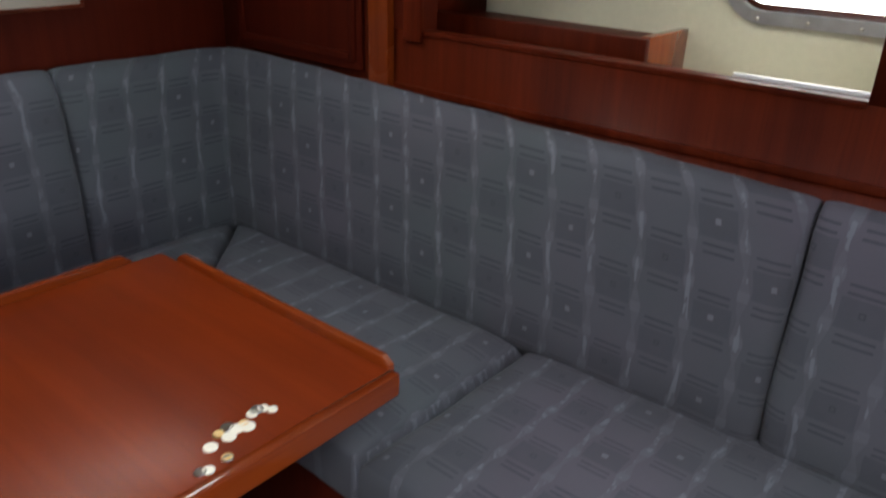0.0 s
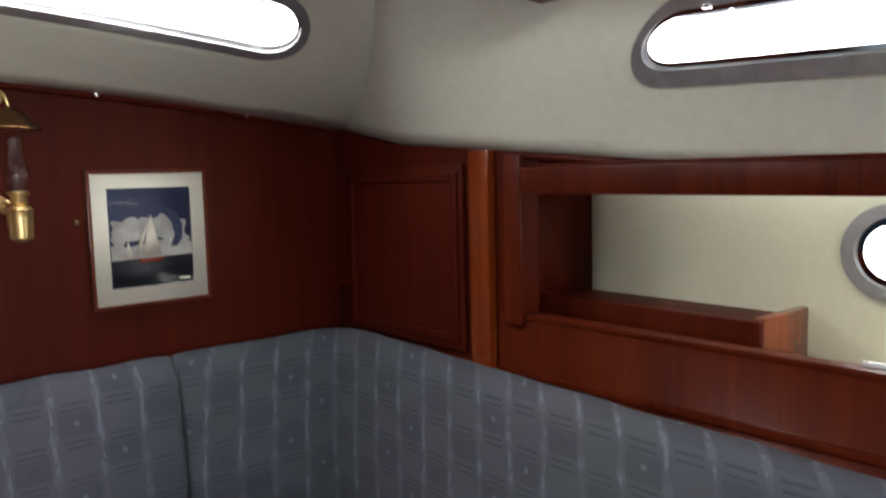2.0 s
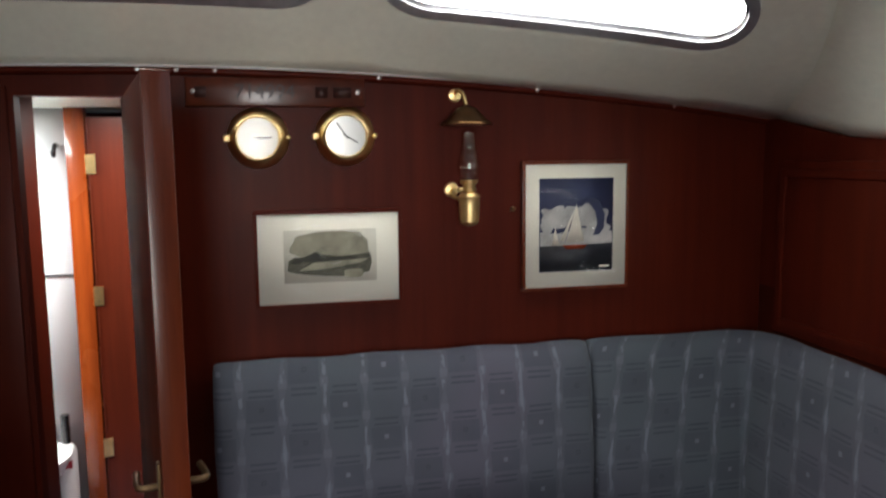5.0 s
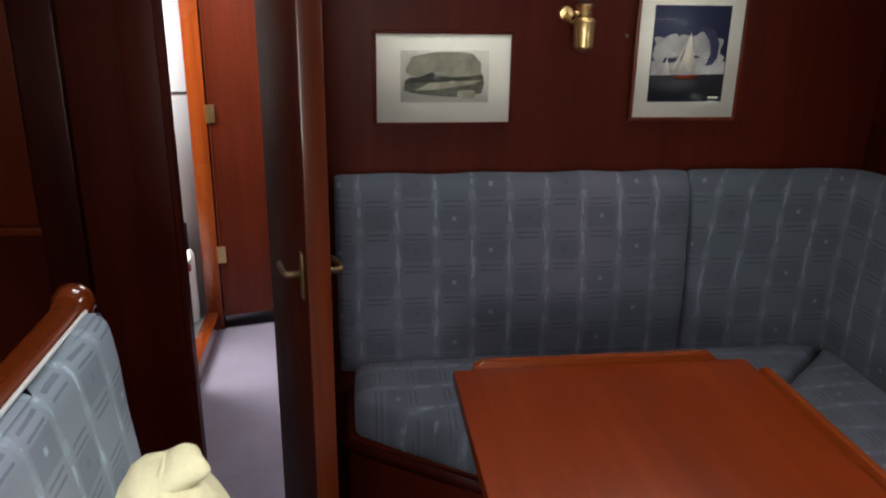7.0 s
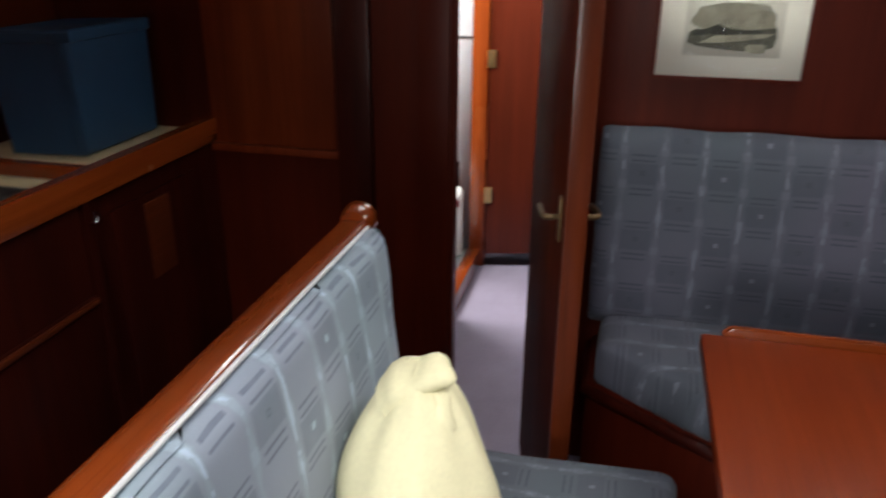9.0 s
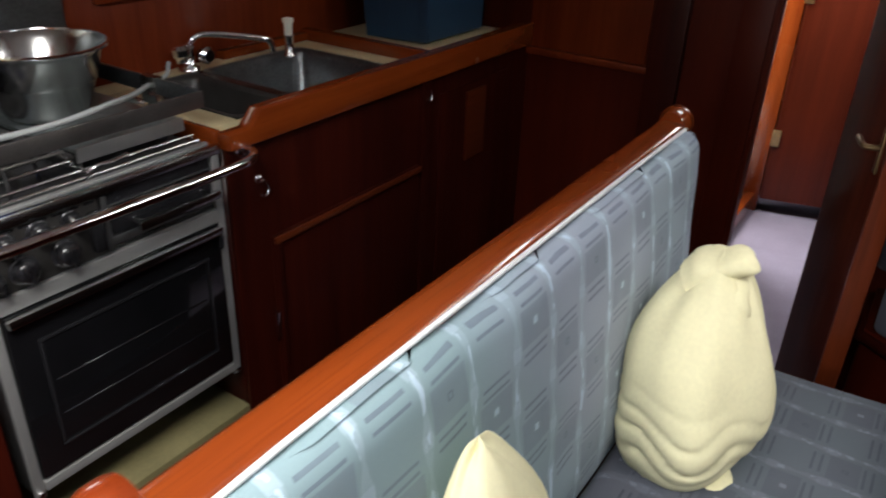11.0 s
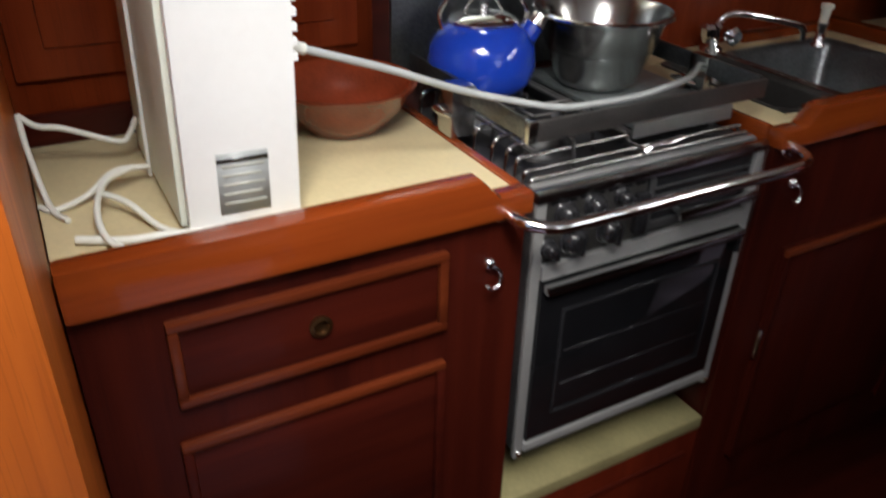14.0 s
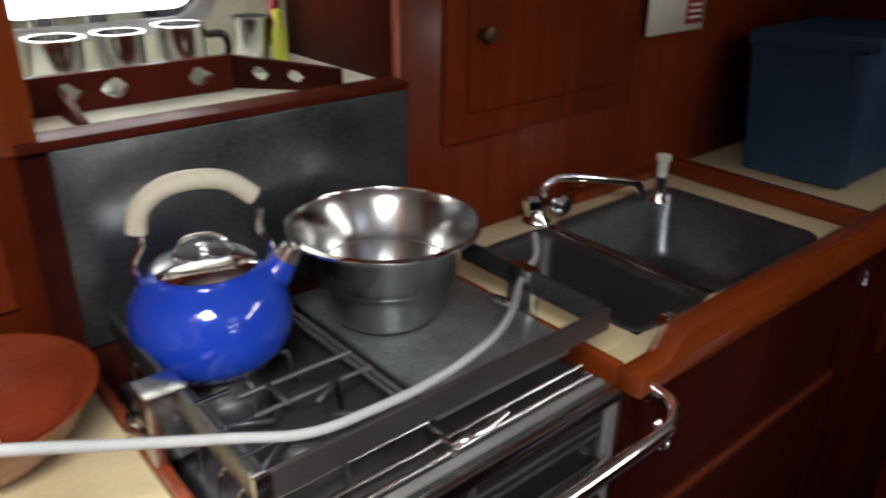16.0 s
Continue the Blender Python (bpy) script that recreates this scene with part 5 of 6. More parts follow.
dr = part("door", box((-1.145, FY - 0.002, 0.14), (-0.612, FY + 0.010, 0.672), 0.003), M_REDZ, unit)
# Lighter top strip, darker upright: light falling on the edge is in colour.
part("moulding", box((-1.145, FY + 0.008, 0.655), (-0.612, FY + 0.018, 0.670), 0.004), M_MOULD, dr)
part("moulding", box((-0.628, FY + 0.008, 0.14), (-0.614, FY + 0.017, 0.655), 0.004), M_REDZ, dr)
part("hinge", box((-0.611, FY + 0.002, 0.42), (-0.60, FY + 0.014, 0.49), 0.002), M_CHROME, dr, "small chrome hinge")
part("stile", box((-1.178, FY + 0.0, 0.10), (-1.150, FY + 0.012, CZ - 0.03), 0.003), M_REDZ, unit, "upright strip")
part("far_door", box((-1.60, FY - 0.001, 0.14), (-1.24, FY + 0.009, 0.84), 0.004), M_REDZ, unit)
part("vent_panel", box((-1.46, FY + 0.008, 0.62), (-1.36, FY + 0.016, 0.82), 0.003), M_MOULD, unit)

# laminate tops with varnished fiddles
top = thing("worktop", (0.28, -1.18, CZ - 0.03), "beige laminate worktop with varnished front fiddle", "worktop", "galley worktops")
part("laminate", box((SX1 + 0.016, BY, CZ - 0.028), (0.59, FY - 0.022, CZ), 0.0015), M_BEIGE, top)
part("bay_edging", box((SX1, BY, CZ - 0.03), (SX1 + 0.015, FY - 0.022, CZ + 0.003), 0.003), M_ORY, top, "thin varnished edging")


def front_fiddle(x0, x1, drop0, drop1, h=0.036):
    """A front fiddle, cut down in a slope at one end."""
    o = [(x0, CZ - 0.030), (x1, CZ - 0.030)]
    o += [(x1, CZ + 0.004), (x1 - 0.055, CZ + 0.004), (x1 - 0.085, CZ + h)] if drop1 else [(x1, CZ + h)]
    o += [(x0 + 0.085, CZ + h), (x0 + 0.055, CZ + 0.004), (x0, CZ + 0.004)] if drop0 else [(x0, CZ + h)]
    return prism(o, "y", FY - 0.021, FY + 0.016, 0.006)


part("fiddle", front_fiddle(SX1, 0.59, True, False), M_ORX, top, "glossy varnished fiddle")

top = thing("worktop", (-1.1, -1.18, CZ - 0.03), "beige laminate worktop round the steel sink", "worktop", "galley worktops")
KX0, KX1, KY0, KY1 = -1.125, -0.600, -1.335, -1.005
for lo, hi in (((-1.205, KY1), (SX0 - 0.016, FY - 0.022)), ((-1.205, BY), (SX0 - 0.016, KY0)), ((-1.205, KY0), (KX0, KY1)), ((KX1, KY0), (SX0 - 0.016, KY1)), ((-1.728, BY), (-1.245, FY - 0.022))):
    part("laminate", box((lo[0], lo[1], CZ - 0.028), (hi[0], hi[1], CZ), 0.0012), M_BEIGE, top)
part("bay_edging", box((SX0 - 0.015, BY, CZ - 0.03), (SX0, FY - 0.022, CZ + 0.003), 0.003), M_ORY, top, "thin varnished edging")
part("fiddle", front_fiddle(-1.728, SX0, False, True), M_ORX, top, "glossy varnished fiddle")
part("cross_fiddle", box((-1.244, BY, CZ - 0.02), (-1.206, FY - 0.022, CZ + 0.03), 0.008), M_ORY, top, "varnished cross fiddle")
part("back_ledge", box((-1.245, BY, CZ), (-0.9, BY + 0.03, CZ + 0.022), 0.004), M_ORX, top)

sink = thing("galley_sink", (-0.86, -1.17, CZ - 0.16), "double stainless steel galley sink set in the worktop", "sink")


def basin(x0, x1, y0, y1, depth):
    rr = lambda g, r: rounded_rect(x0 + g, x1 - g, y0 + g, y1 - g, r, 5)
    rings = [[(x, y, CZ + z) for x, y in rr(g, r)] for g, r, z in ((-0.012, 0.03, 0.001), (-0.010, 0.03, 0.004), (0.0, 0.03, 0.002), (0.006, 0.032, -0.01), (0.014, 0.036, -depth + 0.03), (0.03, 0.045, -depth + 0.006), (0.06, 0.05, -depth), (0.14 * min(x1 - x0, 0.4), 0.02, -depth - 0.002))]
    return loft(rings, True, False)


# Basins in darker steel than the rim: dim reflections put into the colour.
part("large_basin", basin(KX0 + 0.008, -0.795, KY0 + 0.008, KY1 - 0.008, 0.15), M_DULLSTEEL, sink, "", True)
part("small_basin", basin(-0.765, KX1 - 0.008, KY0 + 0.008, KY1 - 0.008, 0.13), M_DARKPANEL, sink, "small basin in near-black steel, shade in its colour", True)
part("rim", box((-0.793, KY0, CZ - 0.004), (-0.767, KY1, CZ + 0.0035), 0.002), M_STEEL, sink)
part("drain", lathe([(0.03, -0.146), (0.028, -0.142), (0.012, -0.144)], (-0.94, -1.17, CZ), "z", 24), M_CHROME, sink)
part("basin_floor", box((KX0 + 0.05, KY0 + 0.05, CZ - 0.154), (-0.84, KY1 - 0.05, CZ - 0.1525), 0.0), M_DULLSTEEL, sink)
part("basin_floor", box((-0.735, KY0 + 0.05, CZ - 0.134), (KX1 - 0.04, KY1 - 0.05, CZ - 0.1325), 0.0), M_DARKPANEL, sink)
single("sponge", fine_box((-0.735, -1.15, CZ - 0.132), (-0.66, -1.08, CZ - 0.10), 0.008, (3, 3, 2), 0.004, 30.0), M_SPONGE, "blue washing-up sponge in the small basin", "sponge", True)
single("scourer", lathe([(0.03, 0.0), (0.036, 0.012), (0.028, 0.03), (0.002, 0.034)], (-0.69, -1.03, CZ - 0.132), "z", 18), M_BLACK, "black scouring pad in the small basin", "scourer", True)
single("plug", lathe([(0.022, 0.0), (0.022, 0.008), (0.008, 0.011), (0.006, 0.02), (0.001, 0.021)], (-0.655, -0.99, CZ + 0.0006), "z", 20), M_CHROME, "chrome sink plug on the worktop", "plug", True)

tap = thing("mixer_tap", (-0.782, -1.362, CZ), "chrome swivel mixer tap behind the sink", "tap")
part("body", lathe([(0.026, 0.0), (0.026, 0.008), (0.015, 0.014), (0.014, 0.05), (0.018, 0.056), (0.012, 0.064)], (-0.782, -1.362, CZ), "z", 20), M_CHROME, tap, "", True)
part("spout", tube(smooth_path([(-0.782, -1.362, CZ + 0.04), (-0.786, -1.360, CZ + 0.058), (-0.802, -1.354, CZ + 0.078), (-0.84, -1.340, CZ + 0.080), (-0.955, -1.297, CZ + 0.058), (-0.978, -1.288, CZ + 0.046), (-0.984, -1.285, CZ + 0.022)], 6), 0.0075, 12), M_CHROME, tap, "", True)
for dx in (-0.03, 0.032):
    part("tap_head", lathe([(0.009, -0.01), (0.012, 0.0), (0.019, 0.006), (0.021, 0.022), (0.014, 0.030)], (-0.782 + dx, -1.350, CZ + 0.036), "y" if dx < 0 else "z", 10), M_CHROME, tap)
sp = thing("soap_pump", (-1.04, -1.30, CZ), "white-topped chrome galley pump beside the sink", "soap pump")
part("barrel", lathe([(0.016, 0.0), (0.016, 0.006), (0.011, 0.010), (0.011, 0.05), (0.014, 0.055), (0.006, 0.058)], (-1.04, -1.285, CZ), "z", 18), M_CHROME, sp, "", True)
part("pump_head", lathe([(0.010, 0.055), (0.011, 0.083), (0.015, 0.088), (0.014, 0.096), (0.002, 0.099)], (-1.04, -1.285, CZ), "z", 16), M_PAPER, sp, "white plastic head", True)

crate = thing("plastic_crate", (-1.52, -1.19, CZ), "petrol-blue plastic box standing on the worktop", "box")
cr_m = Matrix.Translation((-1.37, -1.19, CZ)) @ Matrix.Rotation(radians(2.5), 4, "X")
rings = [[cr_m @ Vector((-0.15 + sx * (0.15 - g), sy * (0.105 + 0.02 * z / 0.3 - g), z)) for sx, sy in ((1, -1), (1, 1), (-1, 1), (-1, -1))] for g, z in ((0.006, 0.001), (0.0, 0.006), (0.0, 0.27), (-0.006, 0.272), (-0.006, 0.295), (0.0, 0.30), (0.006, 0.296))]
part("tub", loft(rings), M_BLUEBOX, crate)
part("corner_rib", box((-0.002, 0.088, 0.01), (0.006, 0.118, 0.28), 0.003, cr_m), M_BLUEBOX, crate)

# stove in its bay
setting("stove_bay_floor", box((SX0 - 0.001, BY, 0.255), (SX1 + 0.001, FY - 0.004, 0.285), 0.003), M_BAY, "beige laminate floor of the stove bay, darkened for its shade", False, "shelf")
setting("stove_bay_front", box((SX0, FY - 0.03, 0.0), (SX1, FY - 0.006, 0.255), 0.003), M_BULK, "dark panel below the stove", False, "panel")
setting("stove_bay_moulding", box((SX0 + 0.03, FY - 0.007, 0.19), (SX1 - 0.03, FY - 0.001, 0.20), 0.002), M_REDX, "thin moulding under the stove", False, "trim")
st = thing("stove", (-0.265, -1.17, 0.40), "stainless steel marine gas stove with black oven door", "stove")
X0, X1, Y0, Y1 = -0.503, -0.034, -1.375, -0.962
HOB = 0.896
part("body", box((X0, Y0, 0.40), (X1, Y1 - 0.004, HOB - 0.006), 0.004), M_DULLSTEEL, st)
for xa, xb in ((X1 - 0.018, X1), (X0, X0 + 0.018)):
    part("side_trim", box((xa, Y1 - 0.003, 0.386), (xb, Y1 + 0.006, HOB - 0.008), 0.002), M_TRIMSTEEL, st)
part("control_panel", box((-0.248, Y1 - 0.003, 0.782), (X1 - 0.020, Y1 + 0.003, HOB - 0.009), 0.002), M_DARKPANEL, st, "dark bronze-grey control panel")
part("grill_opening", box((X0 + 0.020, Y1 - 0.003, 0.782), (-0.250, Y1 + 0.001, HOB - 0.009), 0.002), M_BLACK, st, "black grill recess")
part("grill_shelf", box((X0 + 0.026, Y1 + 0.0015, 0.792), (-0.262, Y1 + 0.006, 0.806), 0.002), M_IRON, st)
part("grill_rail", box((X0 + 0.026, Y1 + 0.0015, 0.846), (-0.262, Y1 + 0.005, 0.850), 0.001), M_IRON, st)
part("grill_rail", box((X0 + 0.026, Y1 + 0.0015, 0.862), (-0.262, Y1 + 0.005, 0.865), 0.001), M_IRON, st)
part("grill_divider", box((-0.262, Y1 + 0.0015, 0.784), (-0.252, Y1 + 0.007, HOB - 0.012), 0.002), M_IRON, st)
gh = part("grill_handle", box((-0.478, Y1 + 0.022, 0.812), (-0.300, Y1 + 0.034, 0.828), 0.003), M_STEEL, st, "bright grill handle")
for x in (-0.465, -0.313):
    part("handle_stud", box((x - 0.005, Y1 + 0.002, 0.816), (x + 0.005, Y1 + 0.023, 0.824), 0.001), M_STEEL, gh)
part("trim_bar", box((X0 + 0.019, Y1 - 0.002, 0.753), (X1 - 0.019, Y1 + 0.010, 0.780), 0.003), M_TRIMSTEEL, st)
od = part("oven_door", box((X0 + 0.020, Y1 - 0.004, 0.424), (X1 - 0.020, Y1 + 0.010, 0.750), 0.004), M_OVEN, st, "black glass oven door")
part("door_handle", box((X0 + 0.022, Y1 + 0.0105, 0.733), (X1 - 0.022, Y1 + 0.026, 0.749), 0.004), M_STEEL, od, "long bright flat handle bar")
part("door_latch", box((X0 + 0.020, Y1 + 0.011, 0.700), (X0 + 0.030, Y1 + 0.020, 0.728), 0.002), M_BLACK, od)
for lo, hi in (((X0 + 0.055, 0.684), (X1 - 0.065, 0.690)), ((X0 + 0.055, 0.470), (X1 - 0.065, 0.476)), ((X1 - 0.071, 0.476), (X1 - 0.065, 0.684)), ((X0 + 0.055, 0.476), (X0 + 0.061, 0.684))):
    part("window_bezel", box((lo[0], Y1 + 0.0102, lo[1]), (hi[0], Y1 + 0.013, hi[1]), 0.001), M_BLACK, od, "dark bezel round the oven glass")
for z in (0.53, 0.60):
    part("oven_shelf_line", box((X0 + 0.07, Y1 + 0.0102, z), (X1 - 0.08, Y1 + 0.0108, z + 0.003), 0.0), M_BLACK, od)
part("door_sill", box((X0 + 0.019, Y1 - 0.002, 0.398), (X1 - 0.019, Y1 + 0.010, 0.418), 0.003), M_TRIMSTEEL, st)
for x in (X1 - 0.009, X0 + 0.009):
    part("foot_screw", lathe([(0.006, 0.0), (0.005, 0.006), (0.001, 0.007)], (x, Y1 + 0.005, 0.397), "y", 10), M_CHROME, st)
for x, z, rad in ((-0.108, 0.812, 0.021), (-0.178, 0.812, 0.021), (-0.062, 0.808, 0.012), (-0.088, 0.862, 0.016), (-0.142, 0.864, 0.016), (-0.196, 0.866, 0.012)):
    kb = part("knob", lathe([(rad + 0.004, 0.0), (rad + 0.003, 0.003), (rad, 0.004), (rad * 0.95, 0.016), (rad * 0.6, 0.022), (0.001, 0.023)], (x, Y1 + 0.003, z), "y", 20), M_BLACK, st, "black control knob", True)
    part("grip", box((x - 0.0035, Y1 + 0.022, z - rad * 0.75), (x + 0.0035, Y1 + 0.033, z + rad * 0.75), 0.001), M_BLACK, kb)
# Black block put in for the dark gap beside the grill.
part("dark_gap_block", box((-0.244, Y1 + 0.003, 0.796), (-0.222, Y1 + 0.020, 0.868), 0.006), M_BLACK, st, "tall black block filling in for a dark gap")
for k in range(7):
    x = -0.07 - 0.027 * k
    part("vent_slot", box((x - 0.009, Y1 + 0.003, 0.8790), (x + 0.009, Y1 + 0.0036, 0.8835), 0.001), M_BLACK, st)
part("hob_plate", box((X0, Y0 + 0.01, HOB - 0.006), (X1, Y1 - 0.006, HOB), 0.003), M_IRON, st, "dark stained hob plate")
part("front_edge", box((X0 - 0.002, Y1 - 0.004, HOB - 0.008), (X1 + 0.002, Y1 + 0.010, HOB + 0.010), 0.003), M_STEEL, st, "bright rolled front edge of the hob")
part("front_ledge", box((X0 + 0.001, Y1 - 0.040, HOB + 0.0005), (X1 - 0.001, Y1 - 0.0045, HOB + 0.004), 0.001), M_DULLSTEEL, st, "glossy steel ledge of the hob")
part("rail_lever", tube(smooth_path([(-0.258, -0.990, HOB + 0.022), (-0.275, -0.984, HOB + 0.032), (-0.300, -0.984, HOB + 0.030), (-0.335, -0.988, HOB + 0.034)], 4), 0.0048, 8, None, 0.6), M_CHROME, st, "small chrome lever", True)
part("front_step", box((X0 + 0.004, Y1 - 0.026, HOB + 0.0045), (X1 - 0.004, Y1 - 0.014, HOB + 0.010), 0.002), M_TRIMSTEEL, st)
# stained cover plate on its own lip
cv_p = part("cover_plate", box((X0 + 0.008, Y0 + 0.02, 0.934), (-0.272, -1.040, 0.943), 0.003), M_COVER, st, "grey stained steel cover plate")
part("cover_lip", box((X0 + 0.008, -1.0395, 0.918), (-0.272, -1.034, 0.944), 0.002), M_TRIMSTEEL, cv_p)
part("cover_support", box((X0 + 0.015, Y0 + 0.03, HOB), (X0 + 0.03, -1.06, 0.934), 0.002), M_IRON, cv_p)
part("cover_support", box((-0.295, Y0 + 0.03, HOB), (-0.28, -1.06, 0.934), 0.002), M_IRON, cv_p)
for cx, cy in ((-0.13, -1.272), (-0.145, -1.105)):
    br = part("burner", lathe([(0.055, 0.0), (0.052, 0.012), (0.040, 0.016), (0.038, 0.028), (0.028, 0.033), (0.002, 0.034)], (cx, cy, HOB), "z", 28), M_IRON, st, "round iron burner", True)
    part("burner_cap", lathe([(0.026, 0.034), (0.027, 0.039), (0.002, 0.041)], (cx, cy, HOB), "z", 24), M_DARKPANEL, br, "", True)
    for ang_ in range(30, 390, 60):
        c_, s_ = math.cos(radians(ang_)), math.sin(radians(ang_))
        part("pan_support", tube([(cx + 0.030 * c_, cy + 0.030 * s_, 0.943), (cx + 0.078 * c_, cy + 0.078 * s_, 0.943), (cx + 0.084 * c_, cy + 0.084 * s_, HOB + 0.002)], 0.0038, 6), M_IRON, br)
# wire rails across the front, with bent ends
for y, z, xe in ((-0.992, HOB + 0.014, X0 + 0.012), (-1.008, HOB + 0.020, X0 + 0.012), (-1.030, 0.929, -0.262)):
    part("pan_rail", tube(smooth_path([(X1 - 0.010, y, HOB), (X1 - 0.011, y, z - 0.006), (X1 - 0.018, y, z), (X1 - 0.05, y, z), ((X1 + xe) / 2, y, z), (xe + 0.02, y, z), (xe + 0.004, y, z - 0.004), (xe, y, HOB)], 4), 0.0036, 8), M_STEEL, st, "bright wire pan rail", True)
for y in (-1.055, -1.094, -1.147, -1.208, -1.275, -1.335):
    part("wire_hoop", tube(smooth_path([(X1 - 0.008, y, HOB), (X1 - 0.009, y, 0.926), (X1 - 0.016, y, 0.936), (X1 - 0.030, y, 0.938), (X1 - 0.075, y, 0.938)], 4), 0.0034, 8), M_STEEL, st, "bent wire hoop", True)
for y in (-1.055, -1.147, -1.19, -1.335):
    part("grate_bar", tube([(X1 - 0.075, y, 0.938), (-0.262, y, 0.938)], 0.0032, 6), M_PANELSTEEL, st, "dark wire grate bar", True)
for x in (-0.262, -0.252, -0.075):
    part("grate_rail", tube([(x, -1.03, 0.934), (x, -1.345, 0.934)], 0.0034, 6), M_PANELSTEEL, st, "dark wire grate bar", True)
part("rail_clip", box((-0.262, -1.034, HOB + 0.001), (-0.254, -0.986, HOB + 0.026), 0.002), M_STEEL, st)
fr = part("fiddle_bar", box((X0 - 0.008, -0.996, 0.969), (X1 - 0.014, -0.989, 1.000), 0.002), M_FIDDLE, st, "flat dull steel fiddle bar")
part("corner_cap", box((X1 - 0.014, -0.998, 0.968), (X1 + 0.004, -0.987, 1.001), 0.003), M_STEEL, fr, "bright corner cap")
part("side_bar", box((X1 - 0.004, -1.36, 0.972), (X1 + 0.003, -0.998, 1.004), 0.002), M_DULLSTEEL, st)
part("side_bar", box((X0 - 0.004, -1.36, 0.972), (X0 + 0.003, -0.998, 1.004), 0.002), M_DULLSTEEL, st)
for x, y in ((X1 + 0.002, -1.170), (X0 - 0.002, -1.13)):
    cl = part("fiddle_clamp", box((x - 0.010, y - 0.022, 0.9245 if x > -0.2 else HOB - 0.002), (x + (0.034 if x > -0.2 else 0.010), y + 0.022, 1.006), 0.003), M_STEEL, st, "steel fiddle clamp")
    part("wing_nut", tube([(x + 0.034, y + 0.024, 0.962), (x + 0.044, y, 0.968), (x + 0.038, y - 0.030, 0.962)], [0.004, 0.008, 0.004], 8), M_CHROME, cl, "", True)
part("splash_plate", box((SX0 + 0.002, BY + 0.002, CZ + 0.02), (SX1 - 0.002, BY + 0.010, 1.193), 0.002), M_DULLSTEEL, st, "dull steel splash plate")

bar = thing("crash_bar", (-0.27, -0.90, 0.88), "bowed chrome crash bar in front of the stove", "grab rail")
part("bar", tube(smooth_path([(0.030, FY + 0.004, 0.898), (0.026, FY + 0.04, 0.896), (-0.005, FY + 0.066, 0.893), (-0.06, FY + 0.072, 0.892), (-0.27, FY + 0.072, 0.890), (-0.46, FY + 0.070, 0.887), (-0.52, FY + 0.062, 0.886), (-0.552, FY + 0.036, 0.885), (-0.556, FY + 0.004, 0.885)], 7), 0.0095, 14), M_CHROME, bar, "", True)
for x, z in ((0.030, 0.898), (-0.556, 0.885)):
    part("flange", lathe([(0.020, 0.0), (0.019, 0.006), (0.012, 0.010)], (x, FY, z), "y", 18), M_CHROME, bar, "", True)

# kettle
kx, ky, kz = -0.125, -1.272, 0.947
ket = thing("kettle", (kx, ky, kz), "blue enamel kettle with cream grip on the stove", "kettle")
part("body", lathe([(0.062, 0.006), (0.076, 0.009), (0.090, 0.030), (0.094, 0.056), (0.089, 0.086), (0.073, 0.110), (0.055, 0.121), (0.044, 0.124)], (kx, ky, kz), "z", 40), M_BLUE, ket, "glossy blue enamel body", True)
part("lid", lathe([(0.058, 0.120), (0.060, 0.126), (0.050, 0.133), (0.030, 0.138), (0.007, 0.140), (0.006, 0.147), (0.012, 0.152), (0.001, 0.155)], (kx, ky, kz), "z", 32), M_CHROME, ket, "chrome lid with knob", True)
part("base_ring", lathe([(0.064, 0.0), (0.066, 0.007), (0.050, 0.008)], (kx, ky, kz), "z", 32), M_IRON, ket, "dark base ring", True)
part("lid_strap", tube(smooth_path([(kx + 0.030, ky - 0.012, kz + 0.138), (kx + 0.016, ky - 0.006, kz + 0.158), (kx - 0.016, ky + 0.006, kz + 0.158), (kx - 0.030, ky + 0.012, kz + 0.138)], 4), 0.005, 8, None, 0.5), M_CHROME, ket, "chrome lid strap", True)
part("spout", tube([(kx - 0.058, ky + 0.02, kz + 0.082), (kx - 0.078, ky + 0.027, kz + 0.103), (kx - 0.088, ky + 0.030, kz + 0.117)], [0.026, 0.019, 0.015], 14), M_BLUE, ket, "", True)
part("spout_cap", tube([(kx - 0.086, ky + 0.030, kz + 0.115), (kx - 0.096, ky + 0.033, kz + 0.130)], [0.017, 0.014], 14), M_CHROME, ket, "chrome whistle cap", True)
for sx in (-1, 1):
    part("handle_bracket", tube(smooth_path([(kx + sx * 0.066, ky - sx * 0.02, kz + 0.108), (kx + sx * 0.072, ky - sx * 0.022, kz + 0.135), (kx + sx * 0.060, ky - sx * 0.020, kz + 0.158), (kx + sx * 0.063, ky - sx * 0.021, kz + 0.182)], 5), 0.008, 8, None, 0.5), M_CHROME, ket, "chrome bracket", True)
part("grip", tube(smooth_path([(kx + 0.064, ky - 0.021, kz + 0.172), (kx + 0.058, ky - 0.019, kz + 0.198), (kx + 0.033, ky - 0.011, kz + 0.219), (kx, ky, kz + 0.225), (kx - 0.033, ky + 0.011, kz + 0.219), (kx - 0.058, ky + 0.019, kz + 0.198)], 6), 0.0115, 12), M_HANDLE, ket, "cream arched grip", True)

# steel bowl
px, py, pz = -0.350, -1.235, 0.944
pot = thing("mixing_bowl", (px, py, pz), "deep stainless steel mixing bowl on the stove", "bowl")
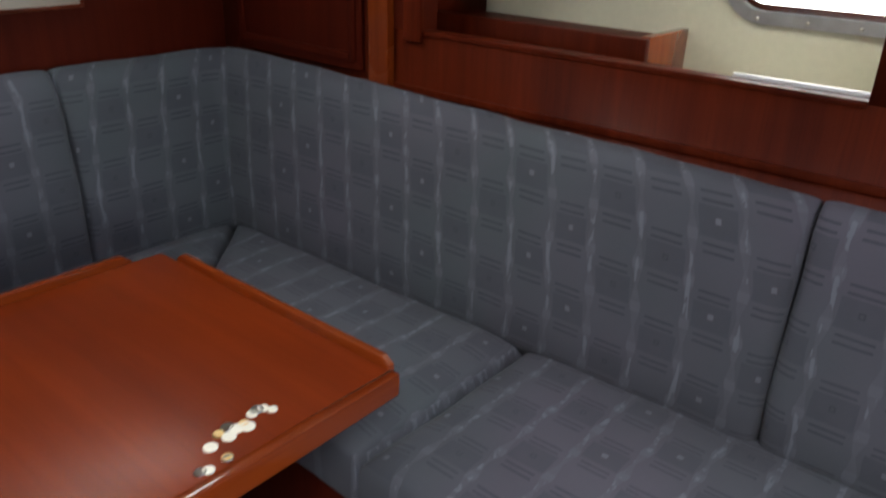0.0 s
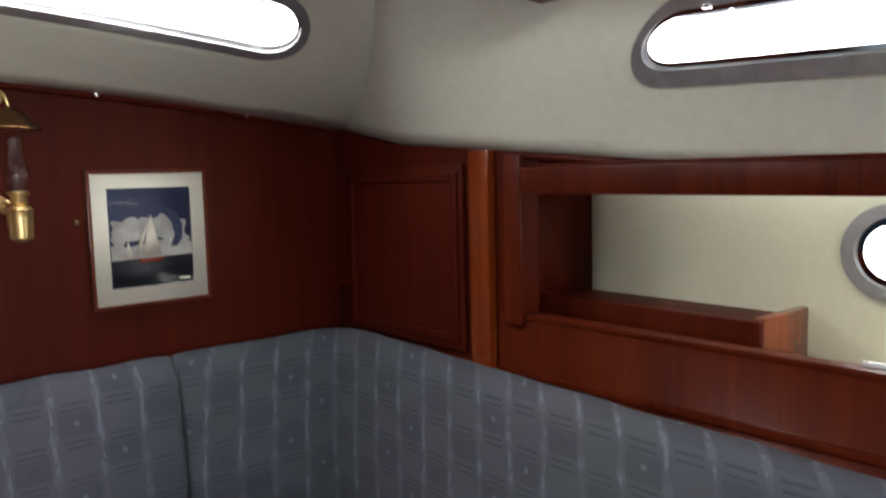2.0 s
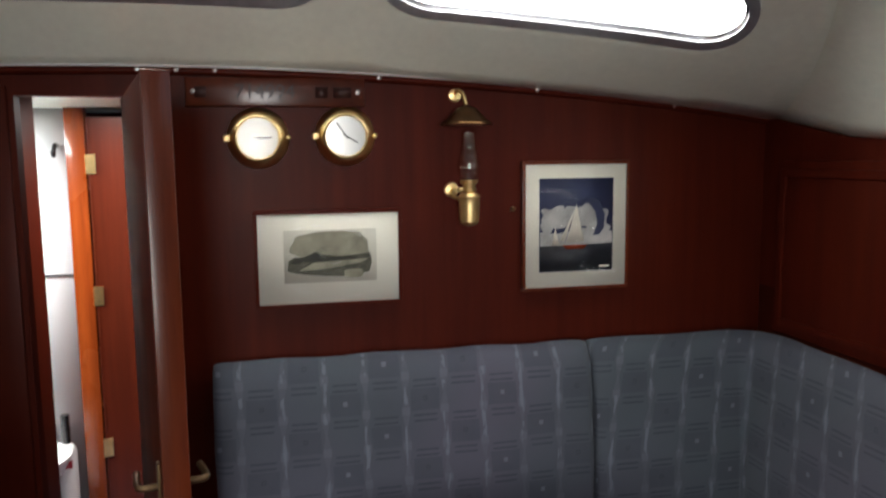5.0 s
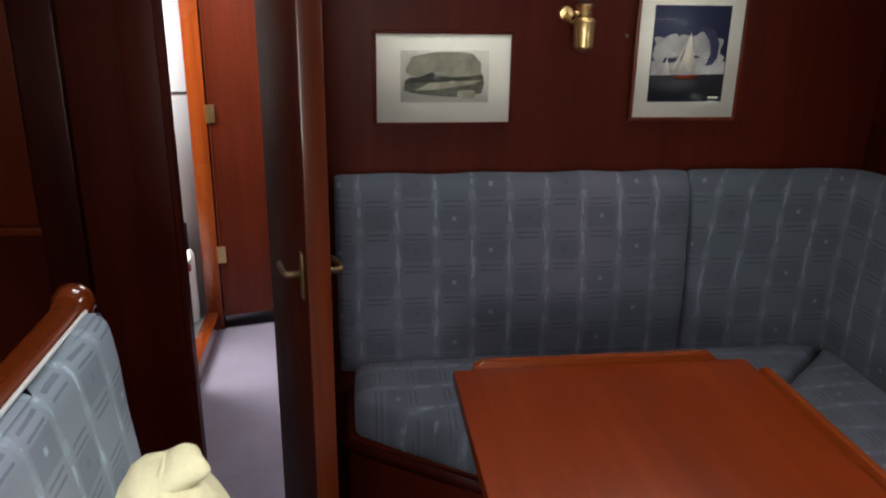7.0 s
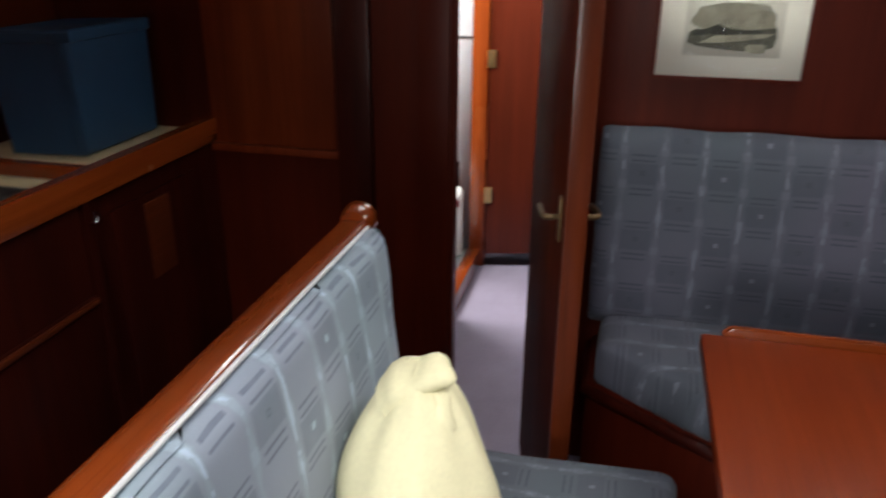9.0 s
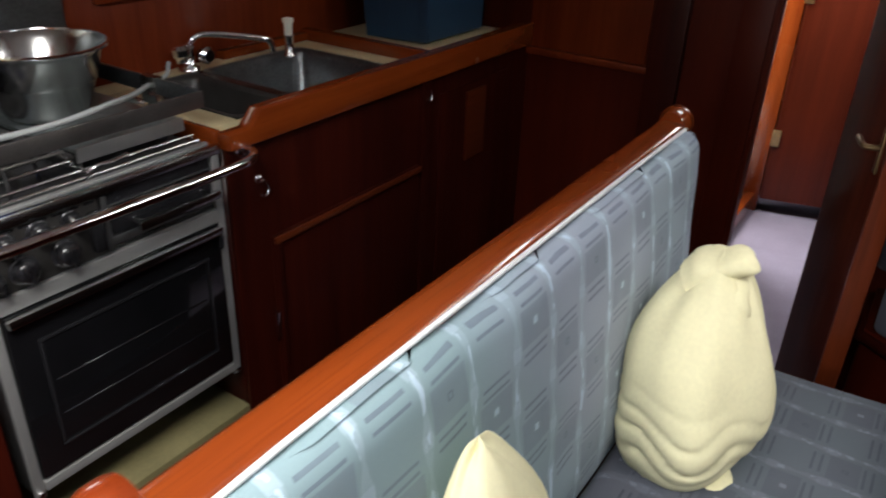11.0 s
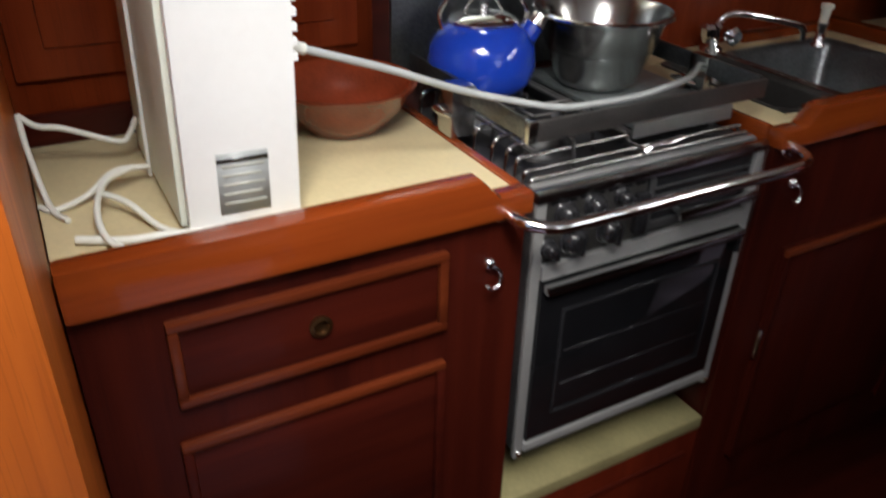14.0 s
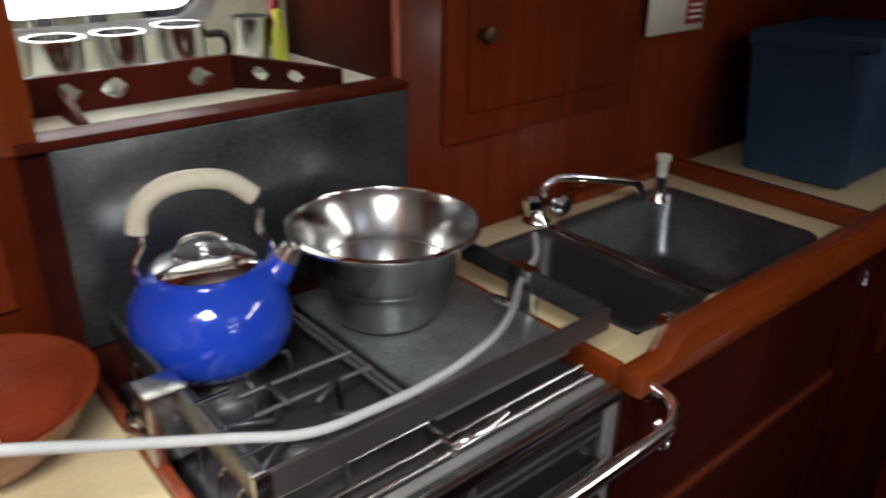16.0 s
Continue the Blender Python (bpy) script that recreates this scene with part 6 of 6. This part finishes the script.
part("shell", lathe([(0.001, 0.003), (0.058, 0.0), (0.068, 0.004), (0.076, 0.016), (0.094, 0.068), (0.098, 0.070), (0.111, 0.118), (0.120, 0.128), (0.123, 0.131), (0.119, 0.132), (0.109, 0.120), (0.095, 0.070), (0.073, 0.018), (0.064, 0.008), (0.001, 0.006)], (px, py, pz), "z", 56), M_STEEL, pot, "", True)
part("rolled_rim", lathe([(0.121, 0.126), (0.126, 0.129), (0.126, 0.133), (0.121, 0.135), (0.119, 0.131), (0.121, 0.126)], (px, py, pz), "z", 56), M_CHROME, pot, "", True)

# heater standing on the worktop
ht = thing("panel_heater", (0.37, -1.15, CZ), "tall white panel heater standing on end on the worktop", "heater")
lean = Matrix.Translation((0.365, -1.02, CZ)) @ Matrix.Rotation(radians(-1.6), 4, "Y")
part("front_panel", box((-0.070, -0.012, 0.002), (0.070, 0.004, 0.66), 0.006, lean), M_HEAT, ht, "white enamelled face")
part("casing", box((-0.064, -0.30, 0.004), (0.078, -0.013, 0.65), 0.008, lean), M_CASING, ht, "pale greenish-white casing")
part("seam_strip", box((0.0785, -0.20, 0.004), (0.083, -0.185, 0.65), 0.001, lean), M_HEAT, ht)
for k in range(26):
    z = 0.20 + 0.017 * k
    part("louvre", box((-0.0755, -0.11, z), (-0.063, 0.001, z + 0.010), 0.002, lean), M_HEAT, ht)
lab = part("rating_label", box((-0.030, 0.0042, 0.022), (0.032, 0.0052, 0.100), 0.0, lean), M_LABEL, ht, "grey rating label")
for k in range(5):
    part("print_bar", box((-0.025 + 0.004 * (k % 2), 0.0053, 0.034 + 0.012 * k), (0.026, 0.0057, 0.0375 + 0.012 * k), 0.0, lean), M_HEATSIDE, lab)
part("label_head", box((-0.030, 0.0053, 0.088), (0.032, 0.0058, 0.094), 0.0, lean), M_BLACK, lab)

flex = thing("mains_flex", (0.48, -1.1, CZ), "loose white mains flex coiled on the worktop", "cable")
for run in (
    [(0.588, -1.313, 1.0), (0.568, -1.295, 0.988), (0.537, -1.289, 0.982), (0.472, -1.280, 0.955), (0.455, -1.282, 0.962), (0.441, -1.285, 0.985)],
    [(0.588, -1.313, 1.0), (0.586, -1.262, 0.965), (0.576, -1.163, 0.928), (0.560, -1.120, 0.9245)],
    [(0.588, -1.173, 0.9245), (0.571, -1.156, 0.9245), (0.531, -1.167, 0.932), (0.491, -1.199, 0.945), (0.447, -1.195, 0.946)],
    [(0.468, -1.191, 0.950), (0.505, -1.162, 0.950), (0.526, -1.098, 0.945), (0.526, -1.036, 0.934), (0.501, -0.996, 0.926)],
    [(0.515, -1.137, 0.945), (0.489, -1.104, 0.940), (0.465, -1.052, 0.927), (0.440, -1.020, 0.925)],
):
    part("loop", tube(smooth_path(run, 7), 0.0042, 8), M_CABLE, flex, "", True)
part("tail", tube(smooth_path([(0.557, -1.059, 0.927), (0.504, -1.030, 0.928), (0.457, -1.023, 0.928), (0.404, -1.009, 0.926), (0.372, -1.006, 0.926)], 6), 0.0056, 8), M_CABLE, flex, "", True)

hose = tube(smooth_path([(0.292, -1.06, 1.13), (0.245, -1.06, 1.113), (0.15, -1.06, 1.08), (0.045, -1.05, 1.040), (-0.03, -1.03, 1.020), (-0.094, -1.005, 1.009), (-0.16, -0.998, 1.0075), (-0.24, -0.999, 1.0075), (-0.33, -1.015, 1.010), (-0.41, -1.06, 1.0), (-0.50, -1.13, 0.988), (-0.57, -1.17, 0.985), (-0.61, -1.21, 0.995)], 7), 0.0052, 10)
hs_t = thing("hose", (0.045, -1.05, 1.02), "grey plastic hose draped over the stove's fiddle", "hose")
part("tube", hose, M_HOSE, hs_t, "", True)
part("connector", tube([(0.300, -1.06, 1.132), (0.262, -1.06, 1.119)], 0.0075, 12), M_CABLE, hs_t, "pale push-fit connector", True)

bowl = thing("plastic_bowl", (0.128, -1.278, CZ), "shallow terracotta plastic bowl on the worktop", "bowl")
part("shell", lathe([(0.001, 0.003), (0.055, 0.0), (0.062, 0.004), (0.096, 0.042), (0.113, 0.073), (0.118, 0.076), (0.119, 0.080), (0.112, 0.079), (0.090, 0.043), (0.056, 0.009), (0.001, 0.008)], (0.128, -1.278, CZ), "z", 48), M_BOWL, bowl, "", True)
for dx, dy in ((0.030, -0.02), (-0.004, 0.0)):
    single("white_token", lathe([(0.010, 0.0), (0.010, 0.005), (0.002, 0.006)], (0.128 + dx, -1.285 + dy, CZ + 0.0085), "z", 14), M_PAPER, "small white token lying in the bowl", "token", group="tokens in the bowl")

# panelling behind the counter
def back_door(name, x0, x1, z0, z1, knob, label):
    t = thing(name, ((x0 + x1) / 2, BY, z0), label, "cabinet door")
    part("leaf", box((x0, BY - 0.001, z0), (x1, BY + 0.012, z1), 0.003), M_BACKZ, t)
    part("raised_field", box((x0 + 0.045, BY + 0.011, z0 + 0.045), (x1 - 0.045, BY + 0.017, z1 - 0.045), 0.004), M_BACKZ, t)
    if knob:
        part("knob", lathe([(0.010, 0.0), (0.007, 0.010), (0.013, 0.018), (0.012, 0.026), (0.002, 0.028)], (knob[0], BY + 0.013, knob[1]), "y", 20), M_OLDBRASS, t, "dark brass knob", True)


back_door("locker_door", 0.05, 0.235, 1.02, 1.70, (0.135, 1.245), "closed mahogany locker door above the worktop")
back_door("locker_door", 0.262, 0.58, 1.02, 1.70, None, "closed mahogany locker door behind the heater")
back_door("locker_door", -1.06, -0.585, 1.092, 1.70, (-0.655, 1.262), "closed mahogany locker door above the sink")
setting("back_moulding", box((SX1 + 0.03, BY, CZ + 0.001), (0.59, BY + 0.012, CZ + 0.05), 0.004), M_REDX, "mahogany upstand behind the worktop", False, "trim")
setting("locker_stile", box((SX1 + 0.004, BY - 0.03, 1.194), (SX1 + 0.044, BY + 0.006, 1.80), 0.004), M_ORZ, "upright varnished stile beside the dish locker", False, "trim")
note = thing("paper_note", (-1.17, BY + 0.002, 1.205), "white paper card with dark red print on the panelling", "note")
part("sheet", box((-1.275, BY + 0.0135, 1.215), (-1.085, BY + 0.0150, 1.46), 0.0), M_PAPER, note)
part("red_panel", box((-1.270, BY + 0.0152, 1.228), (-1.21, BY + 0.0160, 1.44), 0.0), M_REDPAPER, note, "dark red block")
for k in range(3):
    part("print_bar", box((-1.262, BY + 0.0162, 1.238 + 0.012 * k), (-1.218, BY + 0.0167, 1.243 + 0.012 * k), 0.0), M_PAPER, note)

# dish locker behind the splash plate
setting("dish_locker_floor", box((SX0 - 0.3, -1.745, 1.18), (SX1 + 0.2, BY - 0.031, 1.196), 0.002), M_LINER, "pale floor of the dish locker", False, "shelf")
setting("dish_locker_sill", box((SX0, BY - 0.036, 1.194), (SX1 + 0.03, BY + 0.012, 1.206), 0.003), M_BULK, "dark red sill of the dish locker", False, "trim")
setting("dish_locker_end", box((SX0 - 0.015, -1.745, 1.19), (SX0, BY - 0.031, 1.56), 0.0), M_BULK, "polished dark wood end of the dish locker", False, "wall")
setting("dish_locker_end", box((SX1 + 0.2, -1.745, 1.19), (SX1 + 0.215, BY - 0.031, 1.56), 0.0), M_BULK, "dark wood end of the dish locker", False, "wall")
setting("dish_locker_top", box((SX0 - 0.3, -1.745, 1.56), (SX1 + 0.215, BY - 0.031, 1.572), 0.0), M_LINER, "white underside above the dish locker", False, "ceiling")
hole_g = (-0.375, 0.10, (1.268 - 1.0) / 0.5, (1.42 - 1.0) / 0.5, 0.066)
hs = setting("hull_starboard", holed_sheet(wall_pt(-1.75), [-0.85 + 1.2 * k / 12 for k in range(13)], [hole_g], 4), M_HULL, "cream painted hull lining behind the dishes", False, "wall")
sol = hs.modifiers.new("thick", "SOLIDIFY")
sol.thickness, sol.offset = 0.012, 0.0
porthole("window_5", -1.75, 1, -0.375, 0.10, 1.268, 1.42, 0.066, "rounded porthole above the dish rack, bright with daylight", PORT_W)

rack = thing("dish_rack", (-0.28, -1.58, 1.196), "mahogany dish rack with round finger holes", "dish rack")


def holed_board(x0, x1, y, z0, z1, cuts):
    """A thin board pierced by round holes."""
    n = 44
    bm = bmesh.new()
    grid = []
    for k in range(n + 1):
        x = x0 + (x1 - x0) * k / n
        lo = hi = (z0 + z1) / 2
        for c, r in cuts:
            if abs(x - c) < r:
                h = math.sqrt(r * r - (x - c) ** 2)
                lo, hi = (z0 + z1) / 2 - h, (z0 + z1) / 2 + h
        grid.append([bm.verts.new((x, y, z)) for z in (z0, lo, hi, z1)])
    for a, b in zip(grid, grid[1:]):
        bm.faces.new((a[0], b[0], b[1], a[1]))
        bm.faces.new((a[2], b[2], b[3], a[3]))
    bmesh.ops.remove_doubles(bm, verts=bm.verts, dist=0.0002)
    ext = bmesh.ops.extrude_face_region(bm, geom=bm.faces[:])
    for g in ext["geom"]:
        if isinstance(g, bmesh.types.BMVert):
            g.co.y -= 0.012
    return bm


part("back_board", holed_board(-0.305, 0.10, -1.535, 1.197, 1.246, [(-0.08, 0.014), (-0.14, 0.014), (-0.255, 0.014)]), M_BULK, rack)
sb = holed_board(0.0, 0.12, 0.0, 1.197, 1.244, [(0.03, 0.012), (0.07, 0.012)])
for v in sb.verts:
    v.co = Vector((-0.306 + v.co.y - 0.11 * (v.co.x / 0.12), -1.545 + v.co.x * 0.9, v.co.z - 0.016 * (v.co.x / 0.12) * (v.co.z - 1.197) / 0.047))
part("side_board", sb, M_REDX, rack)
part("low_divider", prism([(-1.53, 1.197), (-1.44, 1.197), (-1.44, 1.208), (-1.53, 1.232)], "x", -0.075, -0.065, 0.002), M_BULK, rack)


def mug(x, y, r, h, label, handle=0):
    t = thing("steel_mug", (x, y, 1.197), label, "mug", "mugs in the rack")
    part("cup", lathe([(0.001, 0.002), (r - 0.003, 0.0), (r, 0.004), (r, h - 0.004), (r + 0.0015, h), (r - 0.002, h), (r - 0.003, 0.006), (0.001, 0.005)], (x, y, 1.197), "z", 32), M_STEEL, t, "", True)
    if handle:
        part("handle", tube(smooth_path([(x - r * 0.95, y + 0.012, 1.197 + h * 0.8), (x - r - 0.022, y + 0.02, 1.197 + h * 0.78), (x - r - 0.026, y + 0.02, 1.197 + h * 0.45), (x - r * 0.97, y + 0.012, 1.197 + h * 0.28)], 5), 0.006, 8), M_BLACK, t, "black handle", True)


mug(-0.272, -1.625, 0.036, 0.084, "tall stainless steel mug with black handle in the rack", 1)
mug(-0.185, -1.63, 0.034, 0.080, "tall stainless steel mug in the rack")
mug(-0.10, -1.63, 0.036, 0.080, "tall stainless steel mug in the rack")
mug(-0.395, -1.64, 0.030, 0.084, "dark stainless steel mug at the rack's end")
single("brush", tube([(-0.43, -1.64, 1.199), (-0.437, -1.645, 1.27), (-0.445, -1.65, 1.36)], [0.006, 0.008, 0.011], 8), M_REDPAPER, "dark red washing-up brush standing in the rack", "brush", True)
single("small_bottle", lathe([(0.012, 0.0), (0.013, 0.06), (0.007, 0.075), (0.008, 0.095), (0.002, 0.097)], (-0.42, -1.60, 1.197), "z", 14), plain("yellow_green_plastic", (0.5, 0.55, 0.05), 0.4), "small yellow-green plastic bottle by the mugs", "bottle", True)

# companionway bulkhead by the galley's after end
setting("wall_companion", box((0.592, -1.42, 0.0), (0.65, -0.60, 1.90), 0.006), M_POST, "varnished mahogany bulkhead post at the galley's after end", False, "wall")

# ---------------------------------------------------------------- passage and heads forward of the door
setting("passage_wall_left", box((-2.5, -0.47, 0.0), (-1.772, -0.425, 1.66), 0.0), M_BULK, "dark mahogany passage wall", False, "wall")
setting("passage_wall_right", box((-3.4, 0.30, 0.0), (-1.772, 0.34, 1.70), 0.0), M_BULK, "dark mahogany passage wall", False, "wall")
setting("passage_wall_end", box((-3.44, -1.3, 0.0), (-3.4, 0.34, 1.70), 0.0), M_BULK, "dark mahogany end of the passage", False, "wall")
setting("passage_ceiling", box((-3.44, -1.3, 1.66), (-1.775, 0.34, 1.70), 0.0), M_LINER, "white passage ceiling", False, "ceiling")
setting("heads_jamb", box((-3.10, -0.475, 0.0), (-3.04, -0.405, 1.66), 0.005), M_ORZ, "varnished frame of the heads doorway", False, "door frame")
setting("heads_threshold", box((-3.04, -0.475, 0.0), (-2.505, -0.42, 0.085), 0.006), M_ORX, "varnished threshold board of the heads", False, "threshold")
door = thing("door_2", (-3.05, -0.40, 0.0), "open red mahogany heads door with brass hinges", "door", kind="structure")
DM2 = pose(-3.055, -0.398, 0, 0, 0, 104)
part("leaf", box((0.0, -0.016, 0.07), (0.62, 0.016, 1.62), 0.004, DM2), M_HEADSDOOR, door)
for z in (0.35, 0.95, 1.45):
    part("hinge", box((-0.012, -0.022, z - 0.035), (0.02, -0.016, z + 0.035), 0.001, DM2), M_BRASS, door, "brass butt hinge")
setting("heads_wall_forward", box((-3.20, -1.3, 0.0), (-3.12, -0.476, 1.66), 0.0), M_WHITEGRP, "white moulded wall of the heads", False, "wall")
setting("heads_wall_starboard", box((-3.12, -1.32, 0.0), (-1.772, -1.28, 1.66), 0.0), M_WHITEGRP, "white moulded wall of the heads", False, "wall")
setting("heads_floor", box((-3.12, -1.28, 0.0), (-1.772, -0.476, 0.05), 0.0), M_WHITEGRP, "white moulded floor of the heads", False, "floor")
setting("heads_seam", box((-3.122, -1.27, 1.02), (-3.114, -0.48, 1.028), 0.001), M_IRON, "dark seam across the heads wall", False, "trim")
# Added fill lamp: the passage ceiling is solid, no forehatch is built.
daylight("fill_passage", (-2.75, -0.05, 1.645), (-2.75, -0.05, 0.0), 0.45, 0.45, 7.0)
# Unseen light source of the bright heads, hung below a solid ceiling.
daylight("daylight_heads", (-2.6, -0.9, 1.645), (-2.6, -0.9, 0.0), 0.5, 0.45, 30.0)
wc = thing("marine_toilet", (-2.9, -0.62, 0.05), "white marine toilet with black pump handle", "toilet")
part("bowl", lathe([(0.09, 0.0), (0.085, 0.03), (0.075, 0.10), (0.11, 0.22), (0.15, 0.29), (0.155, 0.31), (0.13, 0.315), (0.10, 0.25)], (-2.92, -0.66, 0.05), "z", 28), M_WHITEGRP, wc, "", True)
part("seat", lathe([(0.16, 0.312), (0.165, 0.325), (0.15, 0.338), (0.11, 0.335), (0.105, 0.32)], (-2.92, -0.66, 0.05), "z", 28), M_HEAT, wc, "white seat", True)
part("pump", lathe([(0.035, 0.0), (0.035, 0.30), (0.025, 0.32), (0.012, 0.33)], (-3.02, -0.535, 0.06), "z", 18), M_HEAT, wc, "white pump barrel", True)
part("pump_handle", tube([(-3.02, -0.535, 0.38), (-3.02, -0.535, 0.50)], 0.016, 10), M_BLACK, wc, "black pump grip", True)
part("pump_tag", box((-2.985, -0.56, 0.30), (-2.98, -0.51, 0.33), 0.001), M_REDPAPER, wc, "small red tag")
single("towel_hook", tube(smooth_path([(-3.118, -0.52, 1.52), (-3.08, -0.52, 1.52), (-3.06, -0.52, 1.48), (-3.05, -0.52, 1.50)], 5), 0.008, 8), M_BLACK, "black hook on the heads wall", "hook", True)

# ---------------------------------------------------------------- plain walls that close the cabin aft
for nm, lo, hi in (
    ("wall_aft_port", (1.5, 0.5, 0.0), (1.54, 1.6, 1.92)),
    ("wall_aft_starboard", (1.5, -1.45, 0.0), (1.54, -0.2, 1.92)),
    ("wall_aft_low", (1.5, -0.2, 0.0), (1.54, 0.5, 0.75)),
    ("wall_starboard_aft", (0.62, -1.45, 0.0), (1.5, -1.40, 1.85)),
):
    setting(nm, box(lo, hi, 0.0), M_BULK, "plain mahogany wall closing the cabin", False, "wall")
# Assumed openings, out of view; lamps placed by where light should fall.
daylight("daylight_companionway", (0.56, -0.12, 2.2), (0.56, -0.12, 0.0), 0.66, 0.94, AFT_W)
daylight("daylight_cockpit", (3.4, -0.1, 1.40), (-1.7, 0.2, 1.35), 0.8, 1.2, COCKPIT_W)
sea = setting("ground", box((-900, -900, -1.1), (900, 900, -1.0), 0.0), plain("harbour_water", (0.10, 0.12, 0.12), 0.2, vary=0.3, scale=0.2, relief=0.2), "grey harbour water round the boat", False, "water")
